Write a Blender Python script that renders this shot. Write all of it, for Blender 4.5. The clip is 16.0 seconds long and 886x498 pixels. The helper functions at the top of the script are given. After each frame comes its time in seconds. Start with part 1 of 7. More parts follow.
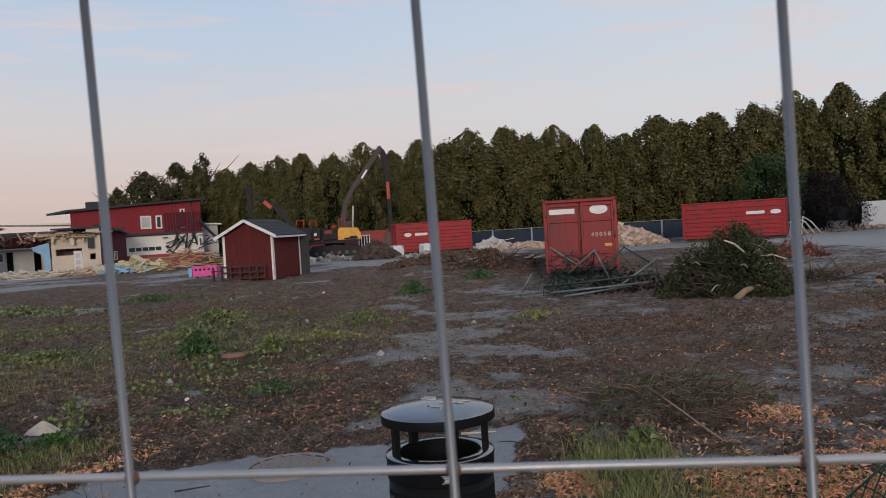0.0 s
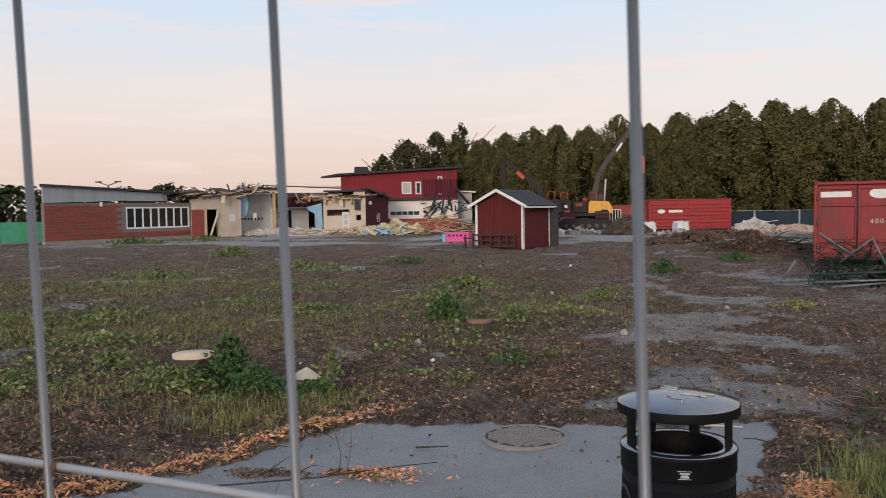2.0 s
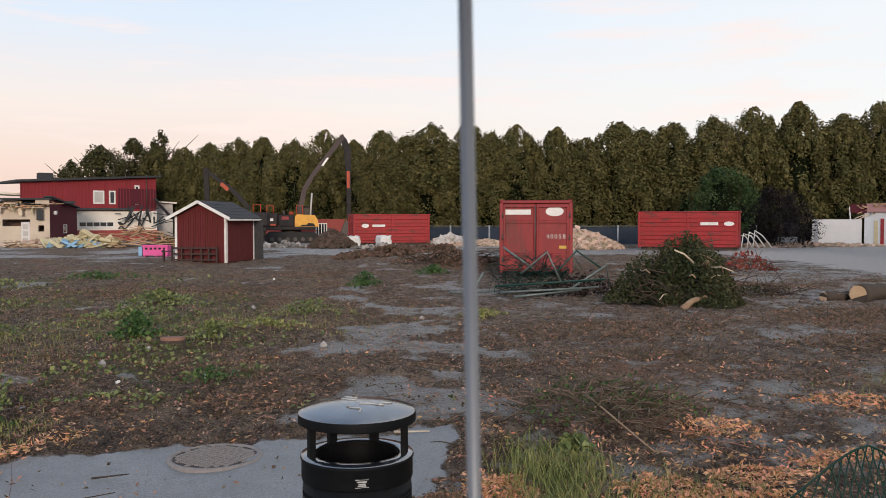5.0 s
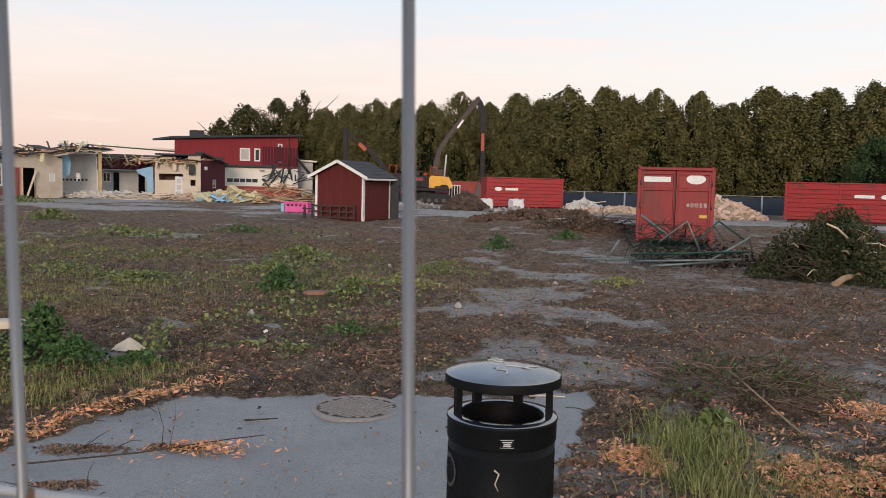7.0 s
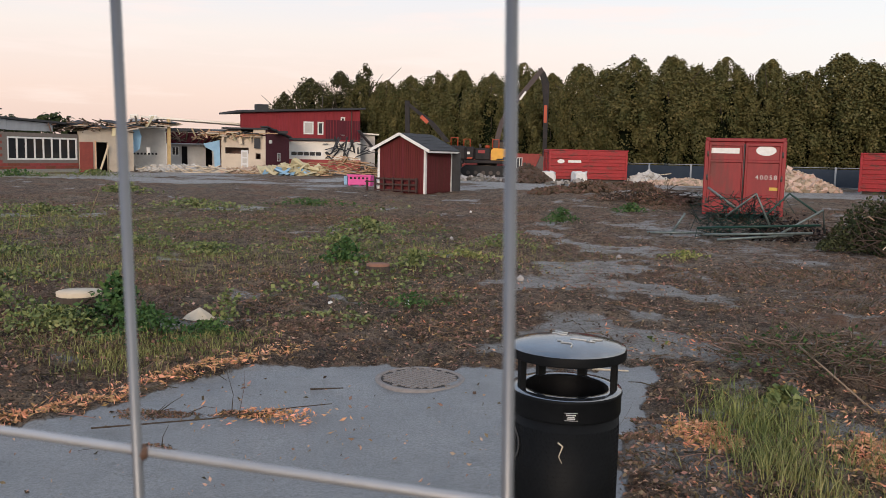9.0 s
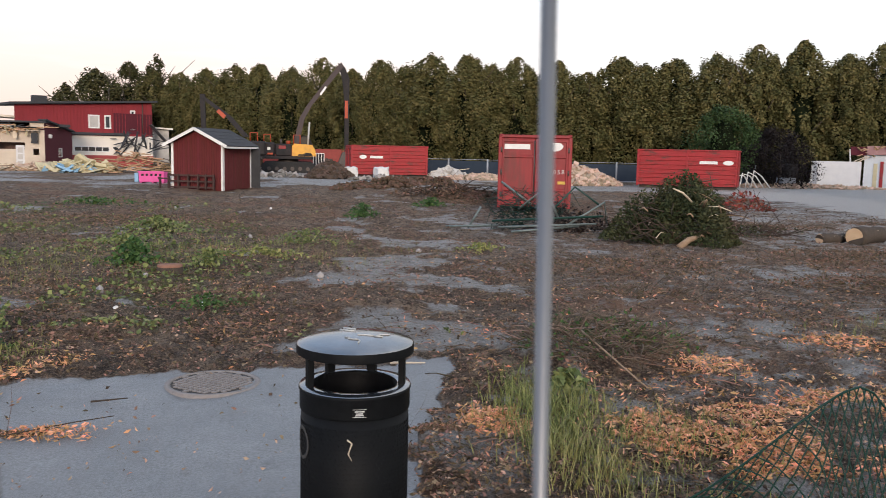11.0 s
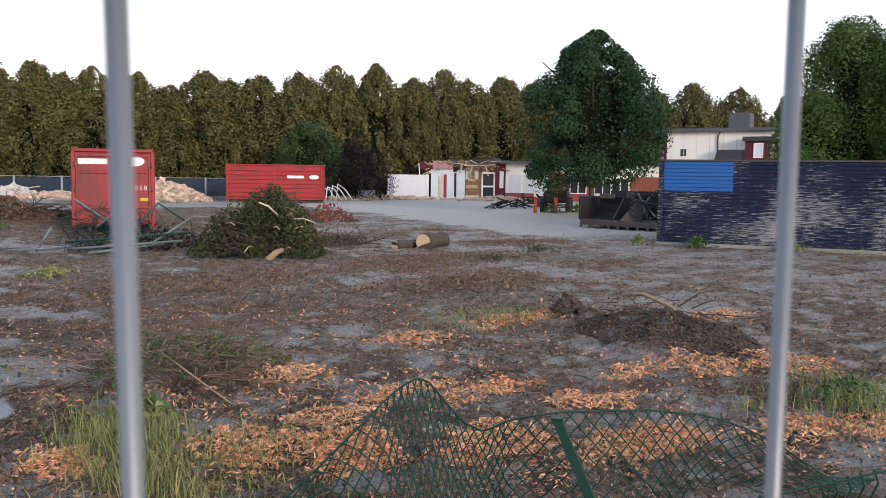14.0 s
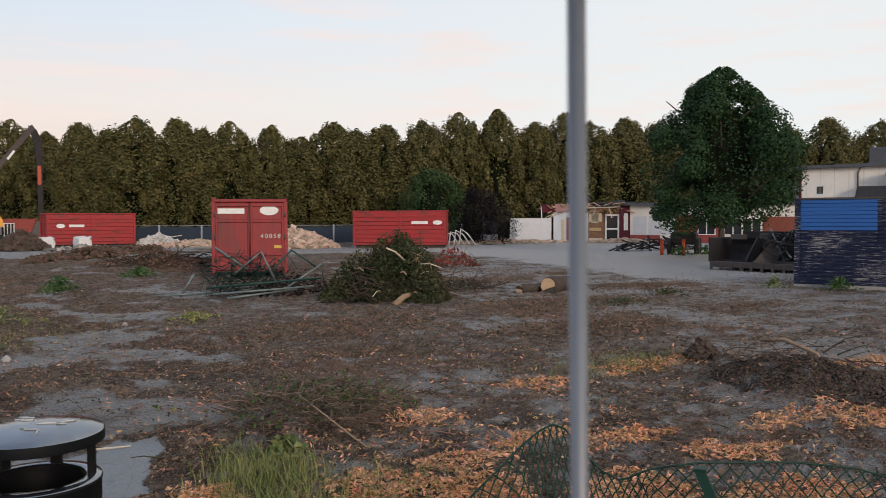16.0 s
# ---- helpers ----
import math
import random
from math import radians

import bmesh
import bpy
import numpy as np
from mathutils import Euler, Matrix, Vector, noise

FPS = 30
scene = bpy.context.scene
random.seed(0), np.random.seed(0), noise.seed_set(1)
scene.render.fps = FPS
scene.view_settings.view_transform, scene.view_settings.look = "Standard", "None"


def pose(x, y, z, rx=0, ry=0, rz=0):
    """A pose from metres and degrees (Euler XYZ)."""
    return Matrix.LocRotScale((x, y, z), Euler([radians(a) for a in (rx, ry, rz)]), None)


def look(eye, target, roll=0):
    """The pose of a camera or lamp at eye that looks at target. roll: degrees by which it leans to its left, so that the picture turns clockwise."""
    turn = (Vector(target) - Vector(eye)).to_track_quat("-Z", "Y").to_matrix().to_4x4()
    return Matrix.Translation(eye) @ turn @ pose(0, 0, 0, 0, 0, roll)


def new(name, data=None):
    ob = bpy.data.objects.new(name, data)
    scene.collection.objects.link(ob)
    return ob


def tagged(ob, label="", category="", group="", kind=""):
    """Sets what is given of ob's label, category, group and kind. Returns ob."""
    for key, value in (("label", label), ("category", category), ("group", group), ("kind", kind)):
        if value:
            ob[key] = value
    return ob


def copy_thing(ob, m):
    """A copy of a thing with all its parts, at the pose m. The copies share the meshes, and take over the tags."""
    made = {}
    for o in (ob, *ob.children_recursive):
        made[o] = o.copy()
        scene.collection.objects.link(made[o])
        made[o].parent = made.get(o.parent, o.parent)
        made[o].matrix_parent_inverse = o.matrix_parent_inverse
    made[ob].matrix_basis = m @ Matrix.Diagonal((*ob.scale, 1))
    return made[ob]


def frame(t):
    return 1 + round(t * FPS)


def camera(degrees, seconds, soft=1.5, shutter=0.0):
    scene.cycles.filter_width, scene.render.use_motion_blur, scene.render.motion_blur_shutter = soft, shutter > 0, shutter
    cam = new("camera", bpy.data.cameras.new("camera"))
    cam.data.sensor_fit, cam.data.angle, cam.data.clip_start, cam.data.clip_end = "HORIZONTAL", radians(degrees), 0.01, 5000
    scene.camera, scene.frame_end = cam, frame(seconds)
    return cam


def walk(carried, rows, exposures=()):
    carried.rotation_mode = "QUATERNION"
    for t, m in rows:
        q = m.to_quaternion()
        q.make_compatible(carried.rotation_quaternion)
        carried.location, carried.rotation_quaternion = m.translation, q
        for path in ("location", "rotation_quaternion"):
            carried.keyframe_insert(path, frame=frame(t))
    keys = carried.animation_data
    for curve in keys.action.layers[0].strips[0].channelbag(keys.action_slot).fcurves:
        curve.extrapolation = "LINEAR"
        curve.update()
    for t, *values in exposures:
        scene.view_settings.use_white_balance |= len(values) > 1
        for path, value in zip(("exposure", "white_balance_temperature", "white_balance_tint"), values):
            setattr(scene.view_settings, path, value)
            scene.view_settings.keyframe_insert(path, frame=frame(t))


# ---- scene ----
cam = camera(55.44, 16.0, soft=0.8, shutter=0.15)
# seconds, x, y, z, yaw, pitch, roll
PATH = [
    (0.0, -0.122, -0.097, 1.831, -7.37, -1.46, 3.50),
    (0.5, -0.119, -0.060, 1.834, -3.78, -3.35, 1.17),
    (1.0, -0.084, -0.036, 1.849, 0.61, -3.48, 0.08),
    (1.5, -0.092, -0.024, 1.851, 4.65, -2.78, 0.52),
    (2.0, -0.098, -0.040, 1.852, 9.56, -2.71, 0.91),
    (2.5, -0.097, -0.039, 1.855, 12.19, -2.81, 1.00),
    (3.0, -0.078, -0.017, 1.851, 8.26, -2.54, 0.52),
    (3.5, -0.032, 0.004, 1.839, -1.04, -2.00, -0.25),
    (4.0, 0.016, -0.003, 1.838, -8.51, -1.63, 0.34),
    (4.2, 0.030, -0.005, 1.839, -10.56, -1.72, 0.42),
    (6.3, -0.046, 0.002, 1.846, -5.69, -2.84, -1.33),
    (6.5, -0.058, 0.000, 1.846, -4.25, -3.35, -1.35),
    (7.0, -0.074, -0.006, 1.846, -1.16, -4.55, -1.43),
    (7.5, -0.084, -0.011, 1.846, 1.32, -5.34, -1.23),
    (8.0, -0.087, -0.015, 1.848, 2.87, -5.84, -1.23),
    (8.2, -0.089, -0.014, 1.844, 3.25, -6.07, -1.21),
    (10.3, -0.053, 0.004, 1.847, -1.20, -6.58, -1.15),
    (10.5, -0.039, 0.012, 1.844, -3.60, -6.53, -1.23),
    (11.0, 0.003, 0.025, 1.844, -10.23, -6.50, -1.23),
    (11.5, 0.027, 0.025, 1.842, -14.59, -6.44, -0.83),
    (12.0, 0.068, 0.030, 1.840, -21.16, -5.73, -0.66),
    (12.5, 0.131, 0.029, 1.838, -29.78, -4.69, -0.54),
    (13.0, 0.163, 0.032, 1.832, -34.88, -4.73, -0.55),
    (13.5, 0.168, 0.035, 1.828, -36.70, -5.06, -0.90),
    (14.0, 0.167, 0.042, 1.827, -37.37, -4.99, -0.81),
    (14.5, 0.161, 0.039, 1.830, -37.15, -4.15, -0.39),
    (15.0, 0.147, 0.031, 1.839, -36.17, -2.64, -0.17),
    (15.5, 0.121, 0.034, 1.841, -33.94, -1.96, -0.15),
    (16.0, 0.094, 0.042, 1.838, -29.15, -2.06, 0.20),
]
walk(cam, [(t, pose(x, y, z, 90 + pitch, roll, yaw)) for t, x, y, z, yaw, pitch, roll in PATH],
     exposures=[(0.0, -0.28, 6050, 10), (0.5, -0.34, 6350, 10), (1.0, -0.20, 6400, 10), (1.8, 0.06, 6350, 10), (3.0, 0.12, 6350, 10), (4.2, 0.20, 6400, 10), (6.5, 0.24, 6500, 10), (8.0, 0.25, 6500, 10), (10.5, 0.40, 6350, 10),
                (12.0, 0.72, 6200, 10), (14.0, 0.76, 6150, 10), (14.8, 0.68, 6200, 10), (15.5, 0.28, 6450, 10), (16.0, 0.10, 6500, 10)])
cam.data.dof.use_dof = True
cam.data.dof.focus_distance = 30.0
cam.data.dof.aperture_fstop = 24.0

# ---- sky and sun ----
SUN_AZ, SUN_EL = 186.0, 13.0
world = bpy.data.worlds.new("dusk_sky")
scene.world = world
world.use_nodes = True
wn, wl = world.node_tree.nodes, world.node_tree.links
wn.clear()
out = wn.new("ShaderNodeOutputWorld")
bg = wn.new("ShaderNodeBackground")
sky = wn.new("ShaderNodeTexSky")
sky.sky_type = "NISHITA"
sky.sun_disc = False
sky.sun_elevation = radians(SUN_EL)
sky.sun_rotation = radians(SUN_AZ)
tc = wn.new("ShaderNodeTexCoord")
sep = wn.new("ShaderNodeSeparateXYZ")
wl.new(tc.outputs["Generated"], sep.inputs[0])
ramp = wn.new("ShaderNodeValToRGB")
el = ramp.color_ramp.elements
el[0].position, el[0].color = 0.0, (0.74, 0.54, 0.49, 1)
el[1].position, el[1].color = 1.0, (0.30, 0.42, 0.62, 1)
for pos, c in ((0.06, (0.86, 0.65, 0.57)), (0.13, (0.88, 0.77, 0.71)), (0.22, (0.71, 0.78, 0.87)), (0.40, (0.52, 0.66, 0.88))):
    e = el.new(pos)
    e.color = (*c, 1)
wl.new(sep.outputs["Z"], ramp.inputs[0])
# the sky pales towards the east end of the site
east = wn.new("ShaderNodeMapRange")
east.inputs["From Min"].default_value, east.inputs["From Max"].default_value = -0.05, 0.75
wl.new(sep.outputs["X"], east.inputs["Value"])
pale = wn.new("ShaderNodeMix")
pale.data_type = "RGBA"
wl.new(east.outputs["Result"], pale.inputs["Factor"])
wl.new(ramp.outputs["Color"], pale.inputs["A"])
pale.inputs["B"].default_value = (0.86, 0.87, 0.87, 1)
# thin rosy cloud streaks
cmap = wn.new("ShaderNodeMapping")
cmap.inputs["Scale"].default_value = (3.0, 3.0, 26.0)
wl.new(tc.outputs["Generated"], cmap.inputs["Vector"])
cn = wn.new("ShaderNodeTexNoise")
cn.inputs["Scale"].default_value, cn.inputs["Detail"].default_value, cn.inputs["Roughness"].default_value = 1.6, 5.0, 0.55
wl.new(cmap.outputs[0], cn.inputs["Vector"])
cr = wn.new("ShaderNodeMapRange")
cr.inputs["From Min"].default_value, cr.inputs["From Max"].default_value, cr.inputs["To Max"].default_value = 0.52, 0.72, 0.85
wl.new(cn.outputs["Fac"], cr.inputs["Value"])
cloud = wn.new("ShaderNodeMix")
cloud.data_type = "RGBA"
wl.new(cr.outputs["Result"], cloud.inputs["Factor"])
wl.new(pale.outputs["Result"], cloud.inputs["A"])
cloud.inputs["B"].default_value = (0.95, 0.78, 0.72, 1)
dim = wn.new("ShaderNodeVectorMath")
dim.operation = "SCALE"
dim.inputs["Scale"].default_value = 0.10
wl.new(sky.outputs[0], dim.inputs[0])
both = wn.new("ShaderNodeMix")
both.data_type = "RGBA"
both.inputs["Factor"].default_value = 0.88
wl.new(dim.outputs[0], both.inputs["A"])
wl.new(cloud.outputs["Result"], both.inputs["B"])
wl.new(both.outputs["Result"], bg.inputs["Color"])
bg.inputs["Strength"].default_value = 1.0
wl.new(bg.outputs[0], out.inputs[0])
sun = new("sun", bpy.data.lights.new("sun", "SUN"))
sun.data.energy, sun.data.angle, sun.data.color = 1.7, radians(14), (1.0, 0.82, 0.66)
_a, _e = radians(SUN_AZ), radians(SUN_EL)
sun.matrix_world = look((0, 0, 0), (-math.sin(_a) * math.cos(_e), -math.cos(_a) * math.cos(_e), -math.sin(_e)))

# ---- materials ----
def mat(name, col, col2=None, scale=6.0, rough=0.8, bump=0.0, bscale=40.0, metal=0.0, var=0.0, island=0.0, stretch=(1, 1, 1), dirt=0.0, dirtcol=(0.06, 0.05, 0.04), spec=0.35):
    """Paint or stuff with a broad and a fine variation, optional grime patches and relief."""
    m = bpy.data.materials.new(name)
    m.use_nodes = True
    n, l = m.node_tree.nodes, m.node_tree.links
    b = n["Principled BSDF"]
    b.inputs["Roughness"].default_value, b.inputs["Metallic"].default_value = rough, metal
    b.inputs["Specular IOR Level"].default_value = spec
    col2 = col2 or tuple(c * 0.72 for c in col)
    t = n.new("ShaderNodeTexCoord")
    mp = n.new("ShaderNodeMapping")
    mp.inputs["Scale"].default_value = stretch
    l.new(t.outputs["Object"], mp.inputs[0])
    nz = n.new("ShaderNodeTexNoise")
    nz.inputs["Scale"].default_value, nz.inputs["Detail"].default_value, nz.inputs["Roughness"].default_value = scale, 6.0, 0.65
    l.new(mp.outputs[0], nz.inputs["Vector"])
    mr = n.new("ShaderNodeMapRange")
    mr.inputs["From Min"].default_value, mr.inputs["From Max"].default_value = 0.3, 0.7
    l.new(nz.outputs["Fac"], mr.inputs["Value"])
    mx = n.new("ShaderNodeMix")
    mx.data_type = "RGBA"
    mx.inputs["A"].default_value, mx.inputs["B"].default_value = (*col, 1), (*col2, 1)
    l.new(mr.outputs[0], mx.inputs["Factor"])
    last = mx.outputs["Result"]
    if dirt:
        n2 = n.new("ShaderNodeTexNoise")
        n2.inputs["Scale"].default_value, n2.inputs["Detail"].default_value, n2.inputs["Roughness"].default_value = scale * 0.37, 8.0, 0.7
        l.new(mp.outputs[0], n2.inputs["Vector"])
        r2 = n.new("ShaderNodeMapRange")
        r2.inputs["From Min"].default_value, r2.inputs["From Max"].default_value, r2.inputs["To Max"].default_value = 0.52, 0.66, dirt
        l.new(n2.outputs["Fac"], r2.inputs["Value"])
        m2 = n.new("ShaderNodeMix")
        m2.data_type = "RGBA"
        m2.inputs["B"].default_value = (*dirtcol, 1)
        l.new(last, m2.inputs["A"])
        l.new(r2.outputs[0], m2.inputs["Factor"])
        last = m2.outputs["Result"]
    if var or island:
        hsv = n.new("ShaderNodeHueSaturation")
        l.new(last, hsv.inputs["Color"])
        if island:
            src = n.new("ShaderNodeNewGeometry").outputs["Random Per Island"]
        else:
            src = n.new("ShaderNodeObjectInfo").outputs["Random"]
        amt = island or var
        v = n.new("ShaderNodeMapRange")
        v.inputs["To Min"].default_value, v.inputs["To Max"].default_value = 1 - amt, 1 + amt
        l.new(src, v.inputs["Value"])
        l.new(v.outputs[0], hsv.inputs["Value"])
        h = n.new("ShaderNodeMapRange")
        h.inputs["To Min"].default_value, h.inputs["To Max"].default_value = 0.5 + amt * 0.06, 0.5 - amt * 0.06
        l.new(src, h.inputs["Value"])
        l.new(h.outputs[0], hsv.inputs["Hue"])
        last = hsv.outputs["Color"]
    l.new(last, b.inputs["Base Color"])
    if bump:
        n3 = n.new("ShaderNodeTexNoise")
        n3.inputs["Scale"].default_value, n3.inputs["Detail"].default_value = bscale, 4.0
        l.new(mp.outputs[0], n3.inputs["Vector"])
        bp = n.new("ShaderNodeBump")
        bp.inputs["Strength"].default_value, bp.inputs["Distance"].default_value = bump, 0.02
        l.new(n3.outputs["Fac"], bp.inputs["Height"])
        l.new(bp.outputs[0], b.inputs["Normal"])
    return m


def leafmat(name, col, col2, amt=0.35, trans=0.25):
    m = mat(name, col, col2, scale=0.9, rough=0.6, island=amt, spec=0.1)
    m.node_tree.nodes["Principled BSDF"].inputs["Transmission Weight"].default_value = 0.0
    m.node_tree.nodes["Principled BSDF"].inputs["Subsurface Weight"].default_value = 0.0
    return m


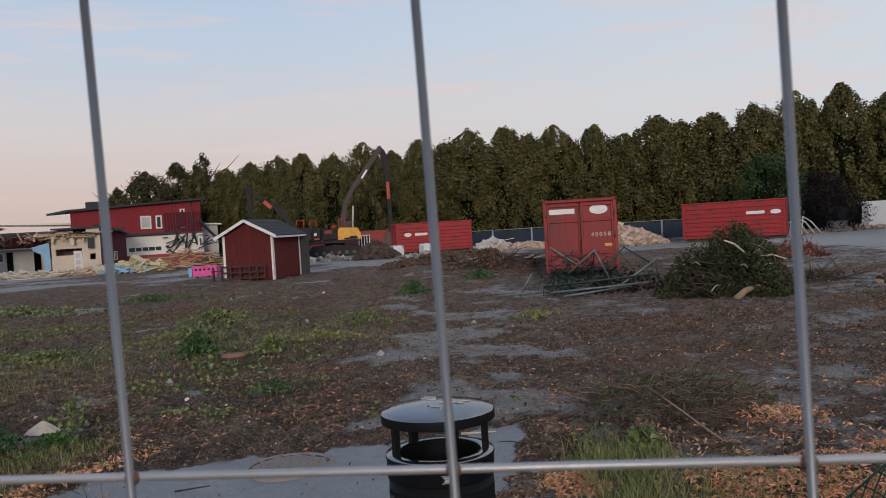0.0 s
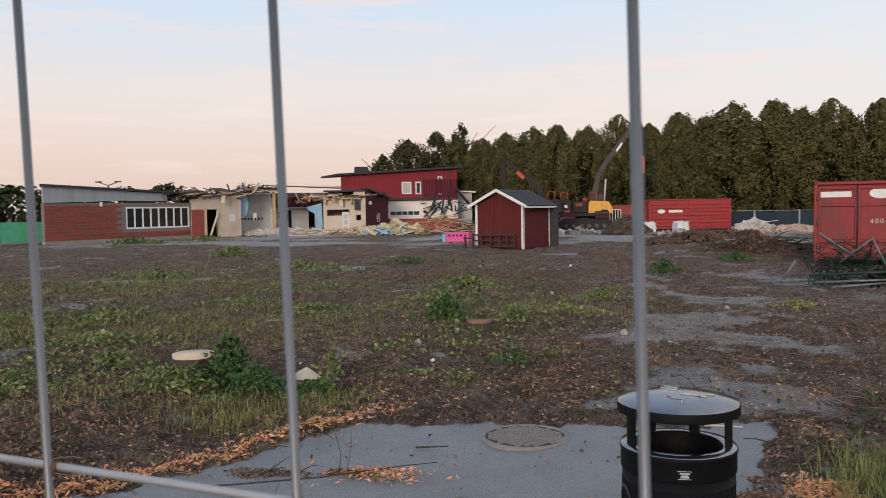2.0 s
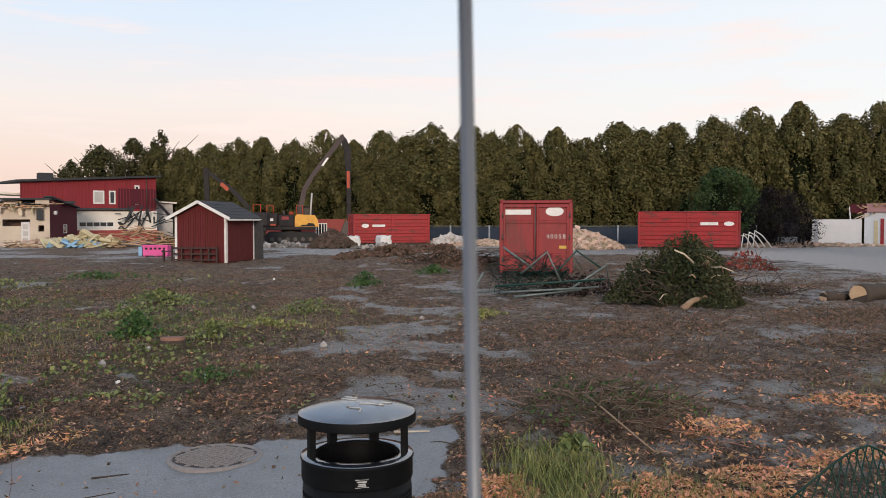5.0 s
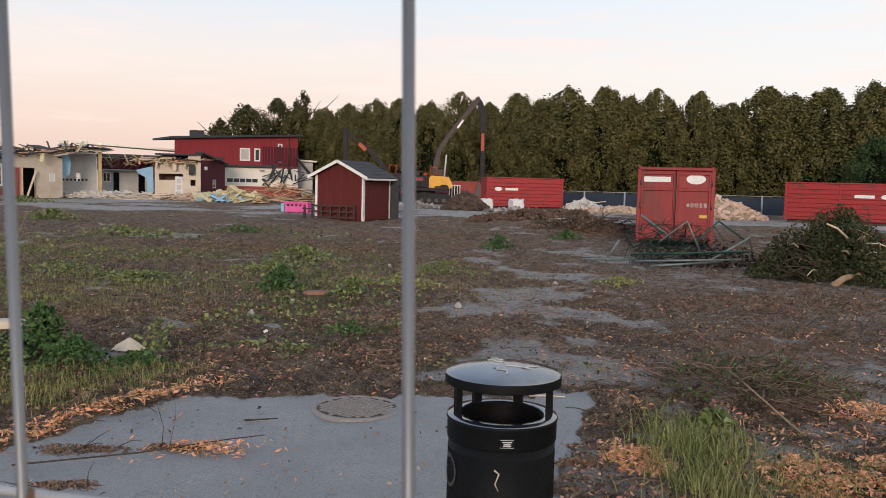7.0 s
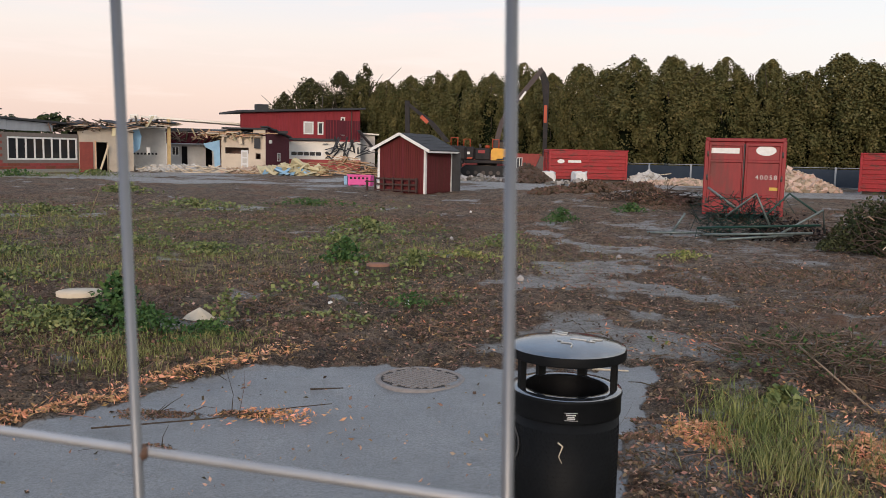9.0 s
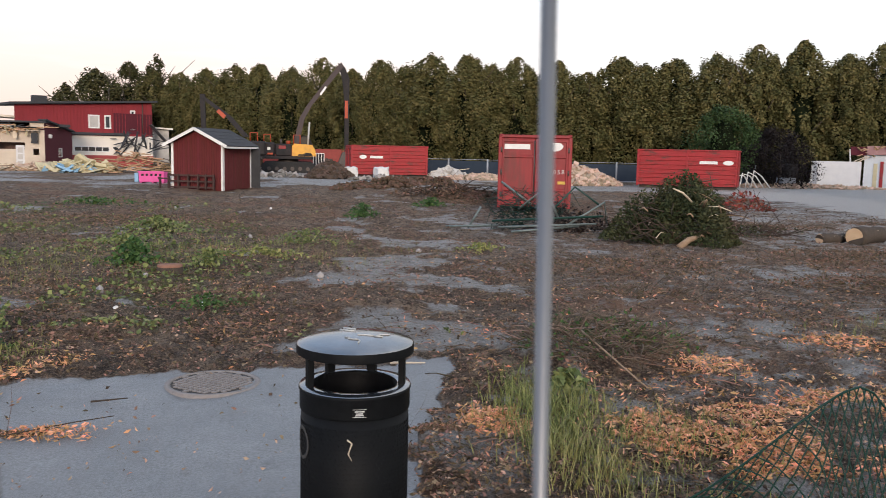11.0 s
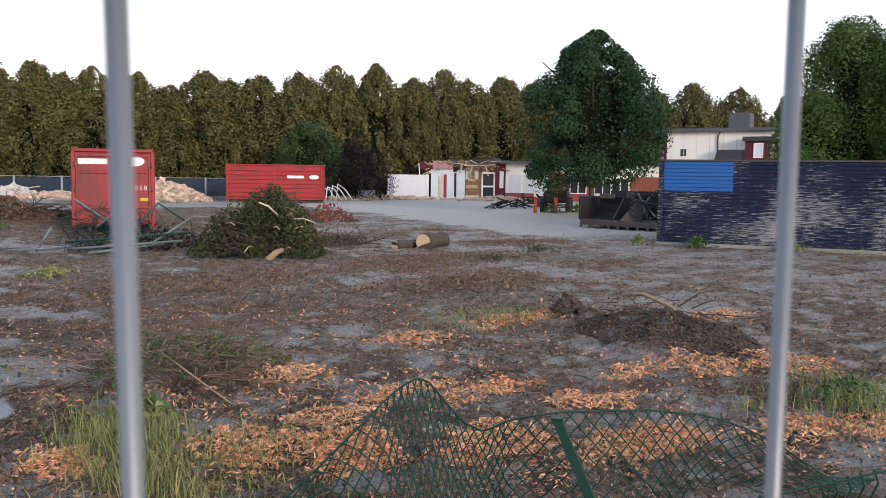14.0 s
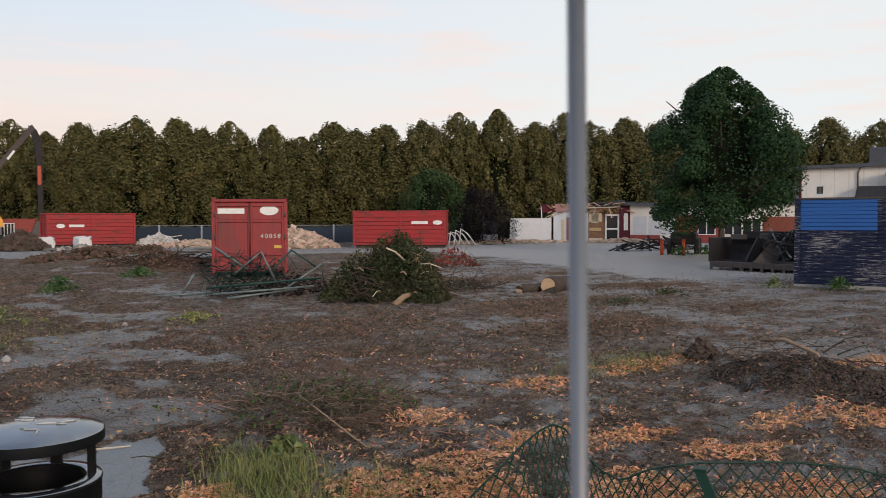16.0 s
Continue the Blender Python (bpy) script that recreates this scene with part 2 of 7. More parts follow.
M = dict(
    wire=mat("galvanised_wire", (0.23, 0.235, 0.245), (0.18, 0.18, 0.185), 7, 0.42, 0.0, 300, metal=0.7, dirt=0.25, dirtcol=(0.15, 0.13, 0.11)),
    # lighter copy of wire, sky sheen of the horizontals put into the colour
    wireskylit=mat("skylit_galvanised_wire", (0.46, 0.46, 0.47), (0.34, 0.34, 0.35), 7, 0.35, metal=0.35, dirt=0.2, dirtcol=(0.20, 0.17, 0.14)),
    rust=mat("rusty_weld", (0.16, 0.09, 0.06), (0.10, 0.06, 0.045), 300, 0.85),
    black=mat("black_powder_coat", (0.004, 0.0045, 0.0055), (0.007, 0.008, 0.009), 30, 0.55, 0.1, 200, spec=0.12),
    lidblack=mat("glossy_black_lid", (0.010, 0.012, 0.016), (0.022, 0.026, 0.032), 9, 0.13, 0.04, 60, dirt=0.35, dirtcol=(0.26, 0.29, 0.34), spec=1.0),
    faded=mat("faded_spray_paint", (0.085, 0.085, 0.085), (0.02, 0.02, 0.02), 60, 0.8),
    rackwood=mat("dark_stained_slats", (0.045, 0.026, 0.024), (0.07, 0.04, 0.034), 4, 0.85, 0.2, 60),
    bag=mat("black_bin_liner", (0.004, 0.004, 0.005), None, 20, 0.6, 0.2, 25, spec=0.1),
    white=mat("white_paint", (0.80, 0.80, 0.78), (0.66, 0.65, 0.63), 5, 0.6, dirt=0.25, dirtcol=(0.4, 0.38, 0.35)),
    sticker=mat("pale_sticker", (0.55, 0.55, 0.53), None, 40, 0.6),
    redpaint=mat("red_container_paint", (0.27, 0.020, 0.024), (0.19, 0.015, 0.019), 1.6, 0.5, 0.12, 30, dirt=0.75, dirtcol=(0.115, 0.030, 0.026), stretch=(3, 3, 0.8)),
    redworn=mat("worn_red_container_paint", (0.36, 0.028, 0.032), (0.27, 0.022, 0.025), 4.5, 0.55, 0.12, 30, dirt=0.85, dirtcol=(0.075, 0.040, 0.032), stretch=(0.7, 0.7, 2.0)),
    steel=mat("dark_steel", (0.06, 0.055, 0.055), (0.10, 0.08, 0.07), 8, 0.55, 0.2, 60, metal=0.3, dirt=0.5, dirtcol=(0.10, 0.06, 0.04)),
    yellowlab=mat("yellow_label", (0.65, 0.42, 0.08), None, 20, 0.6),
    falu=mat("falu_red_boards", (0.125, 0.018, 0.018), (0.085, 0.013, 0.014), 3.0, 0.85, 0.3, 30, stretch=(6, 6, 0.6), var=0.12),
    redwall=mat("red_wall_panels", (0.26, 0.03, 0.035), (0.20, 0.024, 0.03), 1.2, 0.8, 0.2, 30, stretch=(4, 4, 0.5), var=0.10),
    darkred=mat("dark_red_boards", (0.10, 0.016, 0.026), (0.075, 0.012, 0.02), 2.0, 0.85, 0.2, 30, stretch=(5, 5, 0.5)),
    felt=mat("roofing_felt", (0.035, 0.037, 0.042), (0.055, 0.056, 0.06), 5, 0.9, 0.3, 60),
    slate=mat("grey_roof_sheet", (0.07, 0.075, 0.085), (0.10, 0.105, 0.115), 4, 0.75, 0.2, 40),
    brick=mat("red_brick", (0.30, 0.078, 0.056), (0.22, 0.058, 0.045), 3.0, 0.9, 0.3, 60, var=0.22, dirt=0.3, dirtcol=(0.12, 0.06, 0.05)),
    mortar=mat("mortar", (0.22, 0.19, 0.17), (0.16, 0.14, 0.125), 9, 0.95),
    fascia=mat("grey_metal_fascia", (0.34, 0.36, 0.39), (0.28, 0.30, 0.33), 0.8, 0.6, dirt=0.3, dirtcol=(0.2, 0.2, 0.21), stretch=(3, 3, 0.4)),
    cream=mat("cream_plaster", (0.62, 0.53, 0.42), (0.52, 0.44, 0.36), 1.2, 0.9, 0.25, 20, dirt=0.5, dirtcol=(0.40, 0.31, 0.24)),
    creamwhite=mat("off_white_boards", (0.82, 0.77, 0.69), (0.72, 0.67, 0.60), 0.9, 0.85, 0.1, 20, dirt=0.3, dirtcol=(0.5, 0.46, 0.42), var=0.05),
    plaster=mat("grey_white_plaster", (0.55, 0.53, 0.50), (0.44, 0.42, 0.40), 1.4, 0.9, 0.2, 20, dirt=0.4, dirtcol=(0.33, 0.29, 0.25)),
    bluewhite=mat("pale_blue_white_render", (0.66, 0.70, 0.74), (0.56, 0.60, 0.64), 1.4, 0.85, 0.2, 20, dirt=0.35, dirtcol=(0.42, 0.42, 0.42)),
    tornwall=mat("stripped_brown_wall", (0.26, 0.15, 0.085), (0.17, 0.095, 0.06), 2.5, 0.95, 0.4, 25, dirt=0.5, dirtcol=(0.42, 0.28, 0.16)),
    rosewall=mat("faded_red_board", (0.40, 0.24, 0.23), (0.32, 0.17, 0.17), 1.5, 0.9, 0.2, 30),
    concrete=mat("concrete", (0.30, 0.29, 0.27), (0.22, 0.21, 0.20), 4, 0.95, 0.4, 40),
    # near-black: painted shade of rooms, slots and recesses, also for dark parts
    dark=mat("dark_fill_and_shade", (0.018, 0.017, 0.018), (0.03, 0.028, 0.028), 2, 0.9),
    bluesheet=mat("light_blue_insulation", (0.28, 0.46, 0.62), (0.22, 0.38, 0.54), 3, 0.8, 0.3, 12),
    yellowsheet=mat("pale_yellow_insulation", (0.58, 0.52, 0.34), (0.46, 0.40, 0.26), 3, 0.9, 0.5, 12),
    timber=mat("raw_timber", (0.48, 0.33, 0.20), (0.36, 0.23, 0.13), 4, 0.85, 0.2, 60, island=0.35),
    oldtimber=mat("weathered_timber", (0.16, 0.11, 0.08), (0.10, 0.07, 0.055), 4, 0.9, 0.2, 60, island=0.4),
    orangetimber=mat("yellowed_timber", (0.56, 0.41, 0.21), (0.44, 0.31, 0.15), 4, 0.85),
    pink=mat("pink_plastic", (0.72, 0.10, 0.34), (0.62, 0.08, 0.28), 4, 0.5),
    glass=mat("dark_window_glass", (0.02, 0.023, 0.026), (0.03, 0.032, 0.036), 2, 0.08, spec=0.6),
    paleglass=mat("boarded_pale_panel", (0.66, 0.66, 0.66), (0.58, 0.58, 0.59), 2, 0.6),
    yellow=mat("yellow_machine_paint", (0.72, 0.36, 0.035), (0.62, 0.30, 0.03), 3, 0.45, dirt=0.4, dirtcol=(0.3, 0.18, 0.06)),
    orange=mat("orange_machine_paint", (0.42, 0.060, 0.020), (0.32, 0.048, 0.017), 3, 0.5),
    machine=mat("charcoal_machine_paint", (0.017, 0.016, 0.018), (0.030, 0.026, 0.026), 3, 0.65, dirt=0.25, dirtcol=(0.08, 0.055, 0.045), spec=0.2),
    boom=mat("brown_grey_boom_paint", (0.046, 0.033, 0.034), (0.060, 0.043, 0.042), 2, 0.6, dirt=0.3, dirtcol=(0.09, 0.06, 0.05)),
    rubber=mat("black_rubber", (0.015, 0.015, 0.016), (0.03, 0.028, 0.027), 12, 0.8),
    bark=mat("tree_bark", (0.085, 0.065, 0.050), (0.05, 0.04, 0.032), 5, 0.95, 0.8, 20, stretch=(4, 4, 1)),
    wood=mat("fresh_cut_wood", (0.60, 0.42, 0.26), (0.50, 0.33, 0.19), 6, 0.85, 0.2, 50),
    rosewood=mat("reddish_cut_wood", (0.30, 0.155, 0.105), (0.20, 0.10, 0.07), 12, 0.9, 0.4, 50),
    palewood=mat("pale_cut_wood", (0.66, 0.56, 0.43), (0.55, 0.45, 0.33), 7, 0.85, 0.2, 50),
    twig=mat("dry_twigs", (0.085, 0.058, 0.042), (0.05, 0.036, 0.028), 8, 0.95, island=0.4),
    barkbits=mat("bark_and_twig_bits", (0.185, 0.140, 0.098), (0.08, 0.058, 0.042), 8, 0.95, island=0.6),
    palewig=mat("pale_dead_branch", (0.34, 0.24, 0.16), (0.24, 0.16, 0.1), 9, 0.9, 0.3, 40),
    lime=leafmat("lime_tree_leaves", (0.054, 0.062, 0.022), (0.158, 0.134, 0.052), 0.34),
    # near-black green: the shade inside the crowns put into a colour
    crownshade=mat("crown_shade_fill", (0.008, 0.012, 0.006), (0.012, 0.016, 0.008), 6, 0.95, spec=0.02),
    limelow=leafmat("dark_lime_leaves", (0.022, 0.034, 0.013), (0.034, 0.044, 0.016), 0.4),
    darklime=leafmat("dark_broad_leaves", (0.045, 0.050, 0.018), (0.070, 0.062, 0.026), 0.4),
    chestnut=leafmat("chestnut_leaves", (0.020, 0.047, 0.019), (0.030, 0.062, 0.024), 0.32),
    conifer=leafmat("bright_green_foliage", (0.082, 0.128, 0.034), (0.045, 0.082, 0.022), 0.25),
    maple=leafmat("maple_leaves", (0.030, 0.058, 0.020), (0.045, 0.072, 0.026), 0.35),
    purple=leafmat("dark_purple_leaves", (0.013, 0.011, 0.011), (0.022, 0.016, 0.016), 0.3),
    drybush=leafmat("wilting_brush_leaves", (0.034, 0.052, 0.022), (0.070, 0.066, 0.034), 0.5),
    redleaf=leafmat("red_brown_leaves", (0.25, 0.06, 0.04), (0.18, 0.06, 0.04), 0.4),
    weed=leafmat("weed_leaves", (0.095, 0.140, 0.045), (0.185, 0.195, 0.085), 0.5),
    darkweed=leafmat("dark_weed_leaves", (0.042, 0.092, 0.030), (0.065, 0.115, 0.036), 0.45),
    grass=leafmat("grass_blades", (0.135, 0.180, 0.050), (0.27, 0.25, 0.100), 0.5),
    deadleaf=leafmat("orange_dead_leaves", (0.52, 0.240, 0.110), (0.66, 0.42, 0.24), 0.5),
    chip=mat("wood_chips_and_litter", (0.255, 0.170, 0.108), (0.090, 0.062, 0.043), 5, 0.95, island=0.75),
    palechip=mat("pale_splinters", (0.42, 0.31, 0.22), (0.26, 0.18, 0.12), 5, 0.9, island=0.5),
    soilclod=mat("soil_clods", (0.060, 0.043, 0.033), (0.10, 0.070, 0.054), 8, 1.0, 0.6, 40, island=0.3),
    rootsoil=mat("bark_and_root_soil", (0.125, 0.080, 0.052), (0.07, 0.047, 0.034), 6, 1.0, 0.5, 40, island=0.5),
    rubble=mat("pale_rubble", (0.50, 0.38, 0.29), (0.38, 0.28, 0.21), 3, 0.95, 0.4, 30, island=0.35),
    redrubble=mat("red_rubble", (0.32, 0.13, 0.09), (0.24, 0.10, 0.075), 3, 0.95, 0.4, 30, island=0.4),
    whitebag=mat("white_bulk_bag", (0.72, 0.71, 0.70), (0.6, 0.59, 0.58), 5, 0.8, 0.4, 14),
    greenwire=mat("green_plastic_coated_wire", (0.004, 0.026, 0.019), (0.006, 0.038, 0.027), 30, 0.5, spec=0.25),
    greenpost=mat("green_painted_post", (0.006, 0.042, 0.030), (0.005, 0.034, 0.025), 12, 0.45, dirt=0.3, dirtcol=(0.05, 0.05, 0.04)),
    greynet=mat("grey_green_pipe", (0.21, 0.25, 0.245), (0.10, 0.13, 0.125), 9, 0.5, metal=0.4),
    bluefence=mat("blue_mesh_sheet", (0.016, 0.027, 0.045), (0.026, 0.038, 0.058), 2, 0.8),
    greensheet=mat("green_safety_net", (0.05, 0.26, 0.15), (0.07, 0.34, 0.2), 2.5, 0.8),
    bluepaint=mat("bright_blue_paint", (0.022, 0.11, 0.36), (0.018, 0.09, 0.30), 4, 0.7, dirt=0.25, dirtcol=(0.03, 0.06, 0.15), stretch=(1, 1, 6)),
    iron=mat("cast_iron", (0.21, 0.185, 0.17), (0.27, 0.24, 0.225), 25, 0.7, 0.4, 90),
    ironlow=mat("dark_cast_iron", (0.035, 0.030, 0.027), (0.055, 0.048, 0.042), 25, 0.8, 0.4, 90),
    gravelstone=mat("grey_stone", (0.30, 0.28, 0.26), (0.2, 0.19, 0.18), 6, 0.95, island=0.5),
)


def flaking(name):
    """Navy boards whose paint has flaked off in streaks down to grey wood."""
    m = mat(name, (0.010, 0.014, 0.036), (0.016, 0.022, 0.052), 3, 0.75, 0.3, 40, stretch=(0.6, 0.6, 5), spec=0.12)
    n, l = m.node_tree.nodes, m.node_tree.links
    b = n["Principled BSDF"]
    src = b.inputs["Base Color"].links[0].from_socket
    t = n.new("ShaderNodeTexCoord")
    mp = n.new("ShaderNodeMapping")
    mp.inputs["Scale"].default_value = (2.2, 2.2, 34)
    l.new(t.outputs["Object"], mp.inputs[0])
    z = n.new("ShaderNodeTexNoise")
    z.inputs["Scale"].default_value, z.inputs["Detail"].default_value, z.inputs["Roughness"].default_value = 1.4, 9.0, 0.75
    l.new(mp.outputs[0], z.inputs["Vector"])
    big = n.new("ShaderNodeTexNoise")
    big.inputs["Scale"].default_value, big.inputs["Detail"].default_value = 0.55, 3.0
    l.new(t.outputs["Object"], big.inputs["Vector"])
    add = n.new("ShaderNodeMath")
    add.operation = "MULTIPLY_ADD"
    l.new(big.outputs["Fac"], add.inputs[0])
    add.inputs[1].default_value = 0.5
    l.new(z.outputs["Fac"], add.inputs[2])
    r = n.new("ShaderNodeMapRange")
    r.inputs["From Min"].default_value, r.inputs["From Max"].default_value = 0.798, 0.83
    l.new(add.outputs[0], r.inputs["Value"])
    mx = n.new("ShaderNodeMix")
    mx.data_type = "RGBA"
    l.new(r.outputs[0], mx.inputs["Factor"])
    l.new(src, mx.inputs["A"])
    mx.inputs["B"].default_value = (0.27, 0.265, 0.265, 1)
    l.new(mx.outputs["Result"], b.inputs["Base Color"])
    return m


M["flaking"] = flaking("flaking_navy_boards")

M["lidblack"].node_tree.nodes["Principled BSDF"].inputs["IOR"].default_value = 2.1

# ---- mesh helpers ----
def thing(name, x=0, y=0, z=0, rz=0, label="", category="", group="", kind=""):
    ob = new(name)
    ob.matrix_world = pose(x, y, z, 0, 0, rz)
    ob.empty_display_size = 0.1
    return tagged(ob, label, category, group, kind)


def part(name, bm, material, parent, label=""):
    me = bpy.data.meshes.new(name)
    bm.to_mesh(me)
    bm.free()
    me.materials.append(M[material])
    ob = new(name, me)
    if parent is not None:
        ob.parent = parent
    return tagged(ob, label)


def solid(name, bm, material, x=0, y=0, z=0, rz=0, label="", category="", group="", kind="", smooth=False):
    ob = part(name, bm, material, None)
    ob.matrix_world = pose(x, y, z, 0, 0, rz)
    if smooth:
        ob.data.shade_smooth()
    return tagged(ob, label, category, group, kind)


def box(bm, x0, x1, y0, y1, z0, z1, bevel=0.0, m=None):
    g = bmesh.ops.create_cube(bm, size=1.0)
    vs = g["verts"]
    for v in vs:
        v.co = Vector((x0 + (v.co.x + 0.5) * (x1 - x0), y0 + (v.co.y + 0.5) * (y1 - y0), z0 + (v.co.z + 0.5) * (z1 - z0)))
    if bevel:
        es = list({e for v in vs for e in v.link_edges})
        r = bmesh.ops.bevel(bm, geom=es, offset=bevel, segments=1, affect="EDGES")
        vs = list({v for f in r["faces"] for v in f.verts} | {v for v in vs if v.is_valid})
    if m is not None:
        for v in vs:
            v.co = m @ v.co
    return bm


def B(*a, **k):
    return box(bmesh.new(), *a, **k)


def tube(bm, pts, r, seg=8, taper=1.0, caps=True):
    """A round bar along a line of points."""
    pts = [Vector(p) for p in pts]
    rings = []
    n = len(pts)
    side = None
    for i, p in enumerate(pts):
        d = (pts[min(i + 1, n - 1)] - pts[max(i - 1, 0)]).normalized()
        if side is None:
            side = d.cross(Vector((0, 0, 1)))
            if side.length < 0.1:
                side = d.cross(Vector((1, 0, 0)))
        side = (side - d * side.dot(d)).normalized()
        up = d.cross(side)
        rr = r * (1 + (taper - 1) * i / max(1, n - 1))
        rings.append([bm.verts.new(p + (side * math.cos(a) + up * math.sin(a)) * rr) for a in [2 * math.pi * k / seg for k in range(seg)]])
    for a, b in zip(rings, rings[1:]):
        for k in range(seg):
            f = bm.faces.new((a[k], a[(k + 1) % seg], b[(k + 1) % seg], b[k]))
            f.smooth = True
    if caps:
        bm.faces.new(rings[0][::-1])
        bm.faces.new(rings[-1])
    return bm


def T(pts, r, seg=8, taper=1.0):
    return tube(bmesh.new(), pts, r, seg, taper)


def lathe(bm, prof, seg=40, smooth=True):
    """A turned body from (radius, height) pairs."""
    rings = [[bm.verts.new((r * math.cos(2 * math.pi * k / seg), r * math.sin(2 * math.pi * k / seg), z)) for k in range(seg)] for r, z in prof]
    for a, b in zip(rings, rings[1:]):
        for k in range(seg):
            f = bm.faces.new((a[k], a[(k + 1) % seg], b[(k + 1) % seg], b[k]))
            f.smooth = smooth
    return bm


def beam(bm, p0, p1, w, h):
    """A squared bar from point to point."""
    p0, p1 = Vector(p0), Vector(p1)
    d = p1 - p0
    q = d.to_track_quat("X", "Z").to_matrix().to_4x4()
    return box(bm, 0, d.length, -w / 2, w / 2, -h / 2, h / 2, m=Matrix.Translation(p0) @ q)


def extrude(bm, outline, y0, y1):
    """An outline in x and z, drawn out along y."""
    a = [bm.verts.new((x, y0, z)) for x, z in outline]
    b = [bm.verts.new((x, y1, z)) for x, z in outline]
    n = len(a)
    for i in range(n):
        bm.faces.new((a[i], b[i], b[(i + 1) % n], a[(i + 1) % n]))
    bm.faces.new(a)
    bm.faces.new(b[::-1])
    bmesh.ops.recalc_face_normals(bm, faces=bm.faces)
    return bm


def mesh_np(name, verts, faces, material, parent=None):
    me = bpy.data.meshes.new(name)
    me.from_pydata([tuple(v) for v in verts], [], [tuple(int(i) for i in f) for f in faces])
    me.materials.append(M[material])
    ob = new(name, me)
    if parent is not None:
        ob.parent = parent
    return ob


def cards(centres, normals, size, rng, aspect=0.6, fold=0.25):
    """Small folded leaves (two quads each) at many places: verts and faces."""
    n = len(centres)
    nrm = normals / (np.linalg.norm(normals, axis=1, keepdims=True) + 1e-9)
    ref = rng.normal(size=(n, 3))
    u = np.cross(nrm, ref)
    u /= np.linalg.norm(u, axis=1, keepdims=True) + 1e-9
    v = np.cross(nrm, u)
    s = (np.asarray(size) * np.ones(n))[:, None]
    a = u * s * 0.5
    b = v * s * 0.5 * aspect
    lift = nrm * s * fold * 0.5
    vs = np.stack([centres - a, centres - b * 1.0 + lift * rng.uniform(-1, 1, (n, 1)), centres + a, centres + b + lift * rng.uniform(-1, 1, (n, 1))], 1).reshape(-1, 3)
    i = np.arange(n)[:, None] * 4
    return vs, i + np.array([[0, 1, 2, 3]])


def tri_leaves(centres, normals, size, rng, aspect=0.6, fold=0.5):
    """Leaves with a fold along the midrib: two triangles each."""
    v, f = cards(centres, normals, size, rng, aspect, fold)
    return v, np.concatenate([f[:, [0, 1, 2]], f[:, [0, 2, 3]]])


def smooth01(x, a, b):
    t = min(1.0, max(0.0, (x - a) / (b - a)))
    return t * t * (3 - 2 * t)


def fbm(x, y, s, o=0.0, n=3):
    return noise.fractal((x * s + o, y * s - o, o), 0.6, 2.0, n)

# ---- ground: one sheet ----
def pad(x, y):
    """How surely a place lies on the asphalt pad beside the bin."""
    left = -2.95 + (y - 5.4) * 0.62
    right = 0.75 + max(0.0, y - 4.9) * 0.30
    w = 0.12 * fbm(x, y, 2.2, 3.0)
    return smooth01(min(x - left, right - x, 7.15 + 0.1 * x - y) + w, -0.05, 0.08)


def pave(x, y):
    """Bare hard standing: pad, track patches and the yard."""
    n = fbm(x, y, 0.45, 7.0) * 0.8 + fbm(x, y, 1.7, 2.0) * 0.3
    near = 0.80 * smooth01(fbm(x, y, 1.1, 9.0) + 0.5 * fbm(x, y, 3.1, 5.0), -0.25, 0.35) * smooth01(x, 0.8, 2.2) * smooth01(10.5 - y, 0, 3.0)
    track = 1 - min(1.0, abs(x - (0.9 + (y - 8) * 0.22)) / (0.9 + 0.10 * y)) if 7.5 < y < 24 else 0.0
    t = smooth01(track * 0.8 + n * 1.3 + 0.5 * fbm(x * 0.4, y, 0.9, 13.0), 0.45, 0.95)
    edge = 17 + max(0.0, y - 16) * 0.21
    yard = 1.7 * smooth01(x - edge + n * 2.0, -1.5, 1.5) * smooth01(y, 14, 20)
    east = smooth01(x - (6.5 + 0.10 * y) + n * 6.0, 0, 4.5) * smooth01(y + n * 2, 4.0, 9.0) * (0.52 + 0.45 * smooth01(fbm(x * 0.5, y, 1.1, 17.0), -0.15, 0.3)) * smooth01(34 - y, 0, 6)
    gap = smooth01(y + 0.05 * x + n * 3, 38, 44) * smooth01(fbm(x, y, 0.12, 5.0) + 0.35, 0.0, 0.5) * 1.15
    soft = smooth01(fbm(x, y, 0.8, 9.0), 0.25, 0.7) * 0.75 * smooth01(x, 1.0, 4.0)
    soft = max(soft, math.exp(-(((x - 1.15) / 0.42) ** 2 + ((y - 5.2) / 1.0) ** 2)))
    base = 0.40 * smooth01(x, 1.0, 4.5) * smooth01(34 - y, 0, 10)
    return max(pad(x, y), t * 1.05, yard, east, gap, soft, near, base)


def green(x, y):
    n = fbm(x, y, 0.35, 11.0) + 0.6 * fbm(x, y, 1.4, 4.0)
    west = smooth01(-x + 0.3, -2.0, 3.0) * smooth01(y, 7, 9) * smooth01(34 - y, 0, 8)
    lawn = smooth01(-x - 6.0 + 2.0 * n, 0.0, 2.5) * smooth01(y + n, 9.5, 11) * smooth01(15.5 - y - n, 0, 1.5)
    strip = smooth01(-x - 3.0 + 3.0 * n, 0.0, 3.0) * math.exp(-((y - 20.0 - 0.12 * x + n) / 1.1) ** 2)
    return max(smooth01(n + west * 0.55 - 0.25, 0.25, 0.75) * (0.25 + 0.75 * west) * 0.8, lawn, strip)


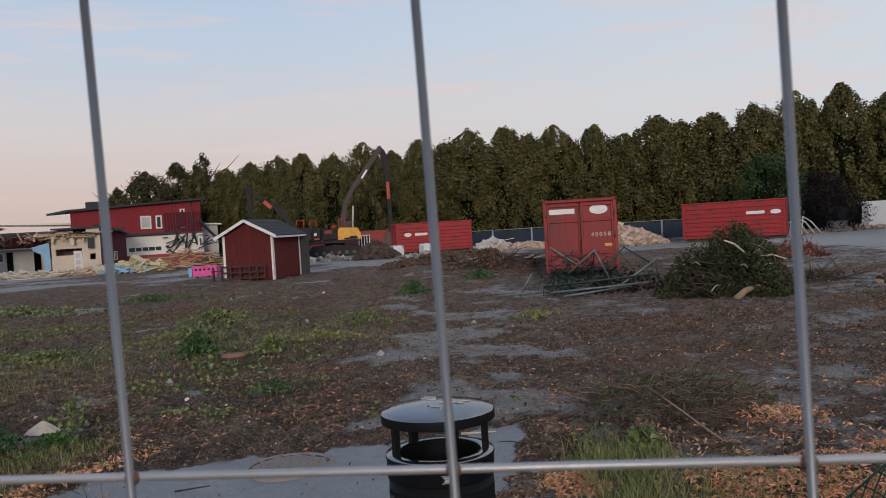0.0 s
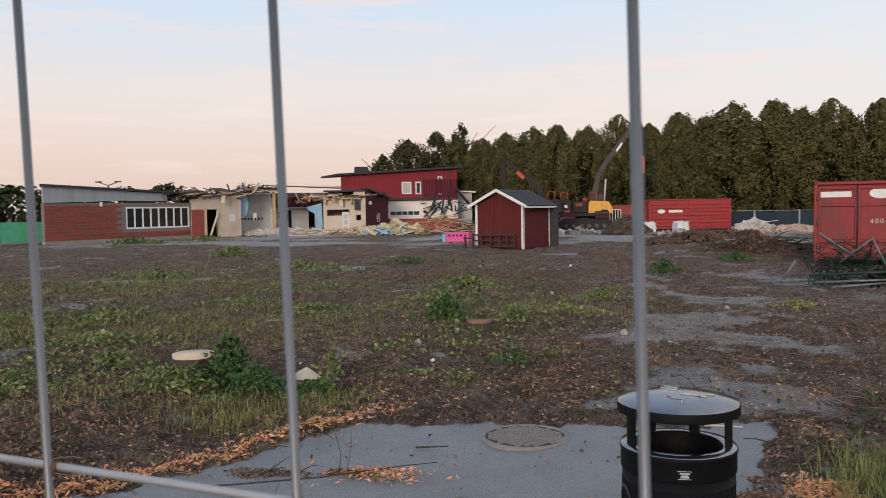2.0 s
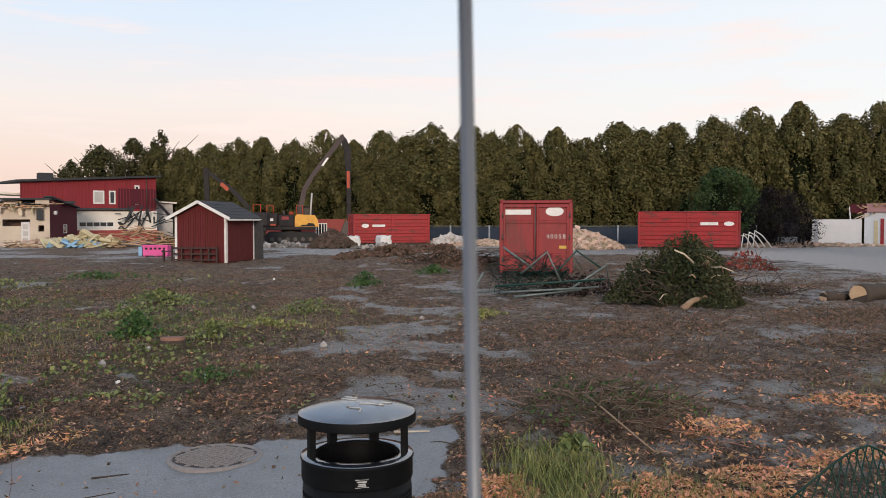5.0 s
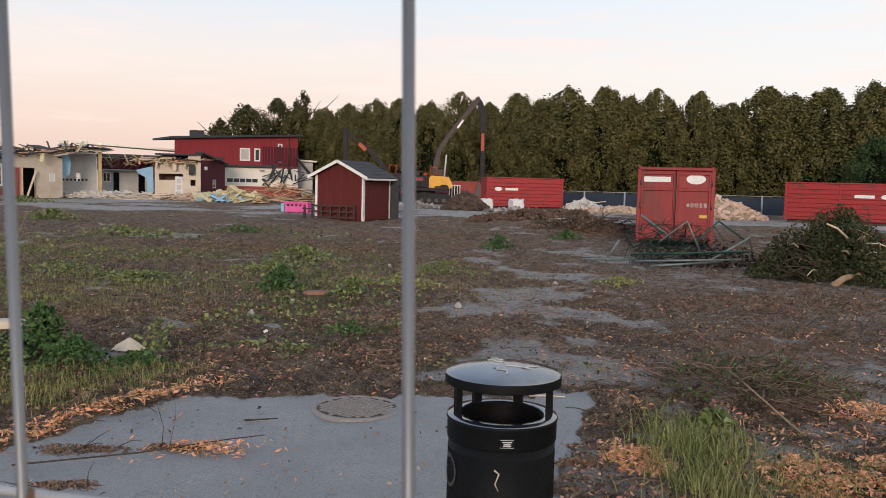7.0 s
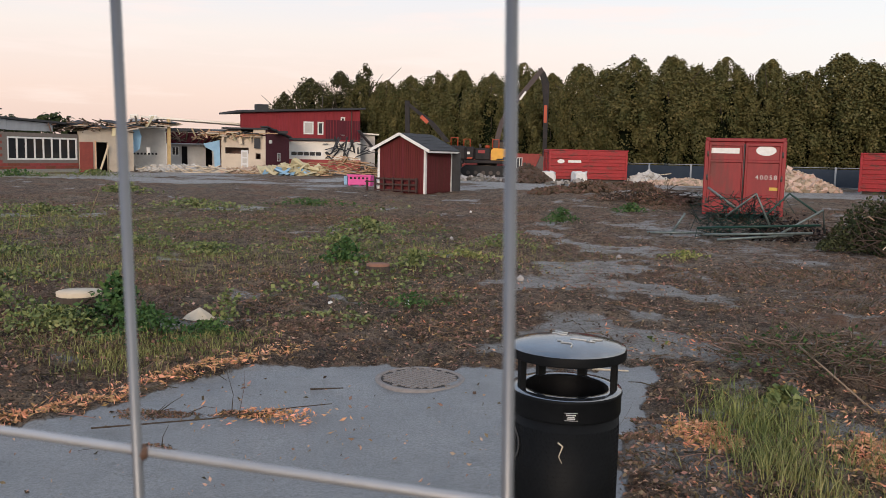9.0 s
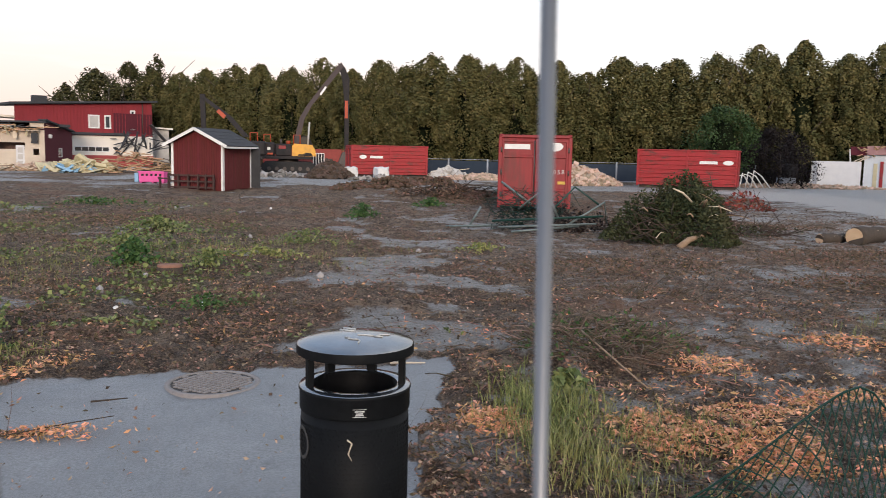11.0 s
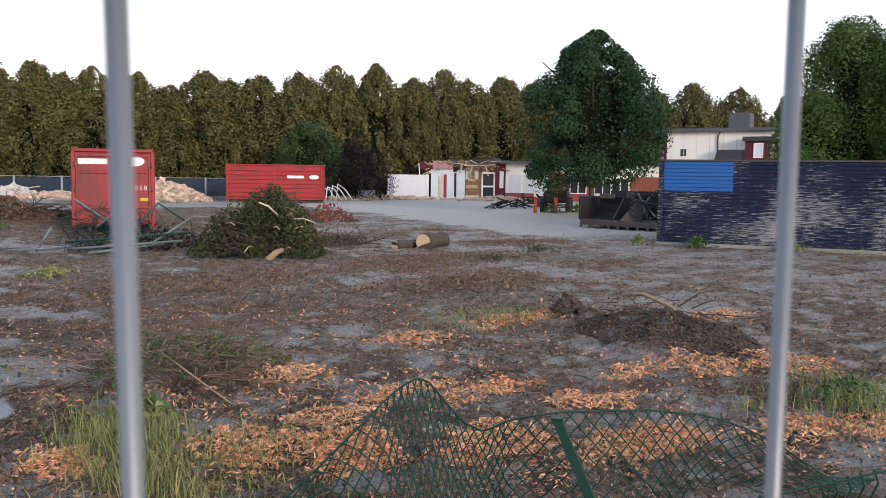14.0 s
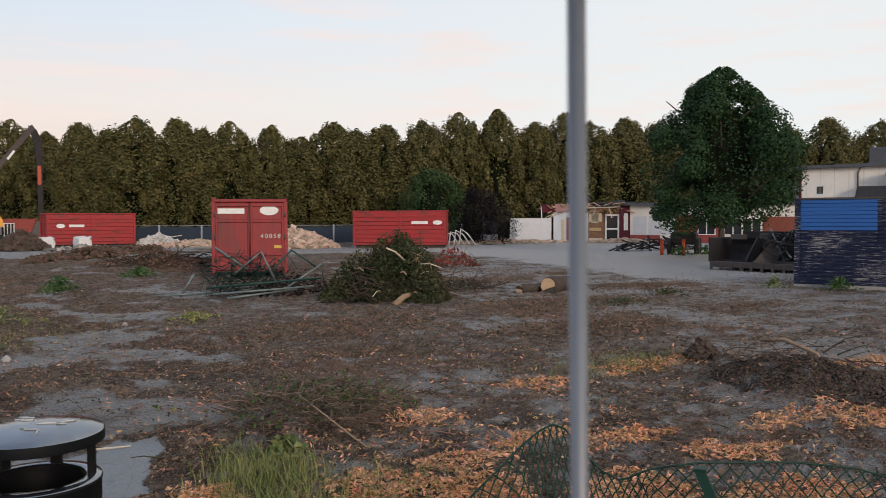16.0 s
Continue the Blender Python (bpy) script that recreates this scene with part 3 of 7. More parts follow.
def height(x, y):
    r = math.hypot(x, y)
    p = pave(x, y)
    rough = 0.085 * fbm(x, y, 0.55, 1.0, 3) + 0.06 * fbm(x, y, 2.3, 2.0, 3) + 0.03 * fbm(x, y, 7.0, 2.0, 2)
    h = 0.03 * (1 - pad(x, y)) + rough * (1 - 0.8 * p) * smooth01(90 - r, 0, 30)
    h += 0.24 * math.exp(-(((x - 7.75) / 0.75) ** 2 + ((y - 5.9) / 0.9) ** 2)) * (1 + 0.7 * fbm(x, y, 1.8, 5.0))
    h += 0.16 * math.exp(-(((x - 2.5) / 0.7) ** 2 + ((y - 7.2) / 0.5) ** 2))
    h += 0.35 * math.exp(-(((x - 5.5) / 3.5) ** 2 + ((y - 36) / 3.0) ** 2)) * (1 + 0.6 * fbm(x, y, 0.7, 5.0))
    h += 0.06 * smooth01(-x, 2.5, 4.5) * smooth01(12 - y, 0, 4)
    return h


def ground_material():
    m = bpy.data.materials.new("cleared_site_ground")
    m.use_nodes = True
    n, l = m.node_tree.nodes, m.node_tree.links
    b = n["Principled BSDF"]
    t = n.new("ShaderNodeTexCoord")

    def nz(scale, detail=6.0, rough=0.65):
        q = n.new("ShaderNodeTexNoise")
        q.inputs["Scale"].default_value, q.inputs["Detail"].default_value, q.inputs["Roughness"].default_value = scale, detail, rough
        l.new(t.outputs["Object"], q.inputs["Vector"])
        return q.outputs["Fac"]

    def rng(sock, a, c, lo=0.0, hi=1.0):
        q = n.new("ShaderNodeMapRange")
        for k, v in (("From Min", a), ("From Max", c), ("To Min", lo), ("To Max", hi)):
            q.inputs[k].default_value = v
        l.new(sock, q.inputs["Value"])
        return q.outputs[0]

    def mix(f, a, c):
        q = n.new("ShaderNodeMix")
        q.data_type = "RGBA"
        for k, v in (("Factor", f), ("A", a), ("B", c)):
            if isinstance(v, tuple):
                q.inputs[k].default_value = (*v, 1)
            else:
                l.new(v, q.inputs[k])
        return q.outputs["Result"]

    def attr(k):
        q = n.new("ShaderNodeAttribute")
        q.attribute_name = k
        return q.outputs["Fac"]

    def math_(op, a, c):
        q = n.new("ShaderNodeMath")
        q.operation = op
        for i, v in enumerate((a, c)):
            if isinstance(v, float):
                q.inputs[i].default_value = v
            else:
                l.new(v, q.inputs[i])
        return q.outputs[0]

    soil = mix(rng(nz(0.6), 0.40, 0.60), (0.155, 0.106, 0.072), (0.285, 0.212, 0.150))
    soil = mix(rng(nz(5.0, 10.0, 0.82), 0.44, 0.55), soil, (0.042, 0.028, 0.020))
    soil = mix(rng(nz(34.0, 5.0, 0.75), 0.50, 0.66), soil, (0.350, 0.250, 0.180))
    soil = mix(rng(nz(48.0, 4.0, 0.7), 0.52, 0.62), soil, (0.034, 0.025, 0.019))
    vor = n.new("ShaderNodeTexVoronoi")
    vor.inputs["Scale"].default_value = 16.0
    l.new(t.outputs["Object"], vor.inputs["Vector"])
    chips = math_("MULTIPLY", rng(vor.outputs["Distance"], 0.30, 0.16), rng(nz(1.1), 0.45, 0.62))
    soil = mix(chips, soil, (0.352, 0.206, 0.134))
    soil = mix(math_("MULTIPLY", rng(nz(0.33), 0.5, 0.68), 0.55), soil, (0.215, 0.100, 0.055))
    gr = math_("MULTIPLY", attr("green"), rng(nz(5.0, 8.0, 0.8), 0.42, 0.60))
    soil = mix(gr, soil, (0.075, 0.092, 0.024))
    asph = mix(rng(nz(1.3), 0.35, 0.65), (0.190, 0.195, 0.201), (0.255, 0.259, 0.264))
    asph = mix(rng(nz(60.0, 3.0), 0.4, 0.65), asph, (0.144, 0.144, 0.144))
    pv = math_("ADD", attr("pave"), rng(nz(3.0, 10.0, 0.82), 0.3, 0.7, -0.62, 0.55))
    pvm = rng(pv, 0.36, 0.80)
    padm = rng(math_("ADD", attr("pad"), rng(nz(9.0, 6.0), 0.3, 0.7, -0.3, 0.3)), 0.4, 0.6)
    worn = mix(rng(nz(2.5, 8.0, 0.75), 0.44, 0.6), (0.365, 0.352, 0.338), (0.205, 0.175, 0.148))
    worn = mix(rng(nz(40.0, 5.0, 0.75), 0.50, 0.62), worn, (0.090, 0.080, 0.074))
    worn = mix(math_("MULTIPLY", rng(attr("pave"), 1.05, 1.5), 0.8), worn, (0.47, 0.435, 0.405))
    col = mix(pvm, soil, worn)
    # dark damp stains and fine cracks in the asphalt
    asph = mix(math_("MULTIPLY", rng(nz(3.2, 9.0, 0.8), 0.56, 0.66), 0.5), asph, (0.085, 0.083, 0.082))
    asph = mix(rng(nz(90.0, 4.0, 0.8), 0.62, 0.72), asph, (0.34, 0.34, 0.34))
    col = mix(padm, col, asph)
    l.new(col, b.inputs["Base Color"])
    l.new(rng(math_("MAXIMUM", padm, math_("MULTIPLY", pvm, 0.7)), 0.0, 1.0, 0.95, 0.42), b.inputs["Roughness"])
    b.inputs["Specular IOR Level"].default_value = 0.3
    bp = n.new("ShaderNodeBump")
    bp.inputs["Strength"].default_value, bp.inputs["Distance"].default_value = 1.0, 0.085
    l.new(math_("MULTIPLY", nz(14.0, 8.0, 0.8), rng(padm, 0.0, 1.0, 1.2, 0.10)), bp.inputs["Height"])
    l.new(bp.outputs[0], b.inputs["Normal"])
    return m


M["ground"] = ground_material()
az = sorted(set([round(-52 + 0.2 * i, 2) for i in range(int(122 / 0.2) + 1)] + list(range(76, 308, 6))))
rad = [0.4]
while rad[-1] < 110:
    rad.append(rad[-1] * (1.014 if rad[-1] > 2 else 1.15))
rad += [150, 220, 400, 900, 2500]
na = len(az)
gv, ga, gp, gg = [], [], [], []
for r in rad:
    for a in az:
        x, y = -math.sin(radians(-a)) * r, math.cos(radians(a)) * r
        gv.append((x, y, height(x, y) if r < 140 else 0.0))
        inside = -54 < a < 72 and r < 140
        ga.append(pave(x, y) if inside else 0.3)
        gp.append(pad(x, y) if inside and r < 12 else 0.0)
        gg.append(green(x, y) if inside else 0.3)
gf = [(i * na + j, i * na + (j + 1) % na, (i + 1) * na + (j + 1) % na, (i + 1) * na + j) for i in range(len(rad) - 1) for j in range(na)]
gv.append((0, 0, 0.0))
c0 = len(gv) - 1
gf += [(c0, (j + 1) % na, j) for j in range(na)]
ground = mesh_np("ground", gv, gf, "ground")
for key, vals in (("pave", ga), ("pad", gp), ("green", gg)):
    at = ground.data.attributes.new(key, "FLOAT", "POINT")
    at.data.foreach_set("value", vals + [0.0])
ground.data.shade_smooth()
tagged(ground, "cleared muddy site ground with asphalt and weeds", "ground", kind="structure")

# ---- temporary wire fence before the camera ----
fence = thing("wire_fence_panel", -0.186, 0.327, 0, -14.473, "galvanised welded wire site fence panel with thin bars", "fence")
shear = Matrix(((1, 0, -0.0171, 0), (0, 1, -0.0178, 0), (0, 0, 1, 0), (0, 0, 0, 1)))
for k in range(-9, 13):
    bm = T([(k * 0.15 + 0.0012 * math.sin(k * 7), 0, 0.12), (k * 0.15, 0, 0.8), (k * 0.15, 0, 1.4), (k * 0.15, 0, 2.02)], 0.0021, 10)
    bm.transform(shear)
    part("vertical_wire", bm, "wire", fence)
for k in range(8):
    z = 1.724 - 0.25 * k
    if z > 0.1:
        bm = T([(-1.36, 0.004, z), (0, 0.004, z), (1.81, 0.004, z)], 0.0020, 10)
        bm.transform(shear)
        part("horizontal_wire", bm, "wireskylit", fence, "galvanised wire coloured lighter for sky sheen")
for k in range(-3, 6):
    bm = bmesh.new()
    bmesh.ops.create_icosphere(bm, subdivisions=2, radius=0.0036, matrix=Matrix.Translation((k * 0.15, 0.002, 1.724)))
    bm.transform(shear)
    part("weld", bm, "rust", fence, "rusty weld spot")
for pts in ([(-1.38, 0, 0.05), (-1.38, 0, 2.03)], [(1.83, 0, 0.05), (1.83, 0, 2.03)], [(-1.38, 0, 2.03), (1.83, 0, 2.03)], [(-1.38, 0, 0.11), (1.83, 0, 0.11)]):
    bm = T(pts, 0.018, 12)
    bm.transform(shear)
    part("frame_tube", bm, "wire", fence)
for x in (-1.38, 1.83):
    part("foot_block", B(x - 0.1, x + 0.1, -0.3, 0.3, 0, 0.12, bevel=0.02), "concrete", fence, "concrete foot block")

# ---- litter bin ----
def litter_bin(x, y, rz):
    t = thing("litter_bin", x, y, 0.005, rz, "black steel litter bin with perforated body and domed lid", "litter bin")
    R = 0.238
    part("body", lathe(bmesh.new(), [(R - 0.03, 0.03), (R - 0.004, 0.05), (R - 0.004, 0.80), (R - 0.03, 0.80), (R - 0.03, 0.06)]), "black", t)
    bm = bmesh.new()
    rows, cols = 30, 64
    for i in range(rows):
        z = 0.09 + i * 0.0205
        for j in range(cols):
            a = 2 * math.pi * (j + 0.5 * (i % 2)) / cols
            m = Matrix.Rotation(a, 4, "Z") @ Matrix.Translation((R - 0.004, 0, z)) @ Matrix.Rotation(math.pi / 2, 4, "Y")
            bmesh.ops.create_cone(bm, cap_ends=False, segments=6, radius1=0.0098, radius2=0.0085, depth=0.003, matrix=m)
    part("perforated_sheet", bm, "black", t, "hexagonal perforated black sheet")
    part("foot_ring", lathe(bmesh.new(), [(R - 0.03, 0.0), (R + 0.002, 0.0), (R + 0.002, 0.05), (R - 0.01, 0.07)]), "black", t)
    part("collar", lathe(bmesh.new(), [(R - 0.008, 0.735), (R + 0.001, 0.735), (R + 0.002, 0.74), (R + 0.002, 0.815), (R + 0.006, 0.822), (R + 0.006, 0.828), (R + 0.001, 0.832), (R - 0.050, 0.836), (R - 0.056, 0.832), (R - 0.057, 0.78)], 64), "black", t)
    part("rim", lathe(bmesh.new(), [(R + 0.004, 0.833), (R + 0.002, 0.837), (R - 0.049, 0.840), (R - 0.054, 0.836)], 64), "lidblack", t, "glossy black rim")
    bm = bmesh.new()
    lathe(bm, [(R - 0.056, 0.832), (R - 0.06, 0.80), (R - 0.09, 0.66), (0.08, 0.62), (0.001, 0.60)])
    for v in bm.verts:
        v.co += Vector((noise.noise(v.co * 14), noise.noise(v.co * 14 + Vector((9, 0, 0))), noise.noise(v.co * 11))) * 0.006
    part("liner", bm, "bag", t, "crumpled black bin liner")
    for a in (-17, 197, 64, 119):
        m = Matrix.Rotation(radians(a), 4, "Z")
        part("post", B(R - 0.045, R - 0.018, -0.021, 0.021, 0.80, 0.99, bevel=0.003, m=m), "black", t)
    lid = part("lid", lathe(bmesh.new(), [(0.001, 0.985), (R - 0.02, 0.985), (R + 0.012, 0.975), (R + 0.016, 0.977), (R + 0.016, 0.98), (R + 0.016, 1.014), (R + 0.015, 1.017), (R - 0.02, 1.024)], 64), "black", t, "black lid band")
    part("dome", lathe(bmesh.new(), [(R + 0.0155, 1.0165), (R + 0.013, 1.0205), (R + 0.010, 1.0225), (R - 0.03, 1.033), (R - 0.09, 1.045), (0.07, 1.053), (0.001, 1.055)], 64), "lidblack", lid, "glossy domed top with streaks")
    rr = random.Random(4)
    for k in range(5):
        a0, r0 = rr.uniform(0, 6.28), rr.uniform(0.02, 0.14)
        pts = []
        for s in range(7):
            q = Vector((math.cos(a0) * r0, math.sin(a0) * r0, 0)) + Vector((rr.uniform(-0.02, 0.02) + s * 0.016 * math.cos(a0 + 1), s * 0.016 * math.sin(a0 + 1), 0))
            d = q.length
            pts.append((q.x, q.y, 1.0565 - 0.42 * d * d))
        part("bird_dropping", T(pts, 0.0035, 5), "sticker", t, "dried pale streak")
    m = Matrix.Rotation(radians(-90), 4, "Z")
    part("label_plate", B(R + 0.001, R + 0.008, -0.030, 0.030, 0.752, 0.790, bevel=0.001, m=m), "black", t, "small maker's plate")
    part("plate_border", extrude(bmesh.new(), [(-0.028, 0.0), (0.028, 0.0), (0.028, 0.002), (-0.028, 0.002)], -0.0005, 0.0005), "sticker", t).matrix_local = Matrix.Translation((0, -R - 0.0095, 0.786))
    part("plate_border", extrude(bmesh.new(), [(-0.028, 0.0), (0.028, 0.0), (0.028, 0.002), (-0.028, 0.002)], -0.0005, 0.0005), "sticker", t).matrix_local = Matrix.Translation((0, -R - 0.0095, 0.754))
    for w, z in ((0.020, 0.776), (0.014, 0.767), (0.017, 0.760)):
        part("plate_line", B(-w, w, -R - 0.0102, -R - 0.009, z, z + 0.005), "sticker", t)
    part("stuck_leaf", T([(-0.05, -R - 0.006, 0.66), (-0.03, -R - 0.012, 0.645), (-0.045, -R - 0.008, 0.60), (-0.03, -R - 0.006, 0.57)], 0.004, 5, 0.4), "palewood", t, "pale dry leaf stuck on")
    # worn pale ring and letters of spray paint on the flank
    for j in range(26):
        a = j / 26 * 6.283
        ang = radians(-163) + 0.055 * math.cos(a) / R * 1.0
        z = 0.60 + 0.065 * math.sin(a)
        part("paint_mark", B(-0.005, 0.005, -0.001, 0.001, -0.008, 0.008), "faded", t).matrix_local = Matrix.Rotation(ang + math.pi / 2, 4, "Z") @ Matrix.Translation((0, -R - 0.0005, z))
    return t


litter_bin(0.285, 3.63, 0)

# ---- containers ----
def container(name, x, y, rz, L, Wd, Hh, worn, label, signs):
    """A roll-off skip: local x along its length, the face with doors at x = 0 looking to -x."""
    red = "redworn" if worn else "redpaint"
    t = thing(name, x, y, height(x, y) - 0.02, rz, label, "container")
    z0 = 0.22
    bm = bmesh.new()
    for y0 in (-Wd / 2 + 0.35, Wd / 2 - 0.45):
        box(bm, 0.1, L - 0.1, y0, y0 + 0.10, 0.04, z0)
    part("skid_rail", bm, "steel", t)
    part("floor_plate", B(0.02, L, -Wd / 2, Wd / 2, z0, z0 + 0.08), red, t)
    for s in (-1, 1):
        w = s * Wd / 2
        part("side_wall", B(0.05, L, min(w, w - s * 0.05), max(w, w - s * 0.05), z0 + 0.08, Hh, bevel=0.008), red, t)
        if worn:
            for k in range(7):
                zz = z0 + 0.16 + k * (Hh - z0 - 0.35) / 6.5
                part("rib", B(0.1, L - 0.06, min(w, w + s * 0.06), max(w, w + s * 0.06), zz, zz + 0.11, bevel=0.025), red, t)
            for xx in (0.06, L * 0.5, L - 0.1):
                part("post", B(xx - 0.05, xx + 0.05, min(w, w + s * 0.075), max(w, w + s * 0.075), z0, Hh, bevel=0.01), red, t)
        else:
            for k in range(8):
                xx = 0.2 + k * (L - 0.4) / 7
                part("rib", B(xx - 0.06, xx + 0.06, min(w, w + s * 0.07), max(w, w + s * 0.07), z0, Hh - 0.05, bevel=0.02), red, t)
        part("top_rail", B(0, L, min(w + s * 0.05, w - s * 0.08), max(w + s * 0.05, w - s * 0.08), Hh, Hh + 0.09, bevel=0.02), red, t)
    part("end_wall", B(L - 0.05, L, -Wd / 2, Wd / 2, z0, Hh, bevel=0.01), red, t)
    part("end_rail", B(L - 0.1, L + 0.05, -Wd / 2, Wd / 2, Hh, Hh + 0.09, bevel=0.02), red, t)
    part("head_rail", B(-0.04, 0.1, -Wd / 2, Wd / 2, Hh - 0.03, Hh + 0.07, bevel=0.02), red, t)
    for s in (-1, 1):
        y0, y1 = (0.012, Wd / 2 - 0.06) if s > 0 else (-Wd / 2 + 0.06, -0.012)
        d = part("door", B(0.0, 0.05, y0, y1, z0 + 0.03, Hh - 0.04, bevel=0.01), red, t)
        for zz in (z0 + 0.05, z0 + 0.48, z0 + (Hh - z0) * 0.70, Hh - 0.16):
            part("door_bar", B(-0.045, 0.0, y0 + 0.02, y1 - 0.02, zz, zz + 0.09, bevel=0.015), red, d)
        for yy in (y0 + 0.03, y1 - 0.03):
            part("door_stile", B(-0.05, 0.0, yy - 0.035, yy + 0.035, z0 + 0.04, Hh - 0.06, bevel=0.012), red, d)
        for zz in (0.5, 1.2, 1.9):
            if zz < Hh - 0.2:
                part("hinge", T([(-0.03, s * (Wd / 2 - 0.04), zz), (-0.03, s * (Wd / 2 - 0.04), zz + 0.16)], 0.03, 8), "steel", d, "dark steel hinge")
        part("corner_post", B(-0.03, 0.09, s * Wd / 2 - 0.06, s * Wd / 2 + 0.06, z0 - 0.05, Hh, bevel=0.015), red, t)
    if not worn:
        part("lock_rod", T([(-0.07, 0.02, 0.4), (-0.07, 0.02, Hh - 0.1)], 0.018, 8), "steel", t)
        part("top_cover", B(0.0, L, -Wd / 2, Wd / 2, Hh + 0.02, Hh + 0.06), red, t)
    for kind_, face, u, z, w, h in signs:
        bm = bmesh.new()
        if kind_ == "oval":
            bmesh.ops.create_circle(bm, cap_ends=True, segments=32, radius=1.0)
            bm.transform(Matrix.Diagonal((w / 2, h / 2, 1, 1)))
        else:
            bmesh.ops.create_grid(bm, x_segments=1, y_segments=1, size=1.0)
            bm.transform(Matrix.Diagonal((w / 2, h / 2, 1, 1)))
        r = bmesh.ops.extrude_face_region(bm, geom=bm.faces[:])
        bmesh.ops.translate(bm, verts=[v for v in r["geom"] if isinstance(v, bmesh.types.BMVert)], vec=(0, 0, 0.006))
        if face == "door":
            bm.transform(Matrix.Translation((-0.006, u, z)) @ Matrix(((0, 0, -1, 0), (-1, 0, 0, 0), (0, 1, 0, 0), (0, 0, 0, 1))))
        else:
            yy = -Wd / 2 - (0.066 if worn else 0.076)
            bm.transform(Matrix.Translation((u, yy, z)) @ Matrix(((1, 0, 0, 0), (0, 0, -1, 0), (0, 1, 0, 0), (0, 0, 0, 1))))
        bmesh.ops.recalc_face_normals(bm, faces=bm.faces)
        part("sign", bm, {"yellow": "yellowlab"}.get(kind_, "white"), t, "white %s marking" % kind_ if kind_ != "yellow" else "yellow label")
    return t


def lettering(txt, size, parent, m, material="white", name="lettering"):
    cu = bpy.data.curves.new(name, "FONT")
    cu.body, cu.size, cu.extrude, cu.align_x = txt, size, 0.003, "CENTER"
    cu.space_character = 1.35
    cu.materials.append(M[material])
    ob = new(name, cu)
    ob.parent = parent
    ob.matrix_local = m
    return ob


ca = container("roll_off_container", 7.53, 25.55, 74, 6.0, 2.16, 2.38, False, "tall closed red steel roll-off container with double doors",
               [("bar", "door", 0.62, 2.08, 0.92, 0.16), ("oval", "door", -0.58, 2.10, 0.56, 0.30), ("yellow", "door", -0.84, 0.98, 0.24, 0.09),
                ("bar", "side", 2.4, 1.7, 1.6, 0.22)])
lettering("40058", 0.19, ca, Matrix.Translation((-0.008, -0.62, 1.25)) @ Matrix(((0, 0, -1, 0), (-1, 0, 0, 0), (0, 1, 0, 0), (0, 0, 0, 1))), "plaster", "number_lettering")
container("roll_off_container", 21.25, 49.2, -32, 5.75, 2.4, 2.25, True, "open red steel container with ribbed sides beside pale rubble", [("bar", "side", 4.1, 1.60, 1.0, 0.17), ("oval", "side", 5.2, 1.60, 0.58, 0.26)])
container("roll_off_container", 4.08, 60.0, 5, 5.45, 2.4, 2.15, True, "open red steel container with scraped ribbed sides, loaded with scrap", [("oval", "side", 0.8, 1.42, 0.5, 0.28), ("bar", "side", 1.75, 1.42, 0.9, 0.17)])

# ---- shed ----
shed = thing("garden_shed", -3.9, 37.6, height(-3.9, 37.6) - 0.03, -20, "dark red wooden shed with white corner boards and felt roof", "shed")
SW, SD, SH, SA = 2.36, 3.0, 2.02, 2.62
fl, fr = -SW / 2, SW / 2
part("core", extrude(bmesh.new(), [(fl + 0.03, 0), (fr - 0.03, 0), (fr - 0.03, SH), (0, SA - 0.03), (fl + 0.03, SH)], 0.03, SD - 0.03), "falu", shed)
nb = 20
for i in range(nb):
    x0 = fl + 0.07 + i * (SW - 0.14) / nb
    xm = x0 + 0.05
    top = SH + (SA - SH) * (1 - abs(xm) / (SW / 2)) - 0.05
    part("board", B(x0, x0 + (SW - 0.14) / nb - 0.008, 0.0, 0.028, 0.05, top), "falu", shed)
for i in range(24):
    y0 = 0.07 + i * (SD - 0.14) / 24
    part("board", B(fr - 0.028, fr, y0, y0 + (SD - 0.14) / 24 - 0.008, 0.05, SH - 0.02), "falu", shed)
for x, y in ((fl, -0.02), (fr - 0.08, -0.02)):
    part("corner_board", B(x - 0.01, x + 0.10, y, y + 0.03, 0.0, SH, bevel=0.004), "white", shed)
part("corner_board", B(fr, fr + 0.02, SD - 0.1, SD, 0.0, SH), "white", shed)
part("corner_board", B(fr - 0.01, fr + 0.02, -0.02, 0.09, 0.0, SH), "white", shed)
sl = math.hypot(SW / 2 + 0.28, (SA - SH) * (SW / 2 + 0.28) / (SW / 2))
ra = math.atan2(SA - SH, SW / 2)
for s in (-1, 1):
    m = Matrix.Translation((0, 0, SA + 0.02)) @ Matrix.Rotation(s * ra, 4, "Y")
    part("roof", B(0 if s > 0 else -sl, sl if s > 0 else 0, -0.28, SD + 0.25, 0.0, 0.05, m=m), "felt", shed)
    part("barge_board", B(0 if s > 0 else -sl, sl if s > 0 else 0, -0.30, -0.27, -0.07, 0.055, m=m), "white", shed)
    for k in range(1, 5):
        xx = s * sl * k / 5
        part("felt_seam", B(xx - 0.02, xx + 0.02, -0.28, SD + 0.25, 0.05, 0.06, m=m), "felt", shed)
part("fascia", B(fr + 0.25, fr + 0.28, -0.28, SD + 0.25, SH - 0.20, SH - 0.10), "white", shed)
part("open_door", B(fr, fr + 0.42, SD + 0.05, SD + 0.10, 0.05, 1.85), "felt", shed, "open black plank door")
rack = thing("wooden_rack", -4.05, 37.35, height(-4.05, 37.35), -20, "dark slatted wooden rack leaning on the shed", "rack")
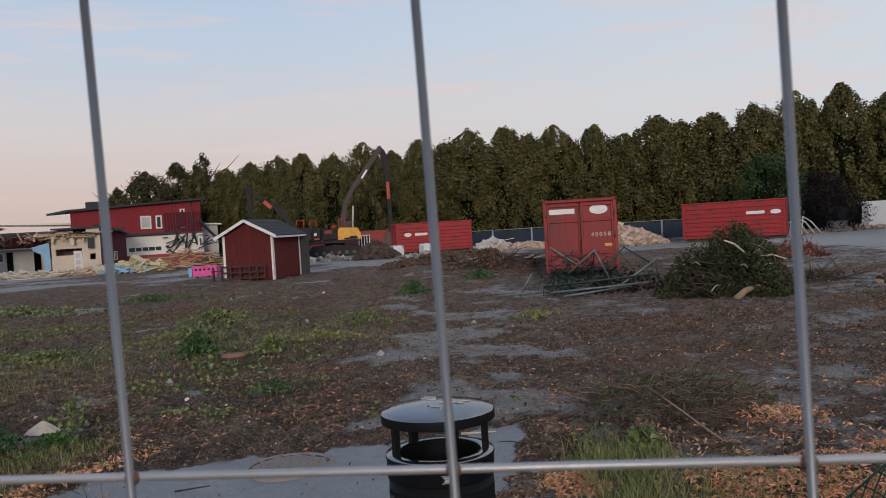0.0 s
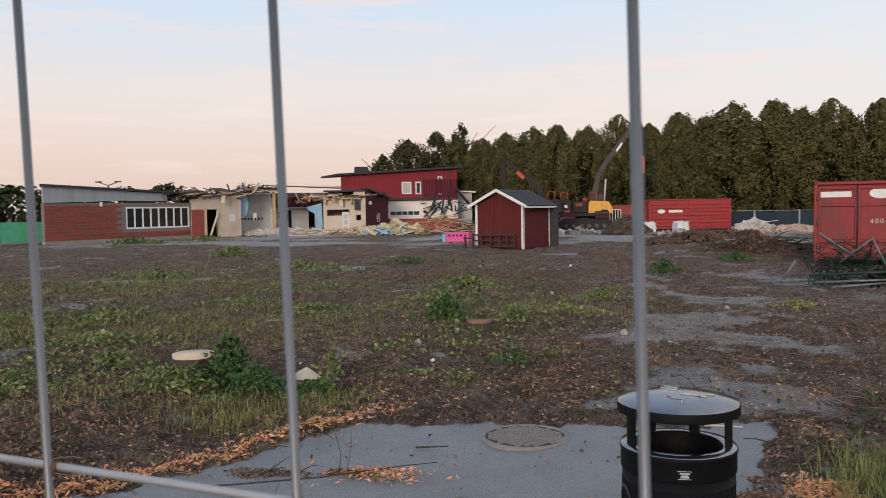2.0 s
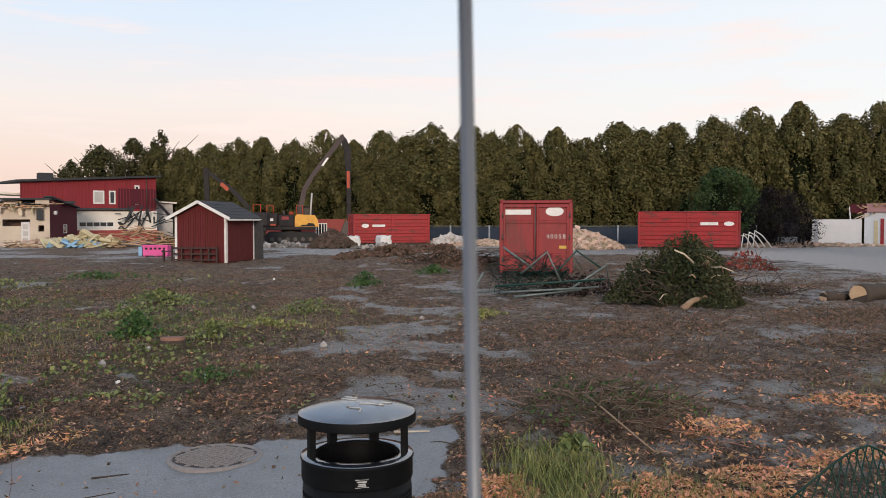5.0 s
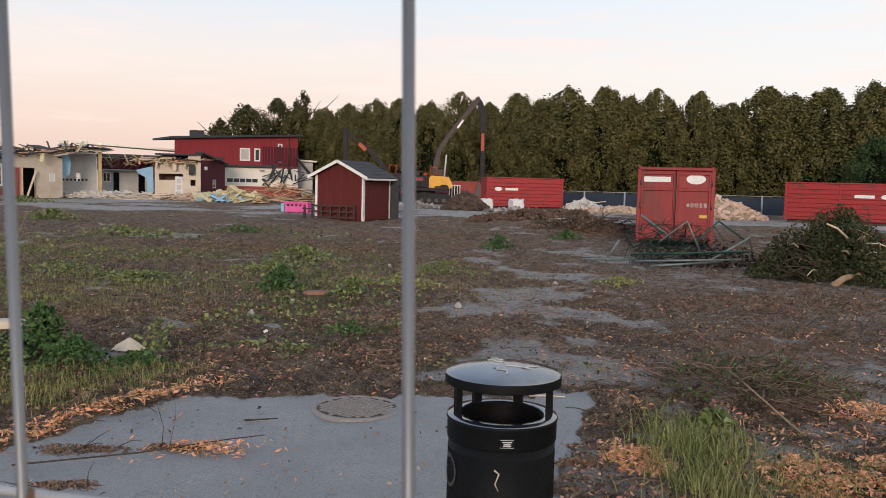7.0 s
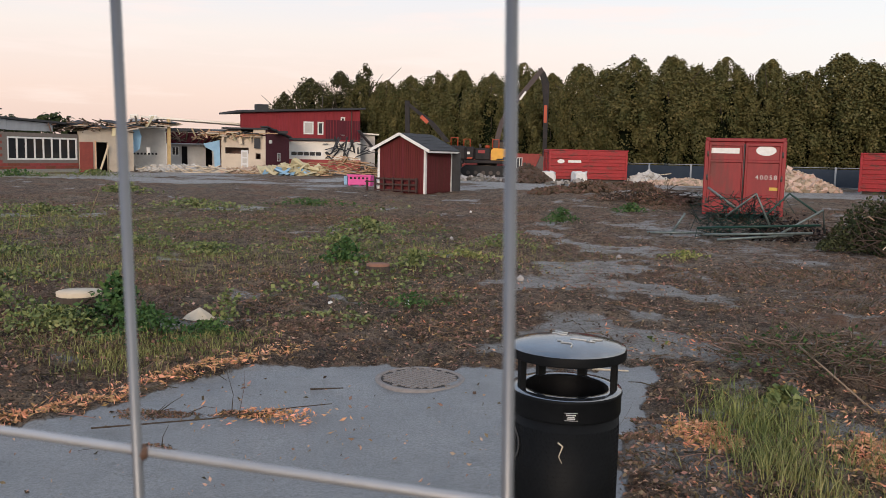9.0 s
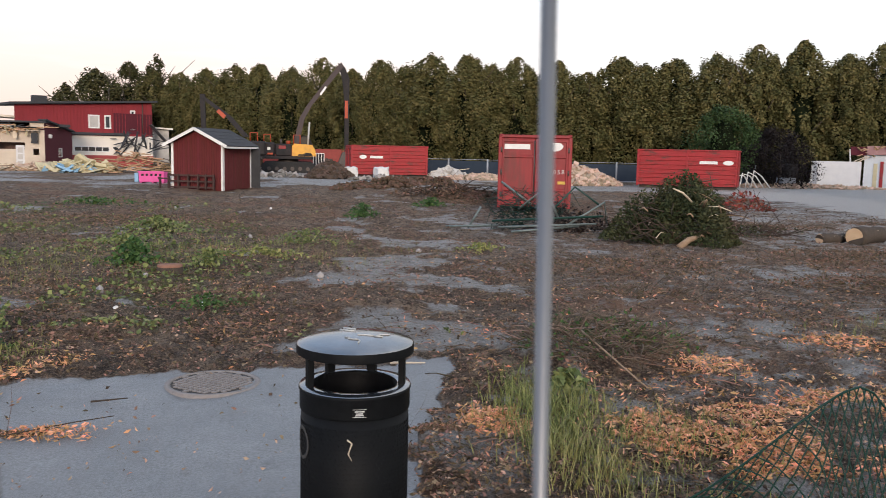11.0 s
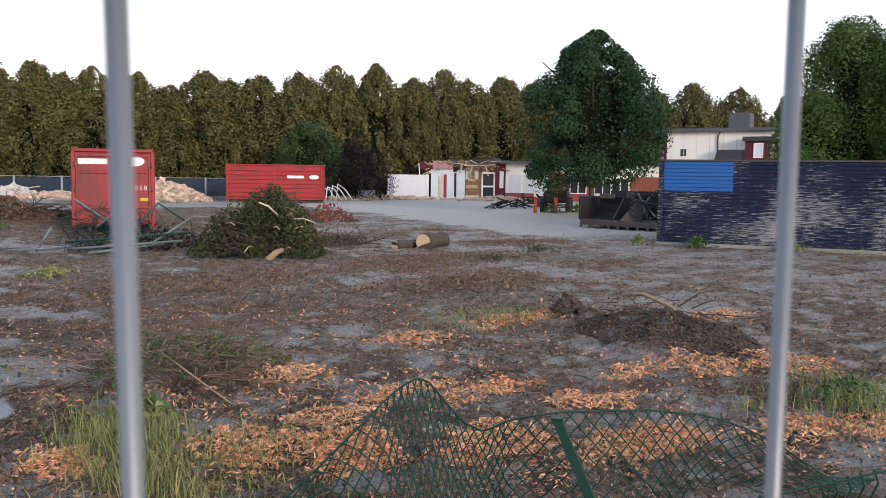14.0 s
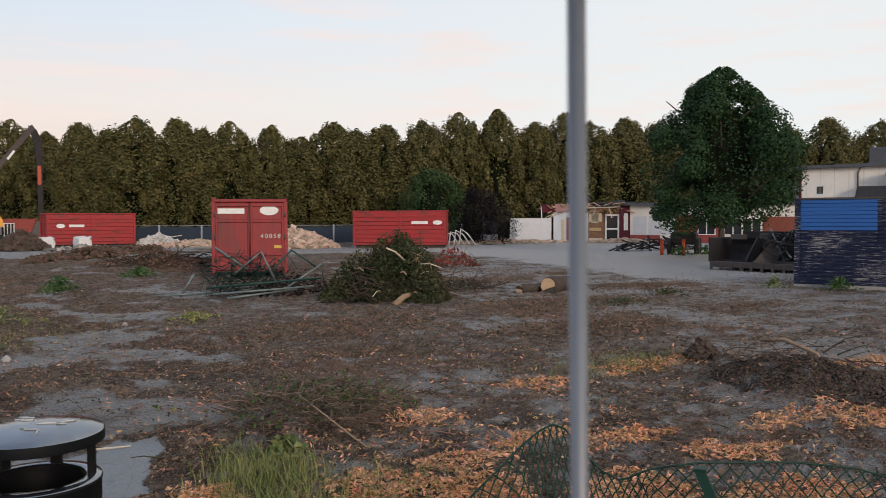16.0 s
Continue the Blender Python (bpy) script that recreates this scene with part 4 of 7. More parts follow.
for z in (0.05, 0.30, 0.55):
    part("slat", B(-1.15, 0.95, -0.03, 0.03, z, z + 0.07), "rackwood", rack)
for x in (-1.15, -0.7, -0.25, 0.2, 0.55, 0.9):
    part("upright", B(x, x + 0.06, -0.05, 0.05, 0.0, 0.64), "rackwood", rack)
part("slat", B(-1.6, -1.15, -0.05, 0.05, 0.4, 0.46), "rackwood", rack)
part("upright", B(-1.55, -1.48, -0.05, 0.05, 0.0, 0.5), "rackwood", rack)

# ---- trees ----
def crown_mesh(name, H, R, n, leaf, base, material, seed, shape, parent, clumps=70, droop=0.3, tall=1.25, lump=(0.20, 0.36), stray=0.28, fill=5):
    rng = np.random.default_rng(seed)
    cs = []
    for _ in range(clumps):
        u = rng.uniform(0, 1) ** 0.85
        prof = shape(u)
        a = rng.uniform(0, 2 * math.pi)
        rr = R * prof * rng.uniform(0.58, 1.0)
        cs.append((math.cos(a) * rr, math.sin(a) * rr, base + u * (H - base) * 0.95, R * rng.uniform(*lump) * (0.5 + 0.5 * prof)))
    cs = np.array(cs)
    idx = rng.integers(0, clumps, n)
    d = rng.normal(size=(n, 3))
    d /= np.linalg.norm(d, axis=1, keepdims=True)
    d *= rng.uniform(0.55, 1.05, (n, 1))
    c = cs[idx, :3] + d * cs[idx, 3:4] * np.array([1, 1, tall])
    k = n // fill
    u = rng.uniform(0, 1, k)
    a = rng.uniform(0, 2 * math.pi, k)
    pr = np.array([shape(q) for q in u]) * R * np.sqrt(rng.uniform(0.45, 1.0, k))
    c[:k] = np.stack([np.cos(a) * pr, np.sin(a) * pr, base + u * (H - base)], 1)
    nrm = d * 1.2 + np.array([0, 0, 0.35]) + rng.normal(size=(n, 3)) * stray
    v, f = tri_leaves(c, nrm, rng.uniform(0.7, 1.3, n) * leaf, rng, 0.75, droop)
    return mesh_np(name, v, f, material, parent)


def trunk_bm(H, r, seed, limbs=7, low=0.3, spread=0.35):
    rr = random.Random(seed)
    bm = bmesh.new()
    top = H * 0.8
    tube(bm, [(0, 0, -0.1), (0.02, 0, H * 0.05), (rr.uniform(-.1, .1), rr.uniform(-.1, .1), H * 0.35), (rr.uniform(-.2, .2), rr.uniform(-.2, .2), top)], r, 8, 0.2)
    for k in range(limbs):
        z = H * (low + (0.72 - low) * k / limbs)
        a = rr.uniform(0, 6.28)
        ln = H * spread * rr.uniform(0.6, 1.0)
        tube(bm, [(0, 0, z), (math.cos(a) * ln * 0.5, math.sin(a) * ln * 0.5, z + ln * 0.35), (math.cos(a) * ln, math.sin(a) * ln, z + ln * 0.8)], r * 0.35, 5, 0.3)
    return bm


def tree(name, x, y, H, R, n, leaf, base, material, seed, shape, label, group="", clumps=70, r=0.2, limbs=7, low=0.3, spread=0.3, inner=None, **look_):
    t = thing(name, x, y, 0, (seed * 77) % 360, label, "tree", group)
    part("trunk", trunk_bm(H, r, seed, limbs, low, spread), "bark", t)
    crown_mesh("crown", H, R, n, leaf, base, material, seed, shape, t, clumps, **look_)
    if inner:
        # dark blob that stands for the shade between the leaf clumps
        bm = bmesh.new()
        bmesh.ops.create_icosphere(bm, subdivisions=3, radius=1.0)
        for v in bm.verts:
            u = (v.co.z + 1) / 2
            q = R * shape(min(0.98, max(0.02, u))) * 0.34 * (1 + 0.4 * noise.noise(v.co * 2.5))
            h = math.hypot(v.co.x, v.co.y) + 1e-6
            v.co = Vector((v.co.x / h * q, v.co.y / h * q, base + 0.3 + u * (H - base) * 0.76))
        part("inner_foliage", bm, "crownshade", t, "dark core standing for shade inside the crown")
    return t


def lime_shape(power, low):
    return lambda u: max(0.05, (min(1.0, 0.70 + 0.9 * u) if u < low else 1.0 - 0.95 * ((u - low) / (1 - low)) ** power))


round_shape = lambda u: max(0.05, math.sin(math.pi * min(0.97, 0.12 + 0.86 * u)) ** 0.6)
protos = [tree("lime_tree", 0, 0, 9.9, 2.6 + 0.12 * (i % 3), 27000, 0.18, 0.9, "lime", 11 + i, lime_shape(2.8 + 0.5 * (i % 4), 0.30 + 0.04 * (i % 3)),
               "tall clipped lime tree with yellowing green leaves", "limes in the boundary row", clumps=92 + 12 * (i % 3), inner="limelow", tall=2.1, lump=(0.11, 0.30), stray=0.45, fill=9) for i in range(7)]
rt = random.Random(8)
LINE = [(-24.0, 101.0), (-8.5, 94.0), (4.0, 79.0), (13.6, 68.0), (30.9, 60.8), (48.7, 54.5), (66.0, 48.5), (90.0, 42.0)]


def on_line(bearing):
    """Where a bearing from the origin meets the line of the row."""
    s, c = math.sin(radians(bearing)), math.cos(radians(bearing))
    for (x0, y0), (x1, y1) in zip(LINE, LINE[1:]):
        dx, dy = x1 - x0, y1 - y0
        den = dx * c - dy * s
        k = (s * y0 - c * x0) / den
        if 0 <= k <= 1:
            return x0 + dx * k, y0 + dy * k
    return LINE[-1]


# bearing and height of each lime
LIMES = [(-8.6, 10.6), (-6.9, 10.2), (-5.3, 10.6), (-3.5, 10.7), (-1.9, 10.6), (0.1, 9.9), (2.2, 10.8), (4.1, 9.3), (6.0, 10.3), (7.6, 9.2), (9.3, 9.9), (11.8, 9.8), (13.3, 9.6), (15.1, 9.5), (17.8, 9.4), (19.7, 8.8),
         (21.9, 9.6), (23.4, 8.9), (25.3, 9.4), (27.9, 10.4), (30.3, 10.4), (32.9, 10.9), (35.4, 10.3), (37.4, 10.7), (39.1, 9.8), (41.4, 10.3), (43.4, 10.6), (45.5, 10.4), (48.4, 10.3), (51.3, 10.3), (53.6, 10.7), (56.5, 10.4), (59.5, 10.3), (62.6, 10.7), (65.5, 10.3)]
row = [(*on_line(b), h / 10.3) for b, h in LIMES]
row += [(x + 1.6, y + 5.0, s * 0.86) for x, y, s in row]
row += [((a[0] + b[0]) / 2 + 0.8, (a[1] + b[1]) / 2 + 2.6, min(a[2], b[2]) * 0.84) for a, b in zip(row[:34], row[1:35])]
for i, (x, y, s) in enumerate(row):
    w = rt.uniform(0.90, 1.14)
    m = pose(x, y, -0.05, 0, 0, rt.uniform(0, 360)) @ Matrix.Diagonal((w, w, s, 1))
    p = protos[i % 7]
    if i < 7:
        p.matrix_world = m
    else:
        copy_thing(p, m)

# ---- buildings ----
def wall_bm(L, z0, z1, th, holes=(), y0=0.0, ztop1=None):
    """A wall along x with rectangular openings (s0, s1, z0, z1); its top may slope to ztop1."""
    bm = bmesh.new()
    xs = sorted({0.0, L, *[h[0] for h in holes], *[h[1] for h in holes]})
    for a, b in zip(xs, xs[1:]):
        zs = sorted([(h[2], h[3]) for h in holes if h[0] <= a + 1e-6 and h[1] >= b - 1e-6])
        lo = z0
        for h0, h1 in zs + [(z1, None)]:
            if h0 - lo > 0.001:
                box(bm, a, b, y0, y0 + th, lo, h0)
            lo = h1
    if ztop1 is not None:
        for v in bm.verts:
            if v.co.z > z1 - 0.001:
                v.co.z += (ztop1 - z1) * v.co.x / L
    return bm


def along(name, p0, p1, label, category="building"):
    dx, dy = p1[0] - p0[0], p1[1] - p0[1]
    t = thing(name, p0[0], p0[1], 0, math.degrees(math.atan2(dy, dx)), label, category)
    return t, math.hypot(dx, dy)


def window(parent, s0, s1, z0, z1, n=1, frame_="white", pane="glass", y=0.03, w=0.06):
    f = bmesh.new()
    for a, b, c, d in ((s0, s1, z0, z0 + w), (s0, s1, z1 - w, z1)):
        box(f, a, b, y - 0.05, y + 0.05, c, d)
    for k in range(n + 1):
        x = s0 + (s1 - s0 - w) * k / n
        box(f, x, x + w, y - 0.045, y + 0.045, z0 + w, z1 - w)
    wob = part("window", f, frame_, parent)
    for k in range(n):
        a = s0 + w + (s1 - s0 - w) * k / n
        part("pane", B(a, a + (s1 - s0 - w) / n - w, y - 0.006, y + 0.006, z0 + w, z1 - w), pane, wob, "dark glass pane")
    return wob


def bricks(parent, L, z0, z1, holes=(), bl=0.9, bh=0.27, y=0.0):
    """Courses proud of the mortar, in long stretcher runs."""
    me = bpy.data.meshes.new("brick")
    bm = B(0, bl - 0.03, -0.012, 0.01, 0, bh - 0.03)
    bm.to_mesh(me)
    bm.free()
    me.materials.append(M["brick"])
    r = 0
    z = z0
    while z + bh < z1 + 0.02:
        x = 0.0 if r % 2 == 0 else -bl / 2
        while x < L - 0.05:
            a, b = max(x, 0.0), min(x + bl, L)
            if b - a > 0.15 and not any(a < h[1] and b > h[0] and z + bh > h[2] and z < h[3] for h in holes):
                o = new("brick", me)
                o.parent = parent
                o.matrix_local = Matrix.Translation((a, y, z)) @ Matrix.Diagonal(((b - a) / bl, 1, 1, 1))
            x += bl
        z += bh
        r += 1


def torn_roof(parent, x0, x1, z0, z1, seed):
    """Broken layers of a flat roof: sagging felt over boards, with hanging strips at the edge."""
    rr = random.Random(seed)
    x = x0
    while x < x1:
        w = rr.uniform(0.5, 1.3)
        za, zb = rr.uniform(z0, z1), rr.uniform(z0, z1)
        for k, (mt, up, lab) in enumerate((("felt", 0.10, "torn roofing felt"), ("timber", 0.04, "broken roof board"), ("cream", -0.03, "cracked ceiling board"))):
            out = rr.uniform(0.1, 0.6)
            bm = box(bmesh.new(), 0, w * rr.uniform(0.8, 1.25), -out, rr.uniform(0.8, 1.8), 0, 0.05)
            bm.transform(Matrix.Translation((x, 0, za + up)) @ Matrix.Rotation(-math.atan2(zb - za, w) * 0.8, 4, "Y") @ Matrix.Rotation(rr.uniform(-0.12, 0.2), 4, "X") @ Matrix.Rotation(rr.uniform(-0.15, 0.15), 4, "Z"))
            part("roof_layer", bm, mt, parent, lab)
        if rr.random() < 0.6:
            part("hanging_strip", beam(bmesh.new(), (x + w / 2, -0.4, za), (x + w / 2 + rr.uniform(-0.3, 0.3), -0.5, za - rr.uniform(0.3, 0.9)), rr.uniform(0.1, 0.3), 0.02), rr.choice(("felt", "palewood", "yellowsheet")), parent, "strip hanging from the torn roof")
        x += w * 0.8


# brick wing with grey fascia
t, L = along("brick_building", (-32.3, 46.2), (-28.2, 57.0), "low red brick building with grey fascia and white window band")
h = [(5.95, 11.45, 0.85, 2.35)]
part("wall", wall_bm(L, 0.25, 2.6, 0.3, h, 0.012), "mortar", t, "red brick wall")
bricks(t, L, 0.27, 2.6, [(5.9, 11.5, 0.8, 2.4)], 0.8, 0.2)
part("plinth", B(0, L, -0.03, 0.3, -0.1, 0.25), "concrete", t)
_e = B(0.0, 0.3, 0.32, 9.0, 0.0, 3.4)
_e.transform(Matrix(((1, 0.72, 0, 0), (0, 1, 0, 0), (0, 0, 1, 0), (0, 0, 0, 1))))
part("end_wall", _e, "brick", t)
window(t, 5.95, 11.45, 0.85, 2.33, 8, y=0.06, w=0.11)
# shade of the unlit room, put into a near-black panel
part("back_wall", B(5.5, 11.5, 3.0, 3.2, 0, 2.6), "dark", t, "near-black panel for the unlit room")
part("fascia", extrude(bmesh.new(), [(-0.1, 2.6), (5.9, 2.75), (5.9, 3.38), (-0.1, 3.62)], -0.08, 0.05), "fascia", t)
part("fascia", extrude(bmesh.new(), [(5.93, 2.72), (9.4, 2.72), (9.4, 3.25), (5.93, 3.36)], -0.06, 0.05), "fascia", t)
_e = extrude(bmesh.new(), [(-0.25, 3.62), (9.6, 3.28), (11.5, 3.2), (11.5, 3.32), (9.6, 3.42), (-0.25, 3.75)], -0.25, 9.0)
_e.transform(Matrix(((1, 0.72, 0, 0), (0, 1, 0, 0), (0, 0, 1, 0), (0, 0, 0, 1))))
part("roof", _e, "felt", t, "dark roofing felt edge")
part("wall_lamp", B(3.9, 4.1, -0.12, 0.0, 2.35, 2.65, bevel=0.04), "white", t, "white round wall lamp")
rr = random.Random(21)
bm = bmesh.new()
for k in range(26):
    x = rr.uniform(8.8, 12.3)
    beam(bm, (x, rr.uniform(-0.4, 1.5), rr.uniform(2.7, 3.3)), (x + rr.uniform(-1.8, 1.8), rr.uniform(-0.6, 2.5), rr.uniform(2.75, 3.45)), 0.10, 0.05)
part("broken_rafters", bm, "oldtimber", t, "splintered dark roof timber")

t, L = along("ruined_wing", (-28.15, 57.04), (-25.92, 60.7), "half-demolished cream plastered wing with torn roof")
part("wall", wall_bm(4.3, -0.05, 2.85, 0.2, [(1.3, 2.25, -0.05, 2.1), (3.25, 3.7, 1.2, 1.75)], 0, 3.2), "cream", t)
part("side_panel", B(0.0, 1.0, -0.06, -0.01, 0.0, 2.1), "brick", t, "red brick panel")
part("interior", B(0.2, 4.1, 1.6, 1.7, 0, 2.8), "dark", t, "near-black panel for the unlit interior")
window(t, 3.25, 3.7, 1.2, 1.75, 1, pane="paleglass")
part("leaning_plank", beam(bmesh.new(), (1.35, -0.25, 0.0), (2.2, -0.1, 1.9), 0.16, 0.05), "palewood", t)
part("leaning_plank", beam(bmesh.new(), (1.0, -0.3, 0.0), (1.2, -0.05, 2.2), 0.1, 0.05), "timber", t)
bm = bmesh.new()
for k in range(34):
    x = rr.uniform(-0.5, 4.6)
    beam(bm, (x, rr.uniform(-0.5, 1.2), rr.uniform(2.8, 3.5)), (x + rr.uniform(-1.6, 1.6), rr.uniform(-0.6, 2.0), rr.uniform(2.85, 3.75)), 0.14, 0.05)
part("broken_rafters", bm, "oldtimber", t, "splintered roof timber")
torn_roof(t, -0.6, 4.7, 2.95, 3.35, 61)
t, L = along("ruined_room", (-26.24, 61.13), (-24.09, 63.08), "open-fronted demolished room with blue insulation and pale walls")
part("back_wall", wall_bm(3.3, -0.05, 3.3, 0.15, [(1.75, 2.15, 1.25, 1.8)], 1.9, 3.6), "plaster", t)
part("side_wall", B(0, 0.15, 0.0, 1.9, 0, 3.2), "cream", t)
part("insulation", extrude(bmesh.new(), [(0.05, 1.3), (0.6, 1.7), (0.75, 2.6), (0.5, 3.2), (0.0, 3.2)], -0.05, 0.02), "bluesheet", t, "torn light blue insulation sheet")
part("ceiling_board", B(0.0, 2.9, -0.1, 1.9, 3.25, 3.32), "plaster", t)
part("corner_post", B(2.72, 2.92, -0.1, 0.12, 0.0, 3.95), "orangetimber", t, "orange timber corner post")
bm = bmesh.new()
for k in range(26):
    x = rr.uniform(-1.5, 2.9)
    beam(bm, (x, rr.uniform(-0.6, 1.0), rr.uniform(3.3, 3.6)), (x + rr.uniform(-1.2, 1.4), rr.uniform(-0.6, 1.5), rr.uniform(3.35, 4.1)), 0.14, 0.05)
part("broken_rafters", bm, "oldtimber", t, "splintered roof timber")
torn_roof(t, -0.4, 2.9, 3.35, 3.7, 62)
part("torn_board", beam(bmesh.new(), (1.0, -0.3, 3.3), (1.5, -0.35, 4.1), 0.7, 0.05), "yellowsheet", t, "yellowish hanging board")
for k in range(8):
    part("tile", B(0.5 + k * 0.28, 0.65 + k * 0.28, 1.86, 1.9, 1.25, 1.4), "dark", t)

t, L = along("ruined_back_range", (-26.04, 68.22), (-22.96, 69.31), "grey plastered back range with dark doorways and low felt roof")
part("wall", wall_bm(4.4, 0, 2.15, 0.2, [(0.12, 0.7, 1.2, 1.92), (0.9, 1.35, 0, 1.95), (2.8, 3.3, 0, 1.9)]), "plaster", t)
part("interior", B(0, 4.4, 1.5, 1.6, 0, 2.2), "dark", t, "near-black panel for the unlit interior")
window(t, 0.12, 0.7, 1.2, 1.92, 2)
part("upper_band", B(-0.3, 4.4, 0.3, 0.5, 2.15, 3.1), "darkred", t, "dark red boarded band above the eaves")
part("roof", B(-0.6, 9.5, -0.4, 5.0, 3.2, 3.42), "felt", t)
part("eaves_sheet", B(-0.4, 3.2, -0.9, 0.3, 2.12, 2.2), "fascia", t)
bm = bmesh.new()
for k in range(24):
    x = rr.uniform(-0.3, 5.0)
    beam(bm, (x, rr.uniform(-0.9, 0.4), rr.uniform(2.2, 2.6)), (x + rr.uniform(-1.0, 1.6), rr.uniform(-1.2, 0.4), rr.uniform(2.4, 3.4)), 0.12, 0.05)
part("broken_rafters", bm, "oldtimber", t, "splintered roof timber")

t, L = along("ruined_cream_room", (-22.34, 67.41), (-17.99, 67.66), "half-demolished cream room with lilac door and hanging insulation")
part("wall", wall_bm(3.56, 0, 2.9, 0.2, [(0.3, 2.2, 1.45, 1.95), (1.57, 2.16, 0, 1.75), (2.76, 3.16, 1.04, 1.5)]), "cream", t).matrix_local = Matrix.Translation((0.8, 0, 0))
part("interior", B(0, 4.3, 1.5, 1.6, 0, 2.8), "oldtimber", t, "dim interior wall")
part("door", B(2.37, 2.96, 0.02, 0.06, 0.02, 1.75), "paleglass", t, "pale glazed door")
for zz in (0.2, 0.7, 1.2):
    part("door_pane", B(2.5, 2.83, -0.005, 0.02, zz, zz + 0.38), "plaster", t)
part("gable_trim", B(3.4, 4.36, -0.1, 0.0, 3.0, 3.42), "cream", t)
part("roof_edge", B(0.9, 4.5, -0.3, 4.0, 3.42, 3.55), "felt", t)
part("insulation", extrude(bmesh.new(), [(-0.6, 2.2), (0.7, 2.5), (0.75, 0.5), (0.3, 0.3), (0.2, 1.6), (-0.4, 1.9)], -0.2, -0.12), "bluesheet", t, "hanging light blue sheet")
part("hanging_felt", B(3.5, 3.95, -0.3, -0.2, 1.9, 2.7), "felt", t)
bm = bmesh.new()
for k in range(40):
    x = rr.uniform(-1.2, 4.0)
    beam(bm, (x, rr.uniform(-0.9, 0.6), rr.uniform(2.5, 3.1)), (x + rr.uniform(-1.0, 1.6), rr.uniform(-1.0, 0.8), rr.uniform(2.5, 3.4)), 0.13, 0.05)
part("broken_rafters", bm, "timber", t, "splintered pale roof timber")
torn_roof(t, -1.0, 3.4, 2.75, 3.2, 63)

t, L = along("red_gable_range", (-17.99, 67.66), (-17.79, 74.93), "dark red boarded gable end with a lamp")
part("wall", wall_bm(7.3, 0, 3.55, 0.2, [(3.45, 4.4, 0.85, 1.55)], 0, 2.85), "darkred", t)
window(t, 3.45, 4.4, 0.85, 1.55, 1)
part("wall_lamp", B(0.9, 1.3, -0.2, 0.0, 2.3, 2.6, bevel=0.05), "white", t, "round white lamp")
part("roof", extrude(bmesh.new(), [(-0.1, 3.6), (7.6, 2.9), (7.6, 3.0), (-0.1, 3.72)], -0.2, 0.4), "felt", t)
t, L = along("white_strip_range", (-18.48, 77.85), (-13.88, 78.79), "white rendered range with a row of dark strip windows")
part("wall", wall_bm(6.6, 0, 2.7, 0.2, [(0.15, 3.0, 1.3, 1.75)]), "creamwhite", t)
window(t, 0.15, 3.0, 1.3, 1.75, 5)
part("brick_base", B(0, 6.6, -0.05, 0.0, 0, 1.0), "brick", t)
part("roof", B(-0.2, 4.6, -0.4, 4, 2.75, 2.95), "felt", t)
bm = bmesh.new()
for k in range(26):
    x = rr.uniform(3.0, 7.0)
    beam(bm, (x, rr.uniform(-1.2, 0.4), rr.uniform(0.6, 2.6)), (x + rr.uniform(-1.0, 1.6), rr.uniform(-1.4, 0.4), rr.uniform(1.6, 3.2)), 0.14, 0.07)
tagged(part("collapsed_roof", bm, "felt", t, "collapsed dark roof pieces"), kind="stuff")

t, L = along("red_house", (-24.37, 82.49), (-13.4, 89.0), "two-storey red boarded house with flat dark roof and empty windows", "house")
holes = [(6.41, 7.47, 3.47, 4.75), (7.91, 8.54, 3.45, 4.76), (10.42, 10.91, 3.4, 5.34)]
part("wall", wall_bm(12.6, 0, 5.35, 0.2, holes, 0.01, 6.15), "redwall", t)
n = 42
for k in range(n):
    x = 12.6 * k / n
    if not any(x + 0.3 > q[0] and x < q[1] for q in holes):
        part("batten", B(x, x + 0.05, -0.025, 0.01, 2.6, 5.3 + 0.8 * x / 12.6), "redwall", t)
part("dark_panel", B(8.8, 12.6, -0.02, 0.0, 3.0, 5.0), "darkred", t)
part("interior", B(5.8, 12, 1.5, 1.6, 2, 5), "dark", t, "near-black panel for the unlit interior")
for q in holes:
    window(t, *q, 1, w=0.13, pane="plaster" if q[0] < 7 else "glass")
part("side_wall", B(12.4, 12.6, 0.2, 7.0, 0, 6.1), "darkred", t)
part("roof", extrude(bmesh.new(), [(-0.5, 5.38), (13.0, 6.2), (13.0, 6.38), (-0.5, 5.58)], -0.5, 7.0), "felt", t)
part("chimney", B(1.9, 3.1, 1.0, 2.0, 5.4, 6.35, bevel=0.04), "felt", t, "black sheet-metal chimney")
part("antenna", T([(8.6, 0.5, 5.9), (8.6, 0.5, 7.4)], 0.03, 6), "steel", t)
part("downpipe", T([(11.6, -0.1, 2.5), (11.6, -0.1, 6.4)], 0.05, 6), "steel", t)
part("torn_roof_flap", beam(bmesh.new(), (12.2, -0.6, 4.0), (13.6, -0.8, 2.4), 1.2, 0.06), "slate", t, "hanging roof sheet")
# long pale roof and vents beyond the ruins
t = thing("long_hall", -34, 88, 0, 10, "long pale hall roof beyond the ruins", "building")
part("wall", B(-2, 22, 0, 6, 0, 3.6), "plaster", t)
part("roof", extrude(bmesh.new(), [(-2.4, 4.9), (22.4, 3.6), (22.4, 3.75), (-2.4, 5.1)], -0.5, 6.5), "creamwhite", t)
